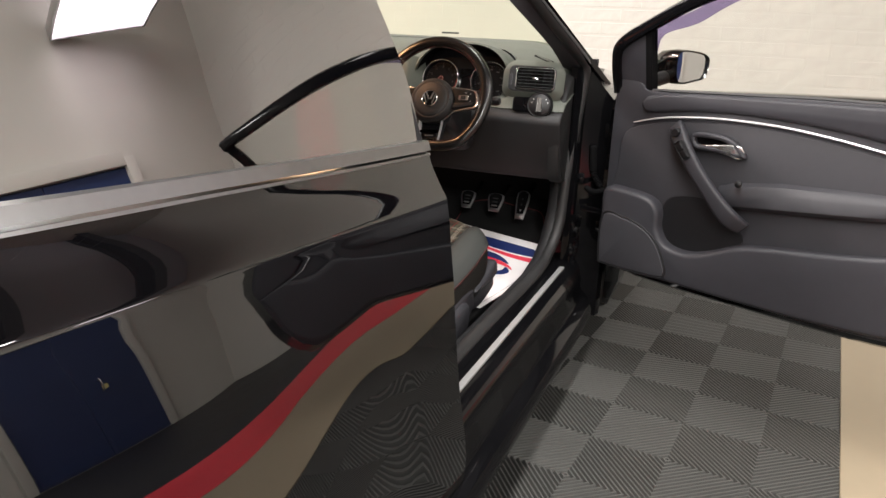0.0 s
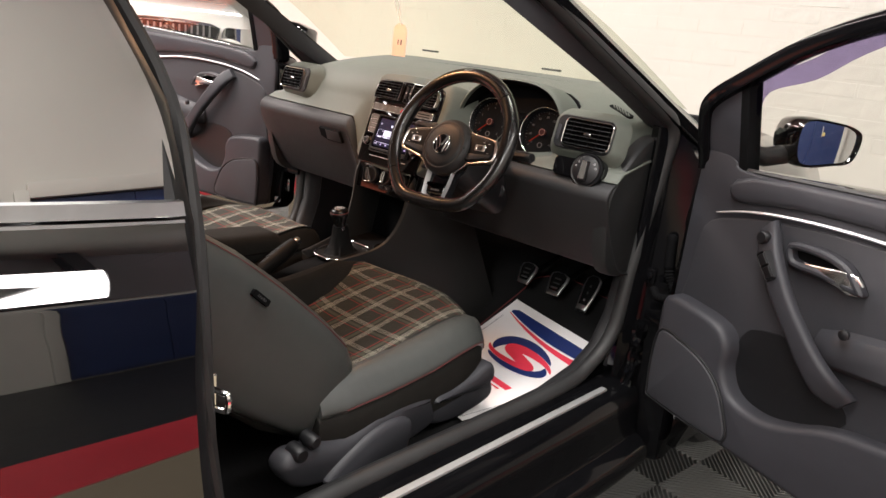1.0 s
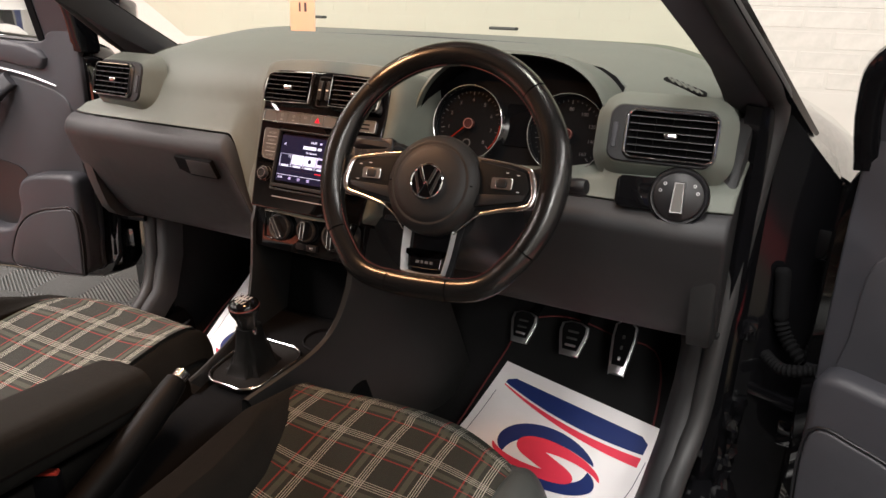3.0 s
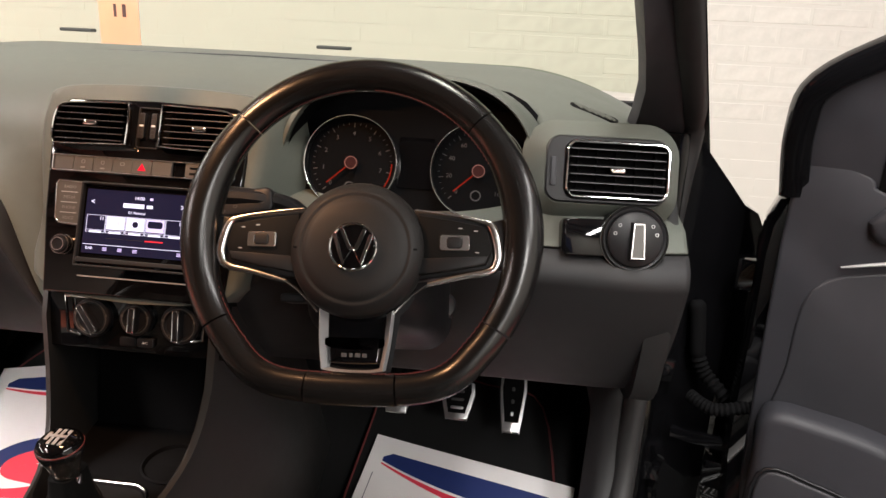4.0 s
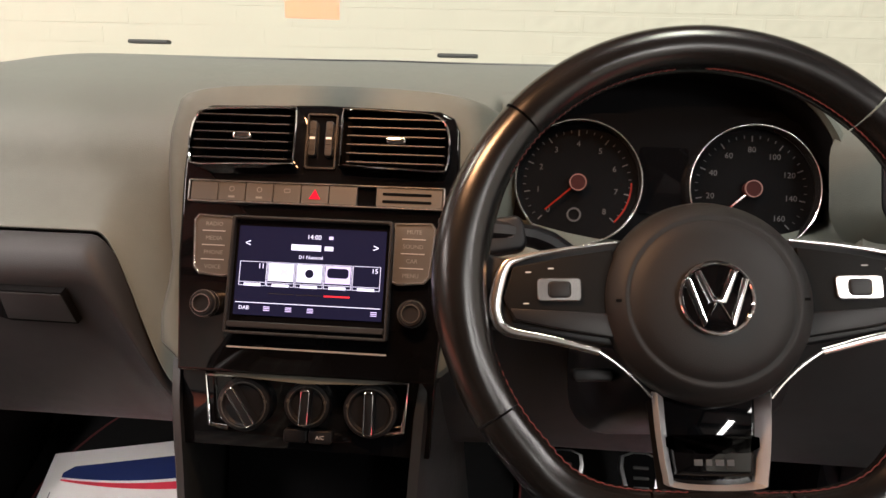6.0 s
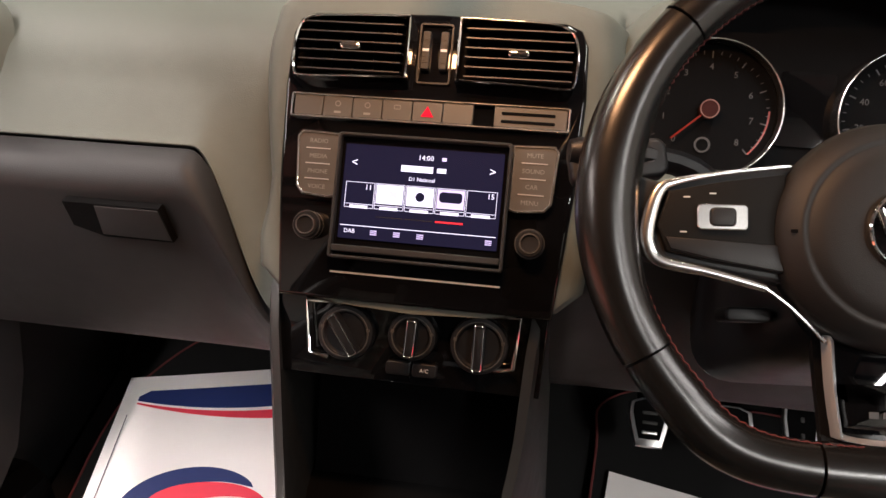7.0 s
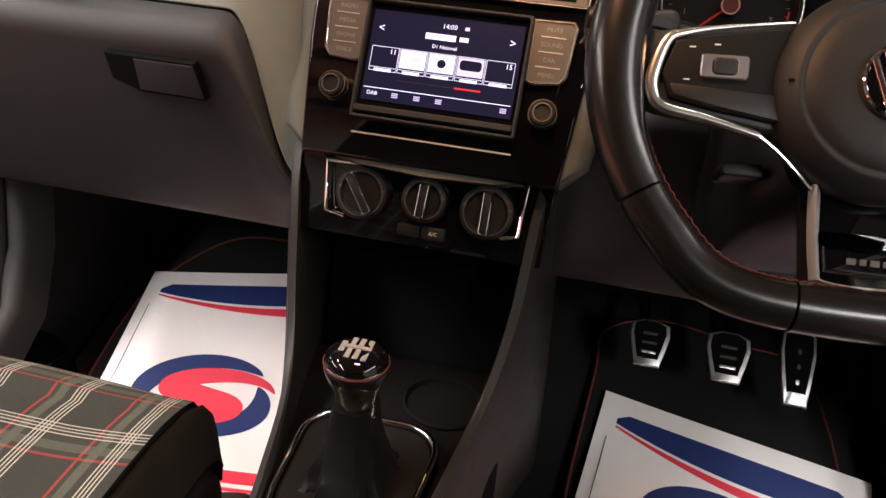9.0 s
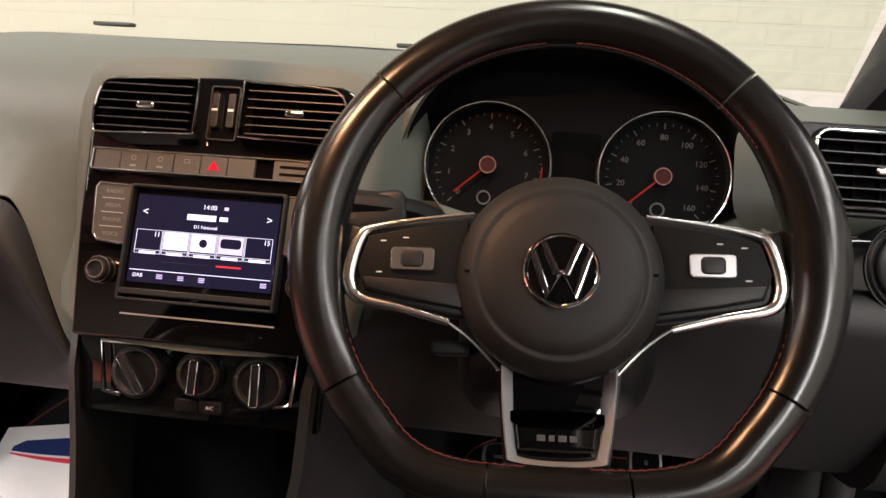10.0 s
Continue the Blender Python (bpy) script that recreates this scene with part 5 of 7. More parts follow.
# column shroud, stalks and ignition
col = thing("steering_column", "dark grey steering column shroud with stalks", "steering column")
bm = bmesh.new()
rings = []
for z, w, h in ((-0.05, 0.056, 0.048), (-0.065, 0.066, 0.058), (-0.10, 0.076, 0.066), (-0.16, 0.082, 0.076), (-0.22, 0.082, 0.080)):
    rings.append([WM @ Vector((x + 0.004, y - 0.024, z)) for x, y in rounded(2 * w, 2 * h, 0.035)])
loft(bm, rings)
part("shroud", bm, M["black_plastic"], col)
for s in (-1, 1):
    bm = bmesh.new()
    pts = [WM @ Vector((s * x, y, z)) for x, y, z in ((0.05, 0.02, -0.115), (0.10, 0.030 if s > 0 else 0.062, -0.113), (0.15, 0.030 if s > 0 else 0.071, -0.108), (0.195, 0.030 if s > 0 else 0.072, -0.103))]
    tube(bm, smooth_poly([tuple(p) for p in pts], 4, closed=False), [0.009] * 4 + [0.010] * 3 + [0.0125] * 5 + [0.010], 10, flat=1.25, up=WN)
    st = part("stalk", bm, M["black_plastic"], col, "black control stalk")
    # flat paddle end with its printed signs
    pm_ = WM @ pose(s * 0.158, 0.030 if s > 0 else 0.064, -0.104, 0, 0, -s * (2 if s > 0 else 8))
    bm = bmesh.new()
    plate(bm, rounded(0.074, 0.031 if s < 0 else 0.024, 0.009), -0.009, 0.007, pm_, 0.004)
    pad_ = part("paddle", bm, M["black_plastic"], st, "flat black paddle of the stalk")
    for x, y in ((-0.024, 0.008), (-0.024, 0.0), (-0.024, -0.008), (-0.013, 0.004), (-0.009, -0.004), (0.024, -0.002)):
        if s > 0 and abs(y) > 0.005:
            continue
        bm = bmesh.new()
        o = rounded(0.0052, 0.0036, 0.0014, 3, x, y)
        band(bm, o, shrink(o, 0.0008), 0.0068, 0.0074, pm_)
        part("symbol", bm, M["dial_mark"], pad_)
bm = bmesh.new()
plate(bm, rounded(0.030, 0.010, 0.004), -0.01, 0.02, WM @ pose(-0.076, -0.050, -0.075), 0.002)
part("adjuster_lever", bm, M["black_plastic"], col)
bm = bmesh.new()
lathe(bm, [(0.017, -0.012), (0.017, 0.004), (0.013, 0.006), (0.009, 0.004), (0, 0.004)], 28, face(20, 0.401, 0.145, 0.852) @ pose(0, 0, 0, 0, 35, 0))
ig = part("ignition_lock", bm, M["black_plastic"], col, "ignition lock with metal face")
bm = bmesh.new()
lathe(bm, [(0.0055, 0.0), (0.0055, 0.0055), (0, 0.006)], 20, face(20, 0.401, 0.145, 0.852) @ pose(0, 0, 0, 0, 35, 0))
part("lock_face", bm, M["grey_button"], ig)

# ---- centre console ----
M["console_grey"] = mat("console_plastic", (0.015, 0.0149, 0.0147), 0.5, vary=0.1, scale=50, bump=0.12, bump_scale=700, spec=0.3)
console = thing("centre_console", "dark grey centre console between the seats", "console")
bm = bmesh.new()
LEFT_W = [(-0.60, 0.045), (-0.30, 0.046), (-0.11, 0.050), (-0.03, 0.065), (0.04, 0.081), (0.085, 0.096), (0.115, 0.109), (0.15, 0.122), (0.30, 0.1245)]
RIGHT_W = [(-0.60, 0.066), (-0.30, 0.067), (-0.11, 0.072), (-0.03, 0.082), (0.04, 0.093), (0.085, 0.105), (0.115, 0.115), (0.15, 0.122), (0.30, 0.1245)]
rings = []
for y, z1 in ((0.26, 0.595), (0.16, 0.595), (0.10, 0.596), (0.06, 0.592), (0.0, 0.585), (-0.05, 0.580), (-0.12, 0.572), (-0.22, 0.55), (-0.35, 0.52), (-0.6, 0.52)):
    a, b = -0.008 - spline(LEFT_W, y), -0.016 + spline(RIGHT_W, y)
    rings.append([(a, y, 0.36), (a, y, z1 - 0.03), (a, y, z1 - 0.004), (a + 0.01, y, z1), (b - 0.01, y, z1), (b, y, z1 - 0.004), (b, y, z1 - 0.03), (b, y, 0.36)])
loft(bm, rings)
part("console_body", bm, M["matt_black"], console)
for s in (-1, 1):
    # raised grey flanks running up to the dashboard
    bm = bmesh.new()
    rings = []
    for y, z in smooth_poly([(0.30, 0.87), (0.150, 0.83), (0.115, 0.72), (0.085, 0.655), (0.04, 0.62), (-0.03, 0.605), (-0.11, 0.595)], 3, closed=False):
        x = -0.012 + s * spline(LEFT_W if s < 0 else RIGHT_W, y)
        out = 0.012 if s < 0 else 0.040
        rings.append([(x - s * 0.006, y - 0.004, z - 0.02), (x - s * 0.005, y - 0.004, z), (x - s * 0.002, y - 0.002, z + 0.003), (x + s * 0.004, y, z + 0.001), (x + s * 0.010, y + 0.01, z - 0.02), (x + s * out, y + 0.26, 0.34), (x, y + 0.26, 0.34)])
    loft(bm, rings)
    part("console_flank", bm, M["console_grey"], console, "grey plastic console flank")
bm = bmesh.new()
lathe(bm, [(0.040, 0.0), (0.043, 0.003), (0.040, 0.005), (0.037, 0.0), (0.035, -0.035), (0.0, -0.035)], 40, pose(0.045, 0.118, 0.596, 4, 0, 0))
part("cup_holder", bm, M["matt_black"], console, "round black cup holder")
GM = pose(-0.006, -0.006, 0.5945, 6, 0, 0)
o = [(x * (0.94 + 1.1 * y), y - 0.010) for x, y in rounded(0.126, 0.142, 0.036, 7)]
bm = bmesh.new()
tube(bm, [GM @ Vector((x, y, 0.0055)) for x, y in o], 0.0030, 10, closed=True)
part("lever_surround", bm, M["bright"], console, "chrome surround of the gear lever")
lever = thing("gear_lever", "black gear lever with a gloss knob and leather gaiter", "gear lever")
bm = bmesh.new()
rings = []
shape = [(0.0, 0.94, 0.003), (0.6, 0.90, -0.004), (1.2, 0.84, -0.008), (2.0, 0.74, -0.008), (2.8, 0.62, -0.002), (3.6, 0.51, 0.010), (4.6, 0.42, 0.026), (5.6, 0.35, 0.046), (6.4, 0.30, 0.066), (7.0, 0.27, 0.082)]
for k in range(43):
    t = k / 6
    f, z = spline([(a, b) for a, b, c in shape], t), spline([(a, c) for a, b, c in shape], t)
    fold = max(0.0, math.sin(math.pi * min(1.0, t / 6.4)))
    row = []
    for j, (x, y) in enumerate(o):
        a = j * 2 * math.pi / len(o)
        g = f * (1 + fold * (0.10 * math.cos(4 * a + 0.5) + 0.05 * math.sin(7 * a + 1.1 * t)))
        up = fold * (0.0045 * math.sin(5 * a + 1.4 * t) + 0.003 * math.sin(9 * a - 2.0 * t + 1))
        row.append(GM @ Vector((x * g, y * g - 0.008 * min(1.0, t / 4), max(-0.009, z + up * min(1.0, 7 - t)))))
    rings.append(row)
loft(bm, rings)
part("gaiter", bm, M["soft_leather"], lever, "creased black leather gaiter")
KM = pose(-0.005, -0.026, 0.667, 8, 0, 0)
kb = part("knob", bmesh.new(), M["leather"], lever, "black knob with gloss cap")
bm = bmesh.new()
lathe(bm, [(0.0145, -0.005), (0.0155, 0.010), (0.018, 0.024), (0.0235, 0.036), (0.0255, 0.044), (0.0250, 0.050), (0.0, 0.051)], 40, KM)
bm.to_mesh(kb.data)
bm.free()
kb.data.polygons.foreach_set("use_smooth", [True] * len(kb.data.polygons))
bm = bmesh.new()
lathe(bm, [(0.0246, 0.049), (0.0236, 0.0535), (0.019, 0.0575), (0.010, 0.0600), (0, 0.0605)], 40, KM)
part("knob_cap", bm, M["piano"], kb, "gloss black cap with shift pattern")
bm = bmesh.new()
lathe(bm, [(0.0252, 0.0475), (0.0258, 0.0485), (0.0252, 0.0495)], 40, KM)
part("red_ring", bm, M["stitch"], kb, "thin dark red ring")
bm = bmesh.new()
lathe(bm, [(0.0152, -0.012), (0.0162, -0.008), (0.0162, 0.004), (0.015, 0.008)], 32, KM)
part("collar", bm, M["bright"], lever, "chrome collar")
for x in (-0.013, -0.0065, 0.0, 0.0065):
    bm = bmesh.new()
    vs = box(bm, (x + 0.002, 0.0, 0.0613 - (x + 0.002) ** 2 * 8), (0.0042, 0.026 if x > -0.01 else 0.013, 0.001), bevel=0.0004, seg=1)
    for v in vs:
        v.co.z -= v.co.y ** 2 * 8
        v.co = KM @ v.co
    part("pattern_bar", bm, M["silver_trim"], kb)
bm = bmesh.new()
box(bm, (0.001, 0, 0.0610), (0.021, 0.0036, 0.001), KM)
part("pattern_bar", bm, M["silver_trim"], kb)

# handbrake and armrest
hb = thing("handbrake", "black handbrake lever with a chrome release button", "handbrake")
bm = bmesh.new()
pts = smooth_poly([(0.012, -0.52, 0.50), (0.010, -0.42, 0.535), (0.004, -0.30, 0.585), (-0.008, -0.215, 0.622), (-0.015, -0.175, 0.640)], 5, closed=False)
tube(bm, pts, [0.016 + 0.006 * math.sin(math.pi * min(1, k / 20)) for k in range(len(pts))], 14, flat=1.1)
part("grip", bm, M["soft_leather"], hb)
bm = bmesh.new()
tube(bm, [(-0.0145, -0.178, 0.639), (-0.017, -0.160, 0.6465)], 0.012, 16)
part("release_button", bm, M["bright"], hb, "chrome release button")
ar = thing("armrest", "black fabric-covered centre armrest", "armrest")
bm = bmesh.new()
rings = []
for k, (y, w, h, zc) in enumerate(((-0.193, 0.030, 0.018, 0.628), (-0.20, 0.046, 0.030, 0.630), (-0.222, 0.053, 0.038, 0.632), (-0.30, 0.056, 0.041, 0.634), (-0.42, 0.057, 0.042, 0.638), (-0.50, 0.057, 0.042, 0.642), (-0.54, 0.05, 0.036, 0.644))):
    rings.append([(-0.085 + x, y, zc + z) for x, z in rounded(2 * w, 2 * h, 0.025, 6)])
loft(bm, rings)
part("cushion", bm, M["fabric"], ar)
bm = bmesh.new()
tube(bm, smooth_poly([(-0.0285, -0.50, 0.632), (-0.0275, -0.42, 0.628), (-0.0285, -0.30, 0.624), (-0.0315, -0.222, 0.622), (-0.041, -0.198, 0.621), (-0.085, -0.191, 0.621), (-0.126, -0.198, 0.621)], 5, closed=False), 0.0022, 6)
part("seam", bm, M["matt_black"], ar)

# ---- pedals ----
def pedal(x, y, z, w, h, tall):
    p = thing("pedal", "aluminium-faced pedal with black rubber grip in the footwell", "pedal", "driver pedals")
    m = pose(x, y, z, 55, 0, 0)
    o = smooth_poly([(-w / 2, h / 2), (-w * 0.36, -h / 2 + 0.006), (-w * 0.26, -h / 2), (w * 0.26, -h / 2), (w * 0.36, -h / 2 + 0.006), (w / 2, h / 2)], 3)
    bm = bmesh.new()
    plate(bm, o, -0.008, 0.0, m, 0.002)
    part("face", bm, M["alu"], p, "brushed aluminium pedal face")
    bm = bmesh.new()
    g = [(x * 0.78, y * 0.80 + h * (0.09 if tall else 0.08)) for x, y in o]
    plate(bm, g, -0.002, 0.003, m, 0.001)
    grip = part("rubber_pad", bm, M["matt_black"], p, "black rubber pad")
    for k in range(3):
        bm = bmesh.new()
        plate(bm, rounded(w * (0.40 if not tall else 0.12), h * 0.075, 0.002, cy=h * (0.26 - 0.22 * k)), 0.002, 0.0042, m, 0.001)
        part("rib", bm, M["alu"] if k == 2 else M["rubber"], grip)
    bm = bmesh.new()
    tube(bm, [m @ Vector(q) for q in ((0, h * 0.1, -0.004), (0, h * 0.5, -0.05), (0, h * 0.5 + 0.10, -0.14))], 0.009, 8)
    part("arm", bm, M["matt_black"], p)
    return p


pedal(0.288, 0.505, 0.524, 0.056, 0.064, 0)
pedal(0.402, 0.505, 0.524, 0.060, 0.068, 0)
pedal(0.505, 0.52, 0.521, 0.048, 0.105, 1)
bm = bmesh.new()
plate(bm, rounded(0.035, 0.17, 0.012), 0.0, 0.018, pose(0.655, 0.44, 0.56, 65, 0, 35), 0.004)
tagged(part("bonnet_release", bm, M["trim"]), "grey plastic lever on the footwell side trim", "lever")
bm = bmesh.new()
box(bm, (0.675, 0.45, 0.55), (0.03, 0.14, 0.34), bevel=0.012)
part("kick_panel", bm, M["trim"], car, "grey footwell side trim")


# ---- carpet mats with red piping under the paper ones ----
def foot_z(y):
    """Height of the footwell carpet: level, then rising towards the bulkhead."""
    e = max(0.0, y - 0.30)
    return 0.308 + (0.50 * e - 0.025 if e > 0.1 else 2.5 * e * e)


def carpet_mat(pts):
    cm = thing("carpet_mat", "black carpet mat with dark red piping on the cabin floor", "car mat", "carpet mats")
    o = smooth_poly(pts, 5)
    top = [(x, y, foot_z(y)) for x, y in o]
    cx, cy = sum(p[0] for p in o) / len(o), sum(p[1] for p in o) / len(o)
    bm = bmesh.new()
    loft(bm, [[(lerp(cx, x, f), lerp(cy, y, f), foot_z(lerp(cy, y, f)) + dz) for x, y in o] for f, dz in [(1.0, -0.006)] + [(1.0 - 0.048 * k, 0.0) for k in range(21)]], cap=(False, True))
    part("carpet", bm, M["carpet"], cm)
    bm = bmesh.new()
    tube(bm, top, 0.0022, 6, closed=True)
    part("piping", bm, M["stitch"], cm, "dark red piping")


carpet_mat([(0.185, 0.10), (0.20, 0.36), (0.226, 0.58), (0.235, 0.66), (0.33, 0.70), (0.45, 0.68), (0.57, 0.64), (0.60, 0.36), (0.59, 0.08), (0.38, 0.05)][::-1])
carpet_mat([(-0.56, 0.16), (-0.575, 0.29), (-0.595, 0.50), (-0.575, 0.60), (-0.50, 0.70), (-0.40, 0.725), (-0.26, 0.70), (-0.20, 0.5), (-0.19, 0.16), (-0.38, 0.13)][::-1])


# ---- paper floor mats ----
def paper_mat(cx, cy, turn, lift, slope, sx0, cy0):
    w, h = 0.392, 0.545
    pm = thing("paper_floor_mat", "white paper floor mat printed with a red and blue swirl", "paper mat", "paper mats in the footwells")
    rot = pose(cx, cy, 0, 0, 0, turn)

    def at(x, y, up=0.0):
        p = rot @ Vector((x, y, 0))
        z = slope(p.y) + up + lift * max(0.0, (y - 0.14)) ** 2 + 0.004 * math.sin(7 * x + 3) * math.cos(9 * y)
        return Vector((p.x, p.y, z))

    def sheet_of(name, outline, up, material, label="", n=8):
        """A printed shape: a strip between two curves of equal count, laid on the paper."""
        bm = bmesh.new()
        a, b = outline
        rows = [[at(lerp(p[0], q[0], t), lerp(p[1], q[1], t), up) for p, q in zip(a, b)] for t in [k / n for k in range(n + 1)]]
        loft(bm, rows, closed=False)
        return part(name, bm, material, pm, label)

    sheet_of("sheet", ([(-w / 2 + w * k / 16, h / 2) for k in range(17)], [(-w / 2 + w * k / 16, -h / 2) for k in range(17)]), 0.0, M["paper"], n=60)
    # blue and red band across the head
    us = [k / 20 for k in range(21)]
    xs = [-0.168 + 0.336 * u for u in us]
    low = [0.243 - 0.018 - 0.075 * u + 0.060 * u * u for u in us]
    sheet_of("blue_band", ([(x, 0.243 - 0.010 * (abs(2 * u - 1) > 0.98)) for x, u in zip(xs, us)], list(zip(xs, low))), 0.0012, M["ink_blue"])
    sheet_of("red_band", ([(x, y - 0.003 - 0.004 * u) for x, y, u in zip(xs, low, us)], [(x, y - 0.006 - 0.021 * u) for x, y, u in zip(xs, low, us)]), 0.0012, M["ink_red"])

    # swirl: two blue arms round a red S
    def arm(name, a0, a1, r0, r1, wide, mat_, sgn):
        ca, cb = [], []
        for k in range(33):
            t = k / 32
            a = radians(lerp(a0, a1, t))
            r = lerp(r0, r1, t)
            half = wide * math.sin(math.pi * min(1, max(0, t))) ** 0.7 / 2
            ca.append((sx0 + sgn * (r + half) * math.cos(a) * 1.08, cy0 + sgn * (r + half) * math.sin(a) * 0.62))
            cb.append((sx0 + sgn * (r - half) * math.cos(a) * 1.08, cy0 + sgn * (r - half) * math.sin(a) * 0.62))
        sheet_of(name, (ca, cb), 0.0012, mat_)

    for sgn in (1, -1):
        arm("blue_arm", 38, 205, 0.106, 0.088, 0.046, M["ink_blue"], sgn)
    ca, cb = [], []
    spine = smooth_poly([(0.122, 0.018), (0.104, 0.040), (0.070, 0.057), (0.025, 0.062), (-0.020, 0.054), (-0.046, 0.036), (-0.042, 0.017), (0.0, 0.0), (0.042, -0.017), (0.046, -0.036), (0.020, -0.054), (-0.025, -0.062), (-0.070, -0.057), (-0.104, -0.040), (-0.122, -0.018)], 5, closed=False)
    for k, p in enumerate(spine):
        t = k / (len(spine) - 1)
        a, b = Vector(spine[max(k - 1, 0)]), Vector(spine[min(k + 1, len(spine) - 1)])
        d = (b - a).normalized()
        hw = 0.0290 * math.sin(math.pi * t) ** 0.9
        ca.append((sx0 + 0.96 * (p[0] - d.y * hw), cy0 + 0.62 * (p[1] + d.x * hw)))
        cb.append((sx0 + 0.96 * (p[0] + d.y * hw), cy0 + 0.62 * (p[1] - d.x * hw)))
    sheet_of("red_swirl", (ca, cb), 0.0018, M["ink_red"])
    for x0, x1, y, hh, mt in ((-0.12, -0.045, -0.095, 0.024, M["ink_dark"]), (-0.035, 0.125, -0.102, 0.026, M["ink_red"]), (0.0, 0.11, -0.128, 0.007, M["ink_red"]), (-0.17, -0.02, -0.175, 0.05, M["ink_yellow"]), (-0.17, -0.06, -0.225, 0.03, M["ink_blue"])):
        xs = [lerp(x0, x1, k / 6) for k in range(7)]
        y += cy0 - 0.05
        sheet_of("print_bar", ([(x, y + hh / 2) for x in xs], [(x, y - hh / 2) for x in xs]), 0.0012, mt)
    for x in (-0.178, 0.178):
        sheet_of("border_line", ([(x, 0.20), (x + 0.0014, 0.20)], [(x, -0.26), (x + 0.0014, -0.26)]), 0.0012, M["ink_dark"])
    return pm


paper_mat(0.392, 0.238, -9.8, 0.12, lambda y: foot_z(y) + 0.012, 0.005, 0.104)
paper_mat(-0.353, 0.363, 10, 0.0, lambda y: foot_z(y) + 0.012, -0.025, 0.030)


# ---- seats ----
def tartan():
    """Checked seat cloth: charcoal ground, grey-green bands, white triple lines and thin red lines."""
    m = bpy.data.materials.new("tartan_cloth")
    m.use_nodes = True
    nt = m.node_tree
    b = nt.nodes["Principled BSDF"]
    b.inputs["Roughness"].default_value = 0.85
    b.inputs["Specular IOR Level"].default_value = 0.25
    tc = nt.nodes.new("ShaderNodeTexCoord")
    sep = nt.nodes.new("ShaderNodeSeparateXYZ")
    nt.links.new(tc.outputs["UV"], sep.inputs[0])
    outs = []
    dark, mid, white, red = (0.027, 0.028, 0.023), (0.064, 0.068, 0.050), (0.34, 0.33, 0.28), (0.20, 0.025, 0.024)
    stops = [(0.0, dark), (0.455, red), (0.485, dark), (0.545, mid), (0.655, dark), (0.745, white), (0.761, dark), (0.790, white), (0.806, dark), (0.835, white), (0.851, dark), (0.880, white), (0.896, dark)]
    for axis in (0, 1):
        f = nt.nodes.new("ShaderNodeMath")
        f.operation = "FRACT"
        if axis:
            neg = nt.nodes.new("ShaderNodeMath")
            neg.operation = "MULTIPLY"
            neg.inputs[1].default_value = -1.0
            nt.links.new(sep.outputs[axis], neg.inputs[0])
            nt.links.new(neg.outputs[0], f.inputs[0])
        else:
            nt.links.new(sep.outputs[axis], f.inputs[0])
        r = nt.nodes.new("ShaderNodeValToRGB")
        r.color_ramp.interpolation = "CONSTANT"
        while len(r.color_ramp.elements) < len(stops):
            r.color_ramp.elements.new(0.5)
        for e, (p, c) in zip(r.color_ramp.elements, stops):
            e.position, e.color = p, (*c, 1)
        nt.links.new(f.outputs[0], r.inputs[0])
        outs.append(r)
    mix = nt.nodes.new("ShaderNodeMix")
    mix.data_type, mix.blend_type = "RGBA", "LIGHTEN"
    mix.inputs["Factor"].default_value = 0.8
    nt.links.new(outs[0].outputs[0], mix.inputs["A"])
    nt.links.new(outs[1].outputs[0], mix.inputs["B"])
    nz = nt.nodes.new("ShaderNodeTexNoise")
    nz.inputs["Scale"].default_value = 25
    nt.links.new(tc.outputs["UV"], nz.inputs["Vector"])
    mul = nt.nodes.new("ShaderNodeMix")
    mul.data_type, mul.blend_type = "RGBA", "MULTIPLY"
    mul.inputs["Factor"].default_value = 0.35
    nt.links.new(mix.outputs["Result"], mul.inputs["A"])
    nt.links.new(nz.outputs["Color"], mul.inputs["B"])
    nt.links.new(mul.outputs["Result"], b.inputs["Base Color"])
    wv = nt.nodes.new("ShaderNodeTexChecker")
    wv.inputs["Scale"].default_value = 90
    nt.links.new(tc.outputs["UV"], wv.inputs["Vector"])
    bp = nt.nodes.new("ShaderNodeBump")
    bp.inputs["Strength"].default_value, bp.inputs["Distance"].default_value = 0.4, 0.0006
    nt.links.new(wv.outputs["Fac"], bp.inputs["Height"])
    nt.links.new(bp.outputs[0], b.inputs["Normal"])
    return m


M["tartan"] = tartan()


def cloth(name, rows, parent, label, material, period=0.080, shift=0.0):
    """A quad sheet with texture coordinates measured along it."""
    bm = bmesh.new()
    uv = bm.loops.layers.uv.new("uv")
    vs, co = [], {}
    v_run = 0.0
    for j, row in enumerate(rows):
        if j:
            mid = len(row) // 2
            v_run += (Vector(row[mid]) - Vector(rows[j - 1][mid])).length
        line, u_run = [], 0.0
        for i, p in enumerate(row):
            if i:
                u_run += (Vector(p) - Vector(row[i - 1])).length
            v = bm.verts.new(p)
            co[v] = (u_run / period + 0.3, v_run / period)
            line.append(v)
        mu = co[line[len(line) // 2]][0]
        for v in line:
            co[v] = (co[v][0] - mu + shift, co[v][1] + 0.1)
        vs.append(line)
    for a, b in zip(vs, vs[1:]):
        for i in range(len(a) - 1):
            f = bm.faces.new((a[i], a[i + 1], b[i + 1], b[i]))
            for l in f.loops:
                l[uv].uv = co[l.vert]
    return part(name, bm, material, parent, label, angle=80)


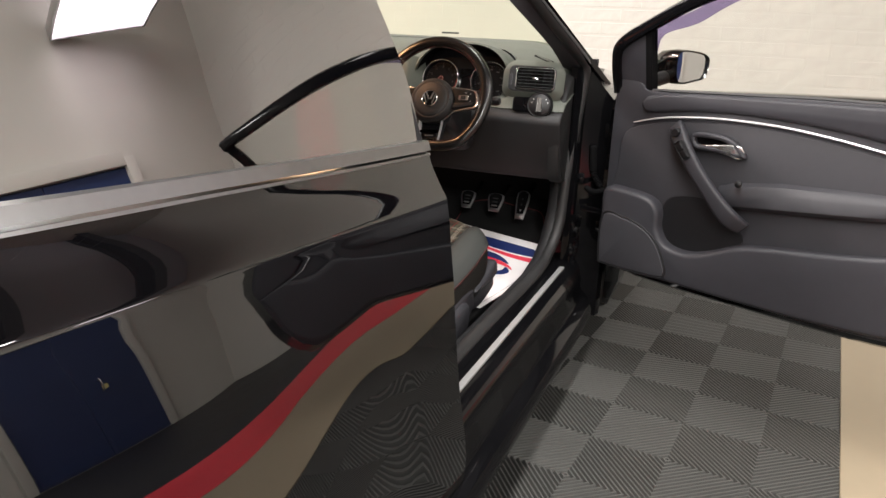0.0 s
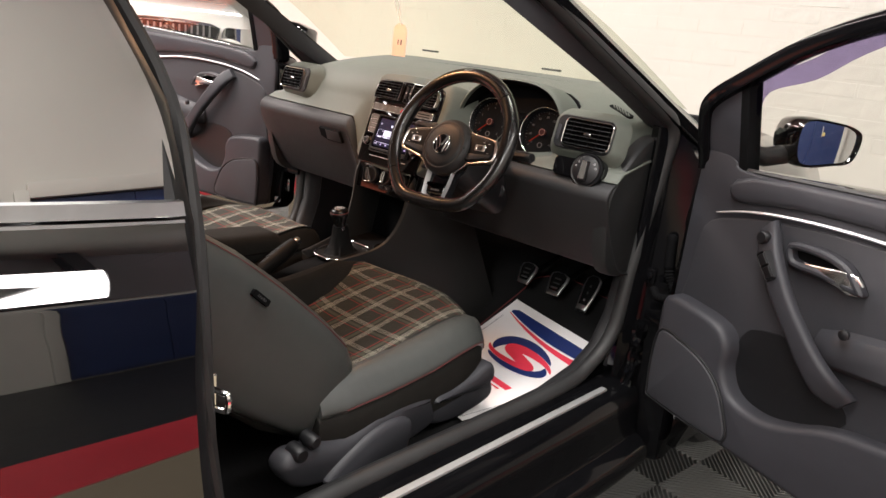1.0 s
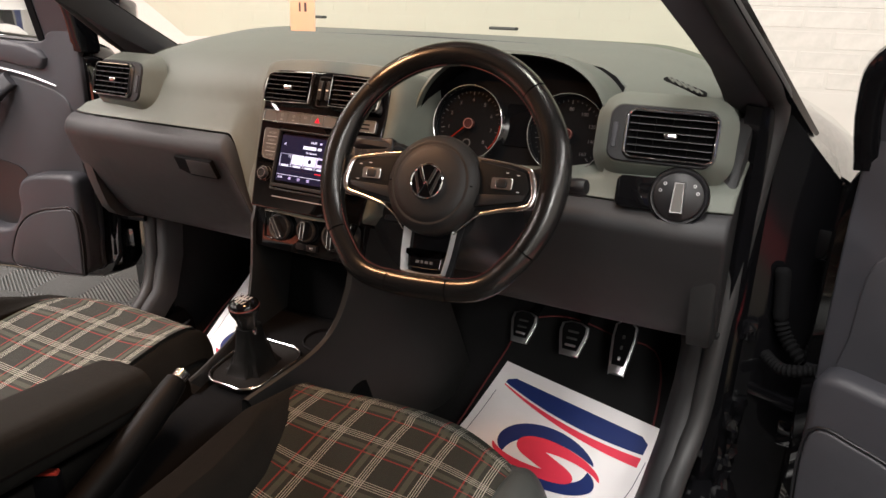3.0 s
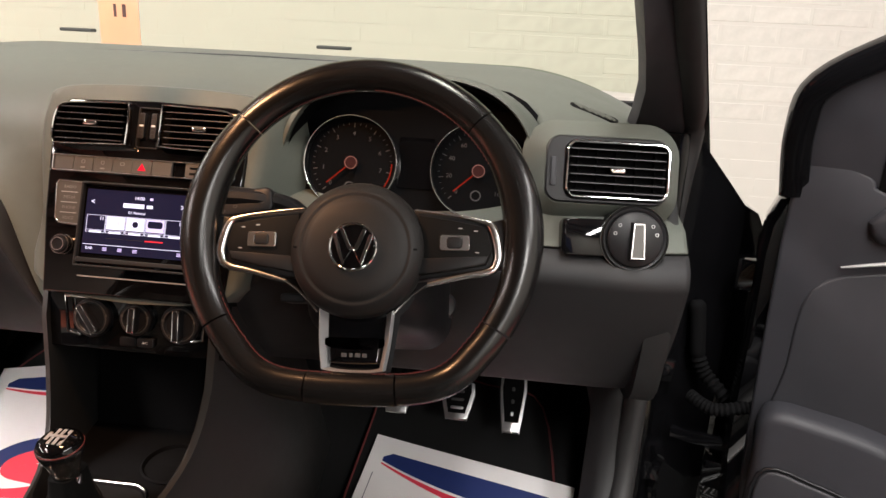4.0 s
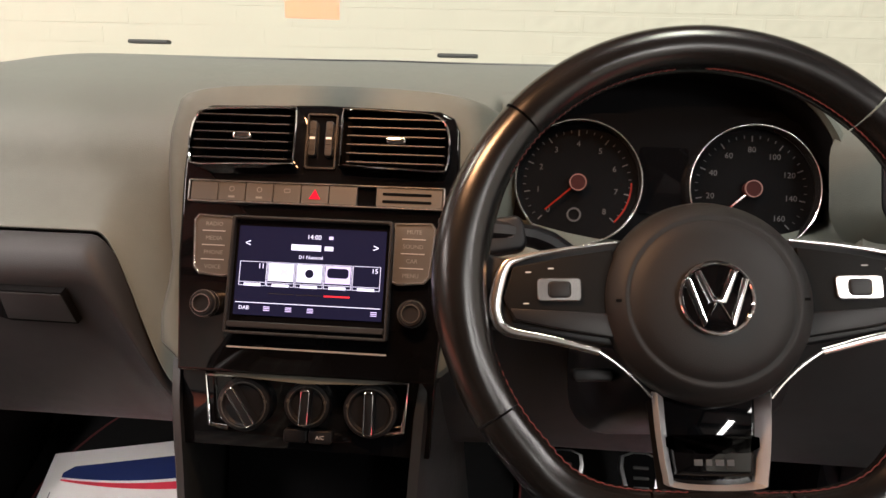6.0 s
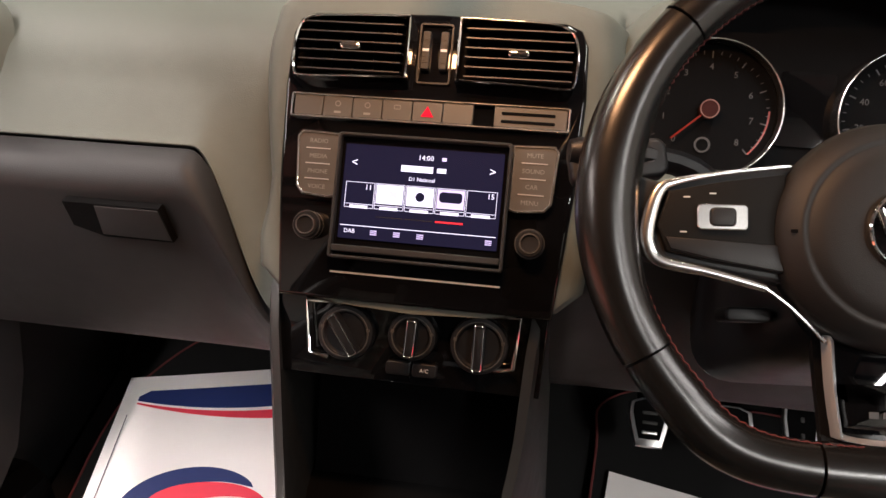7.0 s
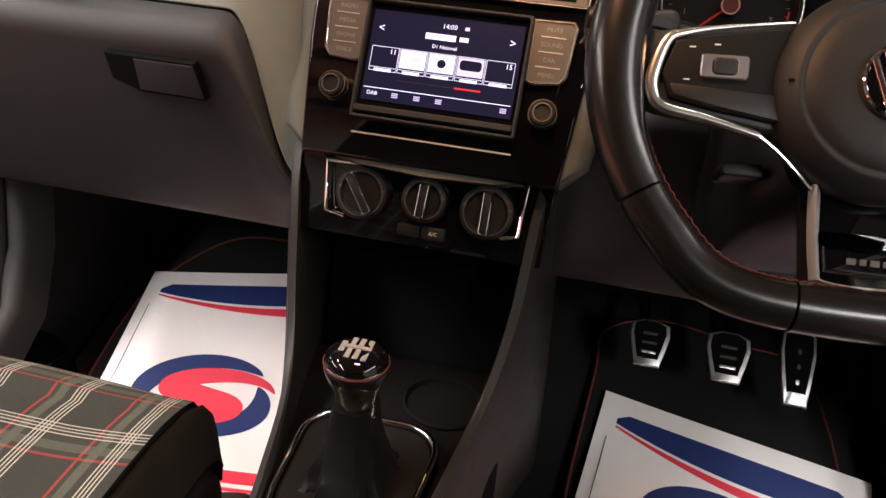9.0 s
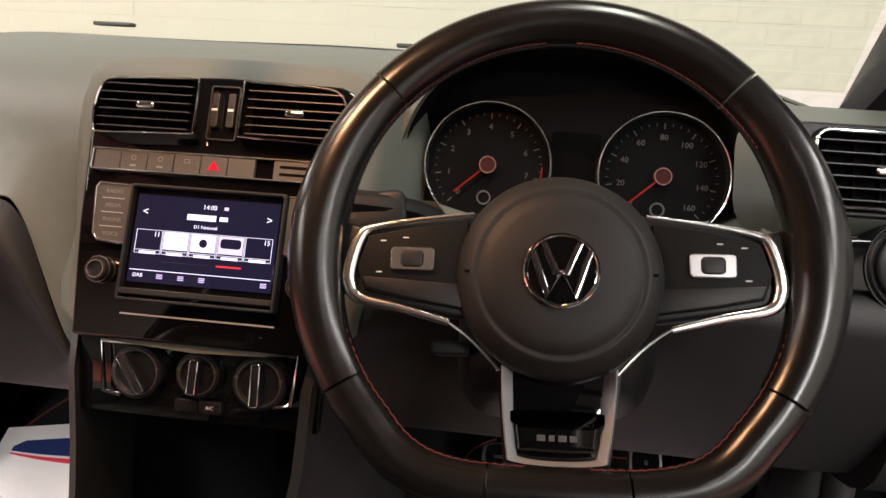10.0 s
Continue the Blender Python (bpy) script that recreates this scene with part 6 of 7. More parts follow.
def seat(cx, fy, outer, bulge, lift, shift, inner, mound, taper, slim, rise):
    """A reclined sports seat; outer is +1 where its outboard side lies to the right."""
    s = thing("sports_seat", "black sports seat with tartan cloth centre and leather bolsters", "seat", "front seats")
    # cushion centre: from the rolled front edge to the back
    prof = [(-0.012, 0.465), (0.002, 0.495), (0.006, 0.535), (-0.006, 0.568), (-0.032, 0.588), (-0.075, 0.594), (-0.13, 0.587), (-0.20, 0.572), (-0.32, 0.548), (-0.44, 0.538), (-0.50, 0.543)]
    prof = smooth_poly(prof, 4, closed=False)
    rows = []
    for y, z in prof:
        row = []
        for t in [k / 14 - 1 for k in range(29)]:
            o = t * outer
            w = 0.182 if o > 0 else inner - taper * min(1.0, max(0.0, (-y - 0.05) / 0.20))
            f = max(0.0, 1 + y / 0.2)
            sag = -0.008 * (1 - t * t) * (y < -0.06) - 0.034 * max(0.0, o - 0.35) ** 1.5 * f + 0.022 * max(0.0, -o - 0.55) ** 1.5 * (y < -0.03)
            row.append((cx + w * t, fy + y + (bulge * (1 - o * o) - 0.014 * max(0.0, o) ** 2) * f, z + lift * min(1.0, max(0.0, (z - 0.46) / 0.08)) + sag))
        rows.append(row)
    cloth("cushion_centre", rows, s, "charcoal tartan cloth with white and red lines", M["tartan"], shift=shift)
    for side in (-1, 1):
        out_ = side == outer
        bm = bmesh.new()
        skirt = bmesh.new()
        rings, low = [], []
        for y, w, z1 in ((0.008, 0.020, 0.528), (-0.004, 0.040, 0.555), (-0.022, 0.052, 0.572), (-0.05, 0.062, 0.582), (-0.10, 0.072, 0.586), (-0.16, 0.075, 0.582), (-0.22, 0.076, 0.576), (-0.29, 0.075, 0.571), (-0.36, 0.074, 0.566), (-0.46, 0.066, 0.558), (-0.51, 0.05, 0.548)):
            pull = taper * min(1.0, max(0.0, (-y - 0.05) / 0.20))
            x0 = cx + side * (0.178 if out_ else inner - 0.006 - pull)
            w *= 0.98 if out_ else slim + pull * 9
            u = min(1.0, max(0.0, (-y - 0.03) / 0.17))
            z1 += lift + (-0.014 + rise * u * u * (3 - 2 * u) if out_ else mound * u * u * (3 - 2 * u))
            seam = spline([(-0.50, 0.543), (-0.44, 0.538), (-0.32, 0.548), (-0.20, 0.572), (-0.13, 0.587), (-0.075, 0.594), (-0.032, 0.588), (-0.006, 0.566), (0.006, 0.535)], y) + lift - (0.016 * max(0.0, 1 + y / 0.2) if out_ else 0.0)
            z1 = max(z1, seam - 0.004)
            z0 = 0.43
            yy = fy + y + (0.0 if out_ else bulge * 0.4 * max(0.0, 1 + y / 0.25))
            o = smooth_poly([(-0.010, z0), (-0.010, seam - 0.016), (0.002, lerp(seam - 0.004, z1, 0.45)), (min(0.024, w * 0.4), z1 + (0.002 if out_ else 0.004)), (w * 0.72, z1 - 0.012), (w, z1 - 0.040), (w + 0.002, z1 - 0.052), (w - 0.004, z1 - 0.062), (w - 0.02, z0)], 3)
            rings.append([(x0 + side * a, yy, z) for a, z in o])
            o = smooth_poly([(0.0, z0 - 0.05), (0.0, z1 - 0.07), (w - 0.006, z1 - 0.058), (w + 0.003, z1 - 0.080), (w, z0), (w - 0.02, z0 - 0.05)], 3)
            low.append([(x0 + side * a, yy - 0.004, z) for a, z in o])
        loft(bm, rings)
        leather = out_ and not rise
        bo = part("cushion_bolster", bm, M["seat_leather"] if leather else M["fabric"], s, "grey leather side bolster" if leather else "black cloth side bolster")
        loft(skirt, low)
        part("bolster_skirt", skirt, M["fabric"], bo, "black cloth lower side of the cushion")
        bm = bmesh.new()
        pts = [r[18] for r in rings[1:-1]]
        tube(bm, smooth_poly(pts, 4, closed=False), 0.0010, 6)
        part("piping", bm, M["stitch"] if leather else M["matt_black"], bo, "thin stitched seam")
    bm = bmesh.new()
    box(bm, (cx, fy - 0.25, 0.43), (0.36, 0.47, 0.14), bevel=0.02)
    part("cushion_base", bm, M["matt_black"], s)
    for x in (-0.16, 0.16):
        bm = bmesh.new()
        box(bm, (cx + x, fy - 0.24, 0.333), (0.035, 0.52, 0.07), bevel=0.006, seg=1)
        part("seat_rail", bm, M["matt_black"], s, "black steel seat rail")
    # outboard plastic cover: a rear housing, a front housing and the lever above it
    x0 = cx + outer * 0.212
    bm = bmesh.new()
    o = smooth_poly([(-0.215, 0.375), (-0.212, 0.440), (-0.225, 0.462), (-0.30, 0.470), (-0.38, 0.462), (-0.46, 0.440), (-0.55, 0.452), (-0.60, 0.455), (-0.615, 0.425), (-0.56, 0.37), (-0.40, 0.355)], 4)
    rings = [[(x0 + outer * d, fy + y, z) for y, z in shrink(o, i)] for d, i in ((0, 0), (0.030, 0.0), (0.040, 0.006), (0.046, 0.018))]
    loft(bm, rings)
    cov = part("side_cover", bm, M["trim"], s, "grey plastic seat side cover")
    bm = bmesh.new()
    o = smooth_poly([(-0.31, 0.355), (-0.29, 0.420), (-0.33, 0.446), (-0.40, 0.440), (-0.48, 0.405), (-0.52, 0.37), (-0.42, 0.352)], 4)
    rings = [[(x0 + outer * d, fy + y, z) for y, z in shrink(o, i)] for d, i in ((0.04, 0), (0.050, 0.0), (0.056, 0.004), (0.060, 0.014))]
    loft(bm, rings)
    part("cover_swelling", bm, M["trim"], cov)
    bm = bmesh.new()
    o = smooth_poly([(0.012, 0.365), (0.020, 0.410), (-0.01, 0.428), (-0.10, 0.420), (-0.205, 0.425), (-0.207, 0.375), (-0.12, 0.352)], 4)
    rings = [[(x0 + outer * d, fy + y, z) for y, z in shrink(o, i)] for d, i in ((0, 0), (0.022, 0.0), (0.030, 0.005), (0.034, 0.014))]
    loft(bm, rings)
    part("front_cover", bm, M["trim"], cov)
    bm = bmesh.new()
    o = smooth_poly([(0.0, 0.432), (-0.006, 0.470), (-0.03, 0.476), (-0.09, 0.458), (-0.15, 0.448), (-0.200, 0.446), (-0.204, 0.430), (-0.12, 0.424), (-0.04, 0.420)], 4)
    rings = [[(x0 + outer * d, fy + y, z) for y, z in shrink(o, i)] for d, i in ((0.012, 0), (0.040, 0.0), (0.048, 0.004), (0.051, 0.010))]
    loft(bm, rings)
    part("height_lever", bm, M["trim"], cov, "grey seat height lever")
    bm = bmesh.new()
    for k, (dy, dz_, r) in enumerate(((-0.575, 0.452, 0.016), (-0.545, 0.468, 0.014))):
        lathe(bm, [(r, 0.0), (r, 0.030), (r - 0.004, 0.036), (0, 0.036)], 18, pose(x0 + outer * 0.012, fy + dy, dz_, 0, 90 * outer, 0))
    part("recliner_bolt", bm, M["black_plastic"], cov)
    # backrest, strongly reclined
    sn, cs = math.sin(radians(47)), math.cos(radians(47))
    B = Matrix(((1, 0, 0, cx), (0, -sn, cs, fy - 0.435), (0, cs, sn, 0.505 + lift * 0.5), (0, 0, 0, 1)))
    rows = []
    for k in range(21):
        t = k / 20
        h = 0.04 + 0.52 * t
        rows.append([B @ Vector((0.140 * u, h, 0.010 - 0.012 * math.cos(u * 1.3) + 0.012 * math.sin(math.pi * t))) for u in [q / 6 - 1 for q in range(13)]])
    cloth("backrest_centre", rows, s, "tartan cloth backrest centre", M["tartan"])
    for side in (-1, 1):
        bm = bmesh.new()
        rings = []
        for h, w, d, in0 in ((-0.02, 0.060, 0.030, 0.128), (0.02, 0.080, 0.066, 0.130), (0.07, 0.088, 0.084, 0.130), (0.15, 0.090, 0.090, 0.130), (0.28, 0.090, 0.090, 0.128), (0.40, 0.088, 0.082, 0.126), (0.50, 0.08, 0.064, 0.122), (0.56, 0.065, 0.050, 0.115), (0.60, 0.04, 0.03, 0.10)):
            back = -0.145 * min(1.0, 0.75 + 0.8 * abs(h)) if h < 0.5 else -0.145 + (h - 0.5) * 0.9
            o = smooth_poly([(0.0, 0.010), (0.014, d * 0.74), (0.040, d), (w - 0.018, d * 0.90), (w - 0.002, d * 0.50), (w + 0.004, -0.03), (w, back * 0.7), (w - 0.02, back), (0.0, back)], 4)
            rings.append([B @ Vector((side * (in0 + a), h, z)) for a, z in o])
        loft(bm, rings)
        bo = part("backrest_bolster", bm, M["seat_leather"] if side == outer else M["fabric"], s, "grey leather backrest bolster" if side == outer else "black cloth backrest bolster")
        bm = bmesh.new()
        tube(bm, smooth_poly([r[12] for r in rings[2:-2]], 5, closed=False), 0.0009, 6)
        part("piping", bm, M["stitch"] if side == outer else M["matt_black"], bo, "thin stitched seam")
        if side == outer:
            lm = B @ pose(side * 0.2205, 0.335, 0.043, 0, side * 80, 0)
            bm = bmesh.new()
            plate(bm, rounded(0.012, 0.042, 0.002), -0.004, 0.003, lm)
            lb = part("airbag_label", bm, M["matt_black"], bo, "small black sewn label")
            text("AIRBAG", 0.0066, M["dial_mark"], lb, lm @ pose(0, 0, 0.0036, 0, 0, 90))
    bm = bmesh.new()
    rings = []
    for h, w, d in ((-0.02, 0.16, 0.05), (0.1, 0.19, 0.07), (0.3, 0.19, 0.075), (0.48, 0.18, 0.07), (0.58, 0.16, 0.05), (0.61, 0.13, 0.03)):
        rings.append([B @ Vector((x, h, z - 0.075)) for x, z in rounded(2 * w, 2 * d, 0.035, 4)])
    loft(bm, rings)
    part("backrest_shell", bm, M["fabric"], s)
    bm = bmesh.new()
    rings = []
    for h, w, d in ((0.60, 0.09, 0.03), (0.62, 0.125, 0.05), (0.70, 0.135, 0.058), (0.78, 0.125, 0.05), (0.81, 0.09, 0.03)):
        rings.append([B @ Vector((x, h, z + 0.0)) for x, z in rounded(2 * w, 2 * d, 0.04, 4)])
    loft(bm, rings)
    part("headrest", bm, M["fabric"], s, "black cloth headrest")
    return s


seat(0.310, 0.0, 1, 0.035, 0.008, 0.75, 0.196, 0.046, 0.080, 0.72, 0.0)
passenger_seat = seat(-0.342, 0.022, -1, 0.01, 0.034, 0.70, 0.186, -0.006, 0.0, 0.36, 0.050)
bm = bmesh.new()
tube(bm, smooth_poly([(-0.215, 0.035, 0.470), (-0.150, 0.060, 0.470), (-0.138, 0.064, 0.460), (-0.138, 0.060, 0.432), (-0.150, 0.055, 0.424), (-0.215, 0.035, 0.420)], 5, closed=False), 0.006, 8)
part("slide_bar", bm, M["black_plastic"], passenger_seat, "black seat adjusting bar")


def buckle(x, y, z, turn):
    b = thing("belt_buckle", "black seat belt buckle with a red release button", "belt buckle", "belt buckles")
    m = pose(x, y, z, 0, 0, turn)
    bm = bmesh.new()
    vs = box(bm, (0, 0, -0.03), (0.036, 0.022, 0.075), m, bevel=0.006)
    part("body", bm, M["black_plastic"], b)
    bm = bmesh.new()
    box(bm, (0, 0, 0.008), (0.034, 0.013, 0.008), m, bevel=0.003)
    part("release_button", bm, M["red_plastic"], b, "red release button")
    bm = bmesh.new()
    box(bm, (0, 0, -0.11), (0.012, 0.006, 0.12), m)
    part("stalk", bm, M["matt_black"], b)


buckle(0.022, -0.345, 0.524, 35)
buckle(-0.124, -0.331, 0.525, 35)

# ---- doors ----
def car_door(hx, hy, dx, dy, sgn, dz):
    """An open front door. Its own frame: x from the hinge to the rear edge, y up, z towards the cabin side."""
    d = thing("side_door", "open black car door with dark grey lining and silver trim line", "car door", "open front doors")
    X, Yv = Vector((dx, dy, 0)).normalized(), Vector((0, 0, 1))
    Zv = X.cross(Yv) * sgn
    D = Matrix(((X.x, Yv.x, Zv.x, hx), (X.y, Yv.y, Zv.y, hy), (X.z, Yv.z, Zv.z, dz), (0, 0, 0, 1)))

    def pl(name, o, z0, z1, material, parent, label="", edge=0.0, steps=0):
        bm = bmesh.new()
        plate(bm, o, z0, z1, D, edge)
        return part(name, bm, material, parent, label)

    # outer skin with painted return edge
    skin = smooth_poly([(0.03, 0.41), (0.50, 0.385), (0.92, 0.39), (1.02, 0.44), (1.14, 0.60), (1.22, 0.80), (1.25, 1.00), (1.18, 1.045), (0.60, 1.03), (0.10, 1.00), (-0.02, 0.98), (-0.035, 0.80), (-0.03, 0.52)], 4)
    bm = bmesh.new()
    rings = [[(x, y, z) for x, y in shrink(skin, i)] for z, i in ((-0.006, 0.006), (-0.020, -0.004), (-0.08, -0.008), (-0.11, 0.004), (-0.125, 0.04), (-0.13, 0.12))]
    loft(bm, [[D @ Vector(p) for p in r] for r in rings])
    part("skin", bm, M["paint"], d, "glossy black door skin")
    # lining: upper shoulder, insert, lower panel
    lining = smooth_poly([(0.055, 0.425), (0.50, 0.405), (0.90, 0.41), (0.99, 0.455), (1.10, 0.61), (1.18, 0.80), (1.205, 0.99), (1.12, 1.03), (0.60, 1.028), (0.14, 1.008), (0.075, 1.030), (0.012, 1.055), (-0.012, 1.0), (-0.012, 0.70), (0.0, 0.50)], 4)
    pl("lining", lining, -0.012, 0.006, M["door_trim"], d, "dark grey moulded door lining", 0.005)
    shoulder = smooth_poly([(0.10, 0.945), (0.25, 0.962), (0.45, 0.966), (0.70, 0.945), (0.95, 0.90), (1.17, 0.84), (1.195, 0.985), (1.12, 1.024), (0.60, 1.022), (0.14, 1.004)], 4)
    pl("shoulder", shoulder, 0.0, 0.020, M["door_trim"], d, "rounded grey shoulder under the window", 0.012)
    bm = bmesh.new()
    path = smooth_poly([(0.062, 0.908, 0.012), (0.15, 0.931, 0.014), (0.26, 0.945, 0.015), (0.40, 0.950, 0.016), (0.56, 0.942, 0.016), (0.76, 0.913, 0.016), (0.95, 0.872, 0.015), (1.12, 0.825, 0.012)], 5, closed=False)
    tube(bm, [D @ Vector(p) for p in path], [0.0018 + 0.0035 * math.sin(math.pi * k / (len(path) - 1)) ** 0.5 for k in range(len(path))], 8, flat=0.7)
    part("trim_line", bm, M["silver_trim"], d, "slim silver trim line")
    insert = smooth_poly([(0.02, 0.64), (0.15, 0.56), (0.30, 0.515), (0.75, 0.60), (0.98, 0.67), (1.055, 0.79), (1.075, 0.845), (0.95, 0.864), (0.76, 0.900), (0.56, 0.929), (0.40, 0.937), (0.26, 0.931), (0.12, 0.910), (0.035, 0.87), (0.022, 0.75)], 4)
    pl("insert", insert, -0.004, 0.010, M["trim"], d, "soft dark grey door insert", 0.004)
    # padded armrest behind the pull
    bm = bmesh.new()
    rings = []
    for x, y0, y1, z in ((0.36, 0.70, 0.76, 0.024), (0.40, 0.692, 0.772, 0.044), (0.53, 0.705, 0.792, 0.050), (0.70, 0.722, 0.802, 0.046), (0.86, 0.740, 0.807, 0.036), (0.97, 0.755, 0.806, 0.022), (1.03, 0.772, 0.798, 0.011)):
        o = [(y0, 0.004), (y0 + 0.004, z * 0.75), (y0 + 0.016, z), (lerp(y0, y1, 0.6), z * 0.97), (y1 - 0.010, z * 0.7), (y1, 0.004)]
        rings.append([D @ Vector((x, y, zz)) for y, zz in o])
    loft(bm, rings)
    part("armrest_pad", bm, M["trim"], d, "padded dark grey armrest")
    # lower moulding with pocket, running up the rear edge
    lower = smooth_poly([(0.004, 0.50), (0.03, 0.432), (0.25, 0.425), (0.60, 0.415), (0.88, 0.425), (0.975, 0.47), (1.085, 0.61), (1.16, 0.79), (1.172, 0.838), (1.09, 0.842), (1.05, 0.785), (0.97, 0.685), (0.78, 0.634), (0.48, 0.596), (0.37, 0.553), (0.30, 0.534), (0.235, 0.545), (0.203, 0.590), (0.198, 0.645), (0.165, 0.682), (0.08, 0.696), (0.006, 0.690), (0.001, 0.60)], 4)
    bm = bmesh.new()
    thick = lambda x: 0.056 - 0.034 * min(1.0, max(0.0, (x - 0.35) / 0.6))
    rings = []
    for ins, f in ((0.0, 0.0), (0.0, 0.72), (0.004, 0.90), (0.010, 0.98), (0.016, 1.0)):
        rings.append([D @ Vector((x, y, thick(x) * f)) for x, y in (shrink(lower, ins) if ins else lower)])
    loft(bm, rings)
    part("pocket_front", bm, M["door_trim"], d, "grey door pocket moulding")
    # pocket's inner shade put on as a flat black plate over the insert
    bm = bmesh.new()
    pocket = smooth_poly([(0.19, 0.58), (0.24, 0.525), (0.30, 0.515), (0.38, 0.54), (0.455, 0.60), (0.40, 0.66), (0.345, 0.705), (0.245, 0.700), (0.20, 0.67)], 4)
    plate(bm, pocket, 0.004, 0.0125, D)
    part("pocket_shade", bm, M["black_plastic"], d, "flat dark plate standing for the shade in the door pocket")
    spk = smooth_poly([(0.016, 0.460), (0.04, 0.440), (0.215, 0.438), (0.245, 0.455), (0.235, 0.49), (0.205, 0.545), (0.155, 0.585), (0.08, 0.606), (0.016, 0.600)], 5)
    sp = pl("speaker_grille", spk, 0.05, 0.062, M["trim"], d, "dark grey speaker cover", 0.004)
    bm = bmesh.new()
    ol = shrink(spk, -0.002)
    band(bm, shrink(spk, -0.006), ol, 0.05, 0.0605, D, 0.001)
    part("speaker_joint", bm, M["black_plastic"], sp)
    # diagonal pull with switches, running into the armrest
    bm = bmesh.new()
    path = [(0.200, 0.918, 0.012), (0.220, 0.898, 0.034), (0.250, 0.860, 0.052), (0.300, 0.800, 0.064), (0.345, 0.750, 0.066), (0.385, 0.705, 0.063), (0.422, 0.668, 0.052), (0.452, 0.642, 0.022)]
    P = smooth_poly(path, 5, closed=False)
    R = [spline(list(zip([5 * k for k in range(8)], [0.020, 0.024, 0.023, 0.021, 0.021, 0.024, 0.026, 0.020])), k) for k in range(len(P))]
    rings = []
    for k, p in enumerate(P):
        a, b = Vector(P[max(k - 1, 0)]), Vector(P[min(k + 1, len(P) - 1)])
        t = (b - a).normalized()
        side = Vector((-t.y, t.x, 0)).normalized()
        o = rounded(2 * R[k], 0.024 + 0.2 * R[k], 0.010, 3)
        rings.append([D @ (Vector(p) + side * u + Vector((0, 0, v))) for u, v in o])
    loft(bm, rings)
    pull = part("pull_handle", bm, M["door_trim"], d, "grey diagonal pull handle")
    if sgn > 0:
        bm = bmesh.new()
        lathe(bm, [(0.013, 0.0), (0.013, 0.010), (0.010, 0.014), (0, 0.014)], 24, D @ pose(0.222, 0.900, 0.050))
        part("mirror_knob", bm, M["black_plastic"], pull, "round black mirror knob")
        wsw = D @ pose(0.256, 0.852, 0.072, 0, -14, 39)
        bm = bmesh.new()
        o = rounded(0.026, 0.060, 0.006)
        band(bm, o, shrink(o, 0.002), -0.01, 0.006, wsw, 0.0008)
        part("switch_frame", bm, M["black_plastic"], pull)
        for k in (-1, 1):
            bm = bmesh.new()
            plate(bm, rounded(0.019, 0.024, 0.003, cy=0.0135 * k), -0.01, 0.007, wsw, 0.002)
            part("window_switch", bm, M["black_plastic"], pull)
    # inner opener
    bm = bmesh.new()
    cup = smooth_poly([(0.262, 0.900), (0.330, 0.906), (0.385, 0.893), (0.418, 0.862), (0.420, 0.845), (0.34, 0.853), (0.272, 0.858)], 4)
    plate(bm, cup, 0.006, 0.0125, D)
    cp = part("handle_recess", bm, M["matt_black"], d, "dark handle recess")
    bm = bmesh.new()
    ol = shrink(cup, 0.0)
    band(bm, shrink(cup, -0.015), ol, 0.004, 0.034, D, 0.005)
    part("recess_rim", bm, M["door_trim"], cp, "grey bezel round the opener")
    bm = bmesh.new()
    rings = []
    for x, y, w, z in ((0.275, 0.863, 0.005, 0.014), (0.31, 0.864, 0.008, 0.022), (0.35, 0.866, 0.012, 0.028), (0.385, 0.866, 0.018, 0.030), (0.405, 0.860, 0.020, 0.026), (0.416, 0.853, 0.012, 0.018)):
        rings.append([D @ Vector((x + u * 0.25, y + u, z + v)) for u, v in rounded(2 * w, 0.009, 0.004, 3)])
    loft(bm, rings)
    part("opener", bm, M["chrome"], cp, "satin chrome door opener")
    bm = bmesh.new()
    lathe(bm, [(0.010, 0), (0.010, 0.006), (0.006, 0.009), (0, 0.009)], 16, D @ pose(0.425, 0.775, 0.046))
    part("lock_stud", bm, M["black_plastic"], d)
    # window frame, sail panel, glass and guide
    lean = lambda y: 0.30 * max(0.0, y - 1.0) ** 1.1
    fr = smooth_poly([(-0.022, 0.99), (-0.030, 1.08), (-0.012, 1.150), (0.09, 1.215), (0.25, 1.295), (0.45, 1.352), (0.70, 1.378), (0.93, 1.382), (1.20, 1.372)], 5, closed=False) + [(1.265, 1.366), (1.272, 1.360)] + smooth_poly([(1.262, 1.345), (1.215, 1.27), (1.175, 1.16), (1.155, 1.02)], 5, closed=False)
    bm = bmesh.new()
    rings = []
    for k, (x, y) in enumerate(fr):
        a, b = Vector(fr[max(k - 1, 0)]), Vector(fr[min(k + 1, len(fr) - 1)])
        t = (b - a).normalized()
        nrm = Vector((t.y, -t.x))
        rings.append([D @ Vector((x + nrm.x * u, y + nrm.y * u, z + lean(y))) for u, z in ((-0.004, -0.05), (-0.006, -0.01), (0.0, 0.004), (0.012, 0.008), (0.030, 0.004), (0.034, -0.012), (0.030, -0.03), (0.010, -0.055))])
    loft(bm, rings)
    part("window_frame", bm, M["jamb"], d, "black window frame")
    sail = [(-0.010, 1.02), (0.075, 1.012), (0.094, 1.02), (0.088, 1.205), (0.07, 1.19), (-0.004, 1.145), (-0.016, 1.08)]
    bm = bmesh.new()
    loft(bm, [[D @ Vector((x, y, z + lean(y))) for x, y in sail] for z in (-0.03, -0.002)])
    part("sail_panel", bm, M["door_trim"], d, "grey triangular mirror cover")
    bm = bmesh.new()
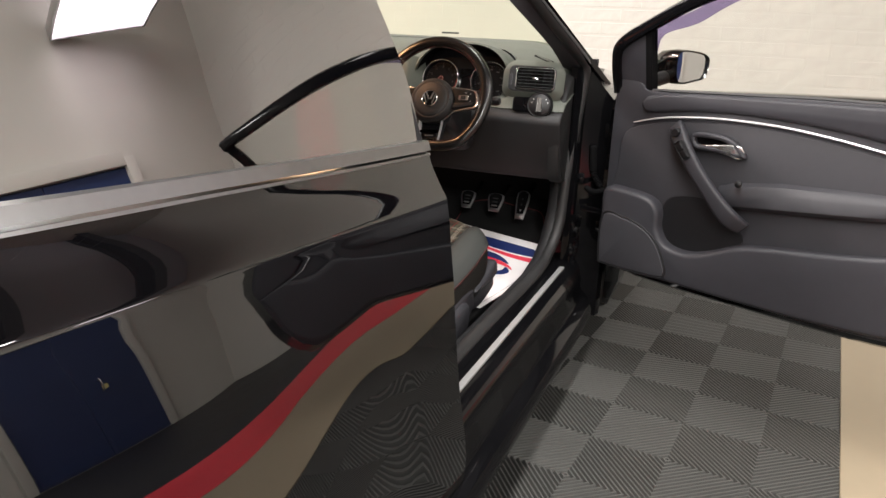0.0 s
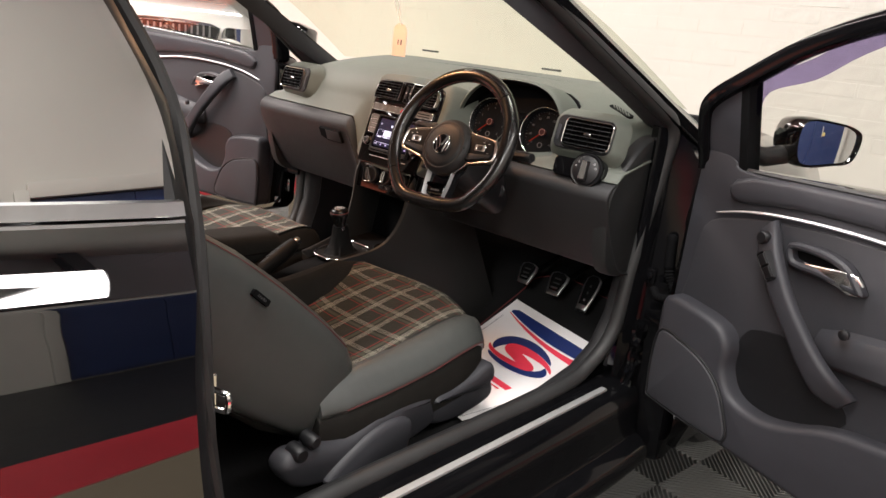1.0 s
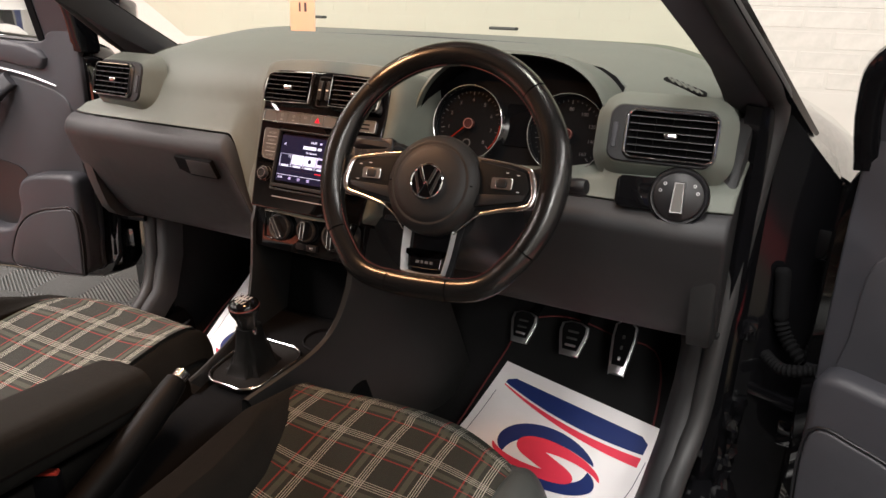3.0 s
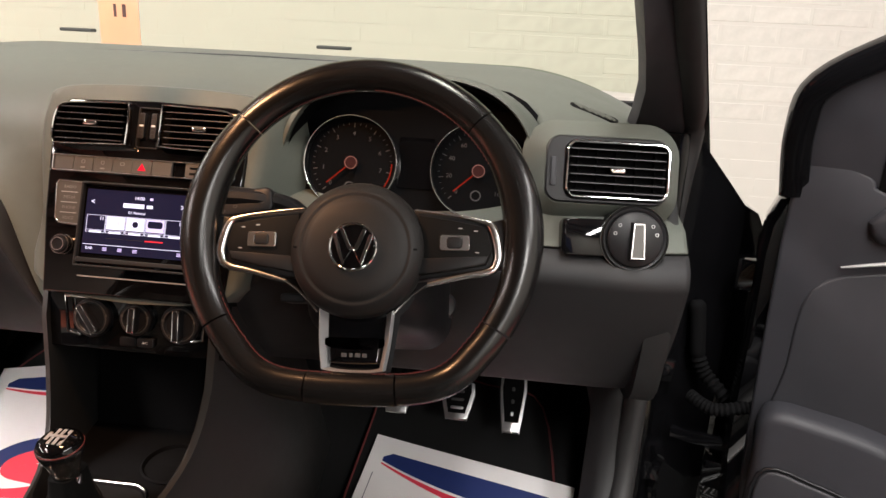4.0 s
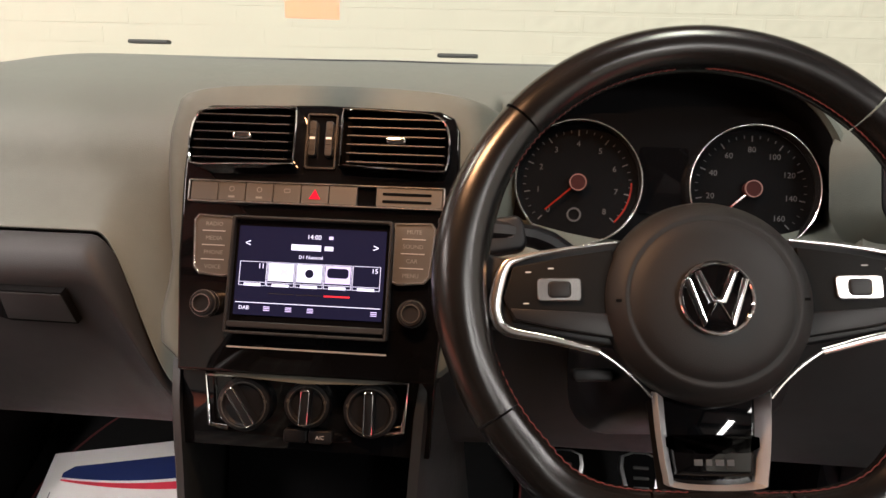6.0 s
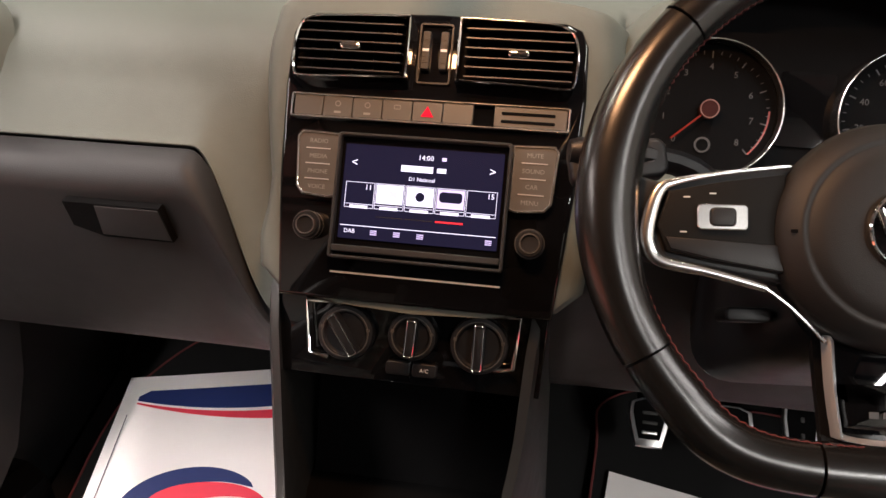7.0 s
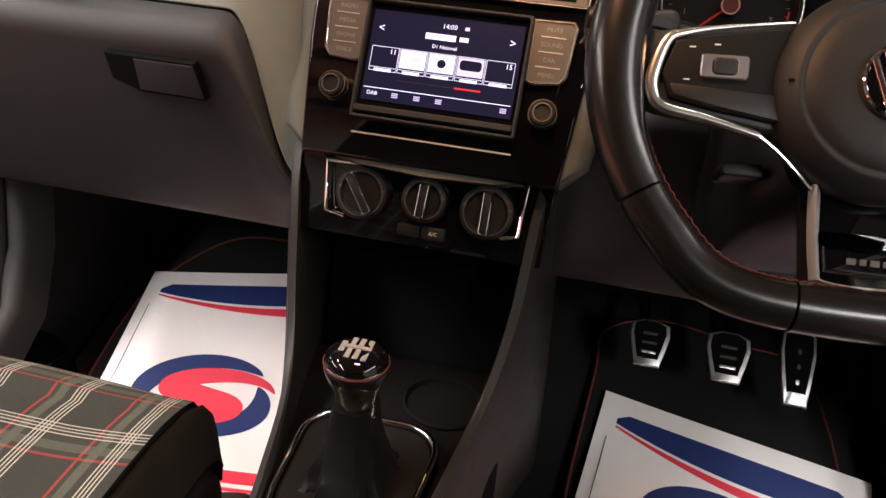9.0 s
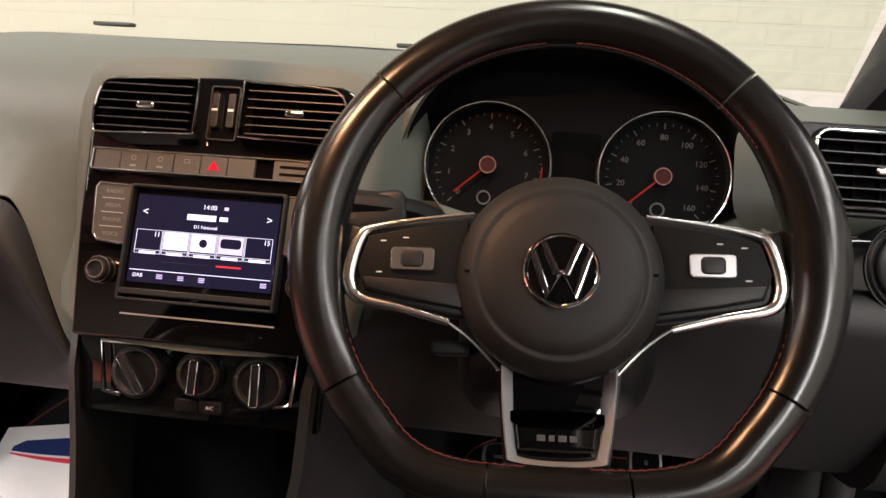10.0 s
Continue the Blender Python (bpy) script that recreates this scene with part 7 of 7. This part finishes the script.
    loft(bm, [[D @ Vector((x, y, z + lean(y))) for x, y in ((0.086, 1.005), (0.106, 1.005), (0.102, 1.222), (0.082, 1.21))] for z in (-0.04, 0.0)])
    part("window_guide", bm, M["matt_black"], d, "black window guide bar")
    bm = bmesh.new()
    gl = [(0.10, 1.0), (1.15, 1.03), (1.17, 1.16), (1.24, 1.355), (0.95, 1.372), (0.70, 1.37), (0.45, 1.342), (0.25, 1.285), (0.10, 1.212)]
    loft(bm, [[D @ Vector((x, y, z + lean(y))) for x, y in gl] for z in (-0.026, -0.022)])
    g = part("window_glass", bm, M["side_glass"], d, "clear side window glass")
    g.visible_shadow = False
    bm = bmesh.new()
    tube(bm, [D @ Vector(p) for p in ((0.10, 1.010, -0.004), (0.60, 1.030, -0.002), (1.18, 1.034, 0.0))], 0.006, 6)
    part("window_seal", bm, M["rubber"], d)
    bm = bmesh.new()
    edge = smooth_poly([(0.105, 1.13), (0.112, 1.195), (0.227, 1.250), (0.334, 1.303), (0.474, 1.352), (0.70, 1.385)], 4, closed=False)
    low = smooth_poly([(0.112, 1.125), (0.135, 1.178), (0.235, 1.212), (0.330, 1.266), (0.474, 1.322), (0.70, 1.358)], 4, closed=False)
    loft(bm, [[D @ Vector((x, y, -0.020 + lean(y))) for x, y in row] for row in (edge, low)], closed=False)
    ts = part("tint_strip", bm, M["violet_tint"], d, "translucent violet strip along the window top")
    ts.visible_shadow = False
    # door mirror
    mm = D @ pose(0.114, 1.078, -0.200, 0, 74, 0)
    hs = smooth_poly([(x * 0.84, y * 0.74) for x, y in [(-0.085, 0.060), (0.02, 0.066), (0.085, 0.048), (0.100, 0.015), (0.085, -0.045), (0.03, -0.062), (-0.075, -0.064)]], 5)[::-1]
    bm = bmesh.new()
    rings = []
    for z, sc in ((0.030, 1.0), (0.034, 0.985), (0.024, 0.93), (0.022, 0.90)):
        rings.append([mm @ Vector((x * sc, y * sc, z)) for x, y in hs])
    for z, sc in ((0.0, 1.03), (-0.05, 0.92), (-0.09, 0.6), (-0.10, 0.2)):
        rings.insert(0, [mm @ Vector((x * sc, y * sc, z)) for x, y in hs])
    loft(bm, rings)
    mh = part("door_mirror", bm, M["paint"], d, "black door mirror housing")
    bm = bmesh.new()
    dome = lambda x, y: 0.0285 - (x * x + y * y) / 2.2
    loft(bm, [[mm @ Vector((x * 0.905, y * 0.895, 0.020)) for x, y in hs]] + [[mm @ Vector((x * f, y * f, dome(x * f, y * f))) for x, y in hs] for f in (0.895, 0.8, 0.7, 0.6, 0.5, 0.4, 0.3, 0.2, 0.1, 0.02)])
    part("mirror_glass", bm, M["mirror"], mh, "mirror glass")
    bm = bmesh.new()
    tube(bm, [D @ Vector(p) for p in ((0.05, 1.045, -0.03), (0.07, 1.035, -0.09), (0.09, 1.05, -0.17))], 0.022, 10)
    part("mirror_foot", bm, M["black_plastic"], mh)
    # hinges and check strap
    for z in (0.52, 0.86):
        bm = bmesh.new()
        box(bm, (-0.03, z, -0.055), (0.07, 0.05, 0.03), D, bevel=0.006)
        part("hinge", bm, M["paint"], d)
    bm = bmesh.new()
    tube(bm, smooth_poly([tuple(D @ Vector(p)) for p in ((-0.10, 0.66, -0.02), (-0.06, 0.655, 0.0), (-0.01, 0.67, -0.01))], 16, closed=False), [0.009 + 0.0018 * (k % 2) for k in range(33)], 10)
    part("cable_gaiter", bm, M["matt_black"], d, "black ribbed cable gaiter")
    bm = bmesh.new()
    box(bm, (-0.06, 0.585, -0.03), (0.12, 0.02, 0.012), D, bevel=0.003)
    part("check_strap", bm, M["jamb"], d, "dark metal door check strap")
    return d


car_door(0.86, 0.30, 0.94, -0.34, 1, 0.0)
car_door(-0.80, 0.29, -0.985, -0.17, -1, 0.075)

# rear-view mirror with paper tag
rv = thing("rear_view_mirror", "black interior rear-view mirror under the roof", "mirror")
bm = bmesh.new()
plate(bm, rounded(0.22, 0.058, 0.02), -0.03, 0.0, face(-5, 0.02, 0.045, 1.325), 0.01)
part("housing", bm, M["black_plastic"], rv)
bm = bmesh.new()
tube(bm, [(0.02, 0.06, 1.34), (0.01, 0.09, 1.40)], 0.012, 8)
part("stalk", bm, M["black_plastic"], rv)
tag = thing("price_tag", "pale pink card tag hanging on a string", "tag")
TG = pose(0.012, 0.128, 1.19, 90, 0, 12)
bm = bmesh.new()
plate(bm, [(-0.022, -0.042), (0.022, -0.042), (0.022, 0.030), (0.010, 0.044), (-0.010, 0.044), (-0.022, 0.030)], -0.0006, 0.0006, TG)
part("card", bm, M["tag_card"], tag)
bm = bmesh.new()
box(bm, (-0.004, -0.005, 0.001), (0.003, 0.014, 0.0006), TG)
box(bm, (0.006, -0.005, 0.001), (0.004, 0.014, 0.0006), TG)
part("written_bars", bm, M["ink_dark"], tag)
for x in (-0.004, 0.005):
    bm = bmesh.new()
    tube(bm, [(0.012 + x * 0.2, 0.128, 1.230), (0.012 + x * 2.0, 0.10, 1.30)], 0.0008, 5)
    part("string", bm, M["paper"], tag)


# ---- cars seen beyond ----
def far_car(m, paint, grille_bars, label, scale=1.0):
    m = m @ Matrix.Scale(scale, 4)
    c = thing("parked_car", label, "car", "cars parked beyond")
    bm = bmesh.new()
    rings = []
    for y, w, z0, z1 in ((0.0, 0.70, 0.30, 0.72), (0.05, 0.82, 0.22, 0.80), (0.3, 0.90, 0.2, 0.92), (0.9, 0.92, 0.2, 1.0), (1.4, 0.92, 0.2, 1.06), (2.0, 0.92, 0.2, 1.08), (3.6, 0.92, 0.2, 1.08), (4.3, 0.85, 0.25, 1.0)):
        o = rounded(2 * w, z1 - z0, 0.18, 4, 0, (z0 + z1) / 2)
        rings.append([m @ Vector((x, y, z)) for x, z in o])
    loft(bm, rings)
    part("body", bm, paint, c)
    bm = bmesh.new()
    rings = []
    for y, w, z1 in ((1.1, 0.75, 1.02), (1.9, 0.66, 1.42), (2.6, 0.64, 1.48), (3.6, 0.62, 1.40), (4.2, 0.6, 1.05)):
        rings.append([m @ Vector((x, y, z)) for x, z in rounded(2 * w, z1 - 0.9, 0.1, 3, 0, (z1 + 0.9) / 2)])
    loft(bm, rings)
    part("cabin", bm, M["piano"], c, "dark glazed cabin")
    bm = bmesh.new()
    o = smooth_poly([(-0.38, 0.84), (0.38, 0.84), (0.43, 0.74), (0.36, 0.58), (-0.36, 0.58), (-0.43, 0.74)][::-1], 3)
    FM = m @ pose(0, 0.0, 0, 90, 0, 0)
    plate(bm, o, -0.08, 0.03, FM)
    gr = part("grille", bm, M["matt_black"], c, "black front grille")
    bm = bmesh.new()
    ol = shrink(o, 0.02)
    band(bm, o, ol, 0.0, 0.045, FM, 0.004)
    part("grille_frame", bm, M["bright"], gr)
    for k in range(grille_bars):
        bm = bmesh.new()
        box(bm, (-0.36 + 0.72 * k / max(1, grille_bars - 1), 0.71, 0.035), (0.016, 0.22, 0.02), FM, bevel=0.004, seg=1)
        part("grille_bar", bm, M["alu"], gr)
    if grille_bars:
        bm = bmesh.new()
        oc = circle(0.095, 32, 0, 0.715)
        band(bm, oc, shrink(oc, 0.014), 0.03, 0.06, FM, 0.004)
        for a in (90, 210, 330):
            box(bm, (0.045, 0, 0.05), (0.09, 0.012, 0.012), FM @ pose(0, 0.715, 0, 0, 0, a))
        part("front_badge", bm, M["bright"], gr, "round chrome badge")
    for s in (-1, 1):
        bm = bmesh.new()
        rings = [[m @ Vector((s * (0.66 + a), y, 0.74 + b)) for a, b in rounded(0.36, 0.17, 0.06, 4)] for y in (0.02, 0.35)]
        loft(bm, rings)
        part("headlight", bm, M["mirror"] if grille_bars else M["piano"], c, "clear headlight")
        for y in (0.85, 3.4):
            bm = bmesh.new()
            lathe(bm, [(0.10, 0.1), (0.2, 0.11), (0.30, 0.11), (0.33, 0.06), (0.33, -0.08), (0.28, -0.1)], 28, m @ pose(s * 0.80, y, 0.335, 0, s * 90, 0))
            part("tyre", bm, M["rubber"], c, "black tyre")
    bm = bmesh.new()
    box(bm, (0, 0.02, 0.36), (1.3, 0.10, 0.12), m, bevel=0.02)
    part("lower_intake", bm, M["matt_black"], c)
    return c


far_car(pose(-4.55, 1.80, 0, 0, 0, 70) @ Matrix.Diagonal((0.75, 1, 1, 1)), M["white_paint"], 15, "white car with a chrome badge in its grille", 1.3)
far_car(pose(-6.55, 0.42, 0, 0, 0, 78), M["paint"], 0, "black car parked on the orange floor")


# ---- ribbed floor tiles by the driver's door ----
def ribbed(n_ribs, size, flip):
    """A quarter of a floor tile with raised parallel ribs."""
    bm = bmesh.new()
    box(bm, (0, 0, -0.0145), (size, size, 0.009))
    h = size / 2
    pitch = 2 * size / n_ribs
    for k in range(n_ribs):
        c = -size + (k + 0.5) * pitch
        q = []
        # a diagonal rib of sloping sides clipped to the square: foot and crown lines
        for off in (-0.46, -0.17, 0.17, 0.46):
            cc = c + off * pitch
            a0, a1 = max(-h, cc - h), min(h, cc + h)
            if a1 - a0 < 1e-4:
                a0 = a1 = max(-h, min(h, cc / 2))
            z = 0.0 if abs(off) < 0.3 else -0.010
            q.append([Vector((a0, cc - a0, z)), Vector((a1, cc - a1, z))])
        if (q[1][0] - q[1][1]).length < 0.006:
            continue
        if flip:
            q = [[Vector((-v.x, v.y, v.z)) for v in e] for e in q]
        vs = [[bm.verts.new(v) for v in e] for e in q]
        for e0, e1 in zip(vs, vs[1:]):
            bm.faces.new((e0[0], e0[1], e1[1], e1[0]))
    return bm


def tile_material(name, colour):
    m = mat(name, colour, 0.5, vary=0.12, scale=30)
    nt = m.node_tree
    b = nt.nodes["Principled BSDF"]
    info = nt.nodes.new("ShaderNodeObjectInfo")
    hsv = nt.nodes.new("ShaderNodeHueSaturation")
    mp = nt.nodes.new("ShaderNodeMapRange")
    mp.inputs["To Min"].default_value, mp.inputs["To Max"].default_value = 0.97, 1.03
    nt.links.new(info.outputs["Random"], mp.inputs["Value"])
    nt.links.new(mp.outputs[0], hsv.inputs["Value"])
    src = b.inputs["Base Color"].links[0].from_socket
    nt.links.new(src, hsv.inputs["Color"])
    nt.links.new(hsv.outputs[0], b.inputs["Base Color"])
    return m


M["rib_tile"] = tile_material("ribbed_grey_tile", (0.052, 0.052, 0.049))
TS = 0.2286
me_a = mesh_of(ribbed(24, TS, False), "tile", M["rib_tile"], smooth=False)
me_b = mesh_of(ribbed(24, TS, True), "tile", M["rib_tile"], smooth=False)
tiles = tagged(new("ribbed_floor"), "dark grey ribbed plastic floor tiles beside the car", "floor", kind="structure")


def lay_tiles(origin, turn, i0, i1, j0, j1):
    base = pose(origin[0], origin[1], 0, 0, 0, turn)
    for i in range(i0, i1):
        for j in range(j0, j1):
            ob = new("tile", me_a if (i + j) % 2 else me_b)
            ob.parent = tiles
            ob.matrix_world = base @ pose((i + 0.5) * TS, (j + 0.5) * TS, 0)


lay_tiles((1.074, 0.774), -8.5, -3, 3, -12, 7)
lay_tiles((-2.32, 0.20), 18, 0, 6, -6, 7)

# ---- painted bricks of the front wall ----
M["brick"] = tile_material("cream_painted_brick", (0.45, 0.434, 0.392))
bm = bmesh.new()
box(bm, (0, 0, 0), (0.215, 0.03, 0.066), bevel=0.003, seg=1)
me_brick = mesh_of(bm, "brick", M["brick"], smooth=False)
rng = random.Random(4)
verts, faces = [], []
near = 0
for row in range(44):
    for col in range(-16, 23):
        x = col * 0.225 + (0.1125 if row % 2 else 0.0)
        z = 0.035 + row * 0.076
        dy = rng.uniform(-0.0005, 0.0005)
        if 0.25 < x < 2.9 and 0.9 < z < 2.6 and near < 290:
            near += 1
            ob = new("brick", me_brick)
            ob.parent = wall_front
            ob.location = (x, ROOM_F + 0.0144 + dy, z)
        else:
            k = len(verts)
            y0, y1 = ROOM_F - 0.0006 + dy, ROOM_F + 0.01
            a, b2, e = 0.1075, 0.033, 0.003
            verts += [(x - a, y1, z - b2), (x + a, y1, z - b2), (x + a, y1, z + b2), (x - a, y1, z + b2), (x - a + e, y0, z - b2 + e), (x + a - e, y0, z - b2 + e), (x + a - e, y0, z + b2 - e), (x - a + e, y0, z + b2 - e)]
            faces += [(k + 4, k + 5, k + 6, k + 7), (k, k + 1, k + 5, k + 4), (k + 1, k + 2, k + 6, k + 5), (k + 2, k + 3, k + 7, k + 6), (k + 3, k, k + 4, k + 7)]
me = bpy.data.meshes.new("brickwork")
me.from_pydata(verts, [], faces)
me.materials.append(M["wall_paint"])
bw = new("brickwork", me)
bw.parent = wall_front
tagged(bw, "cream painted brickwork", kind="stuff")
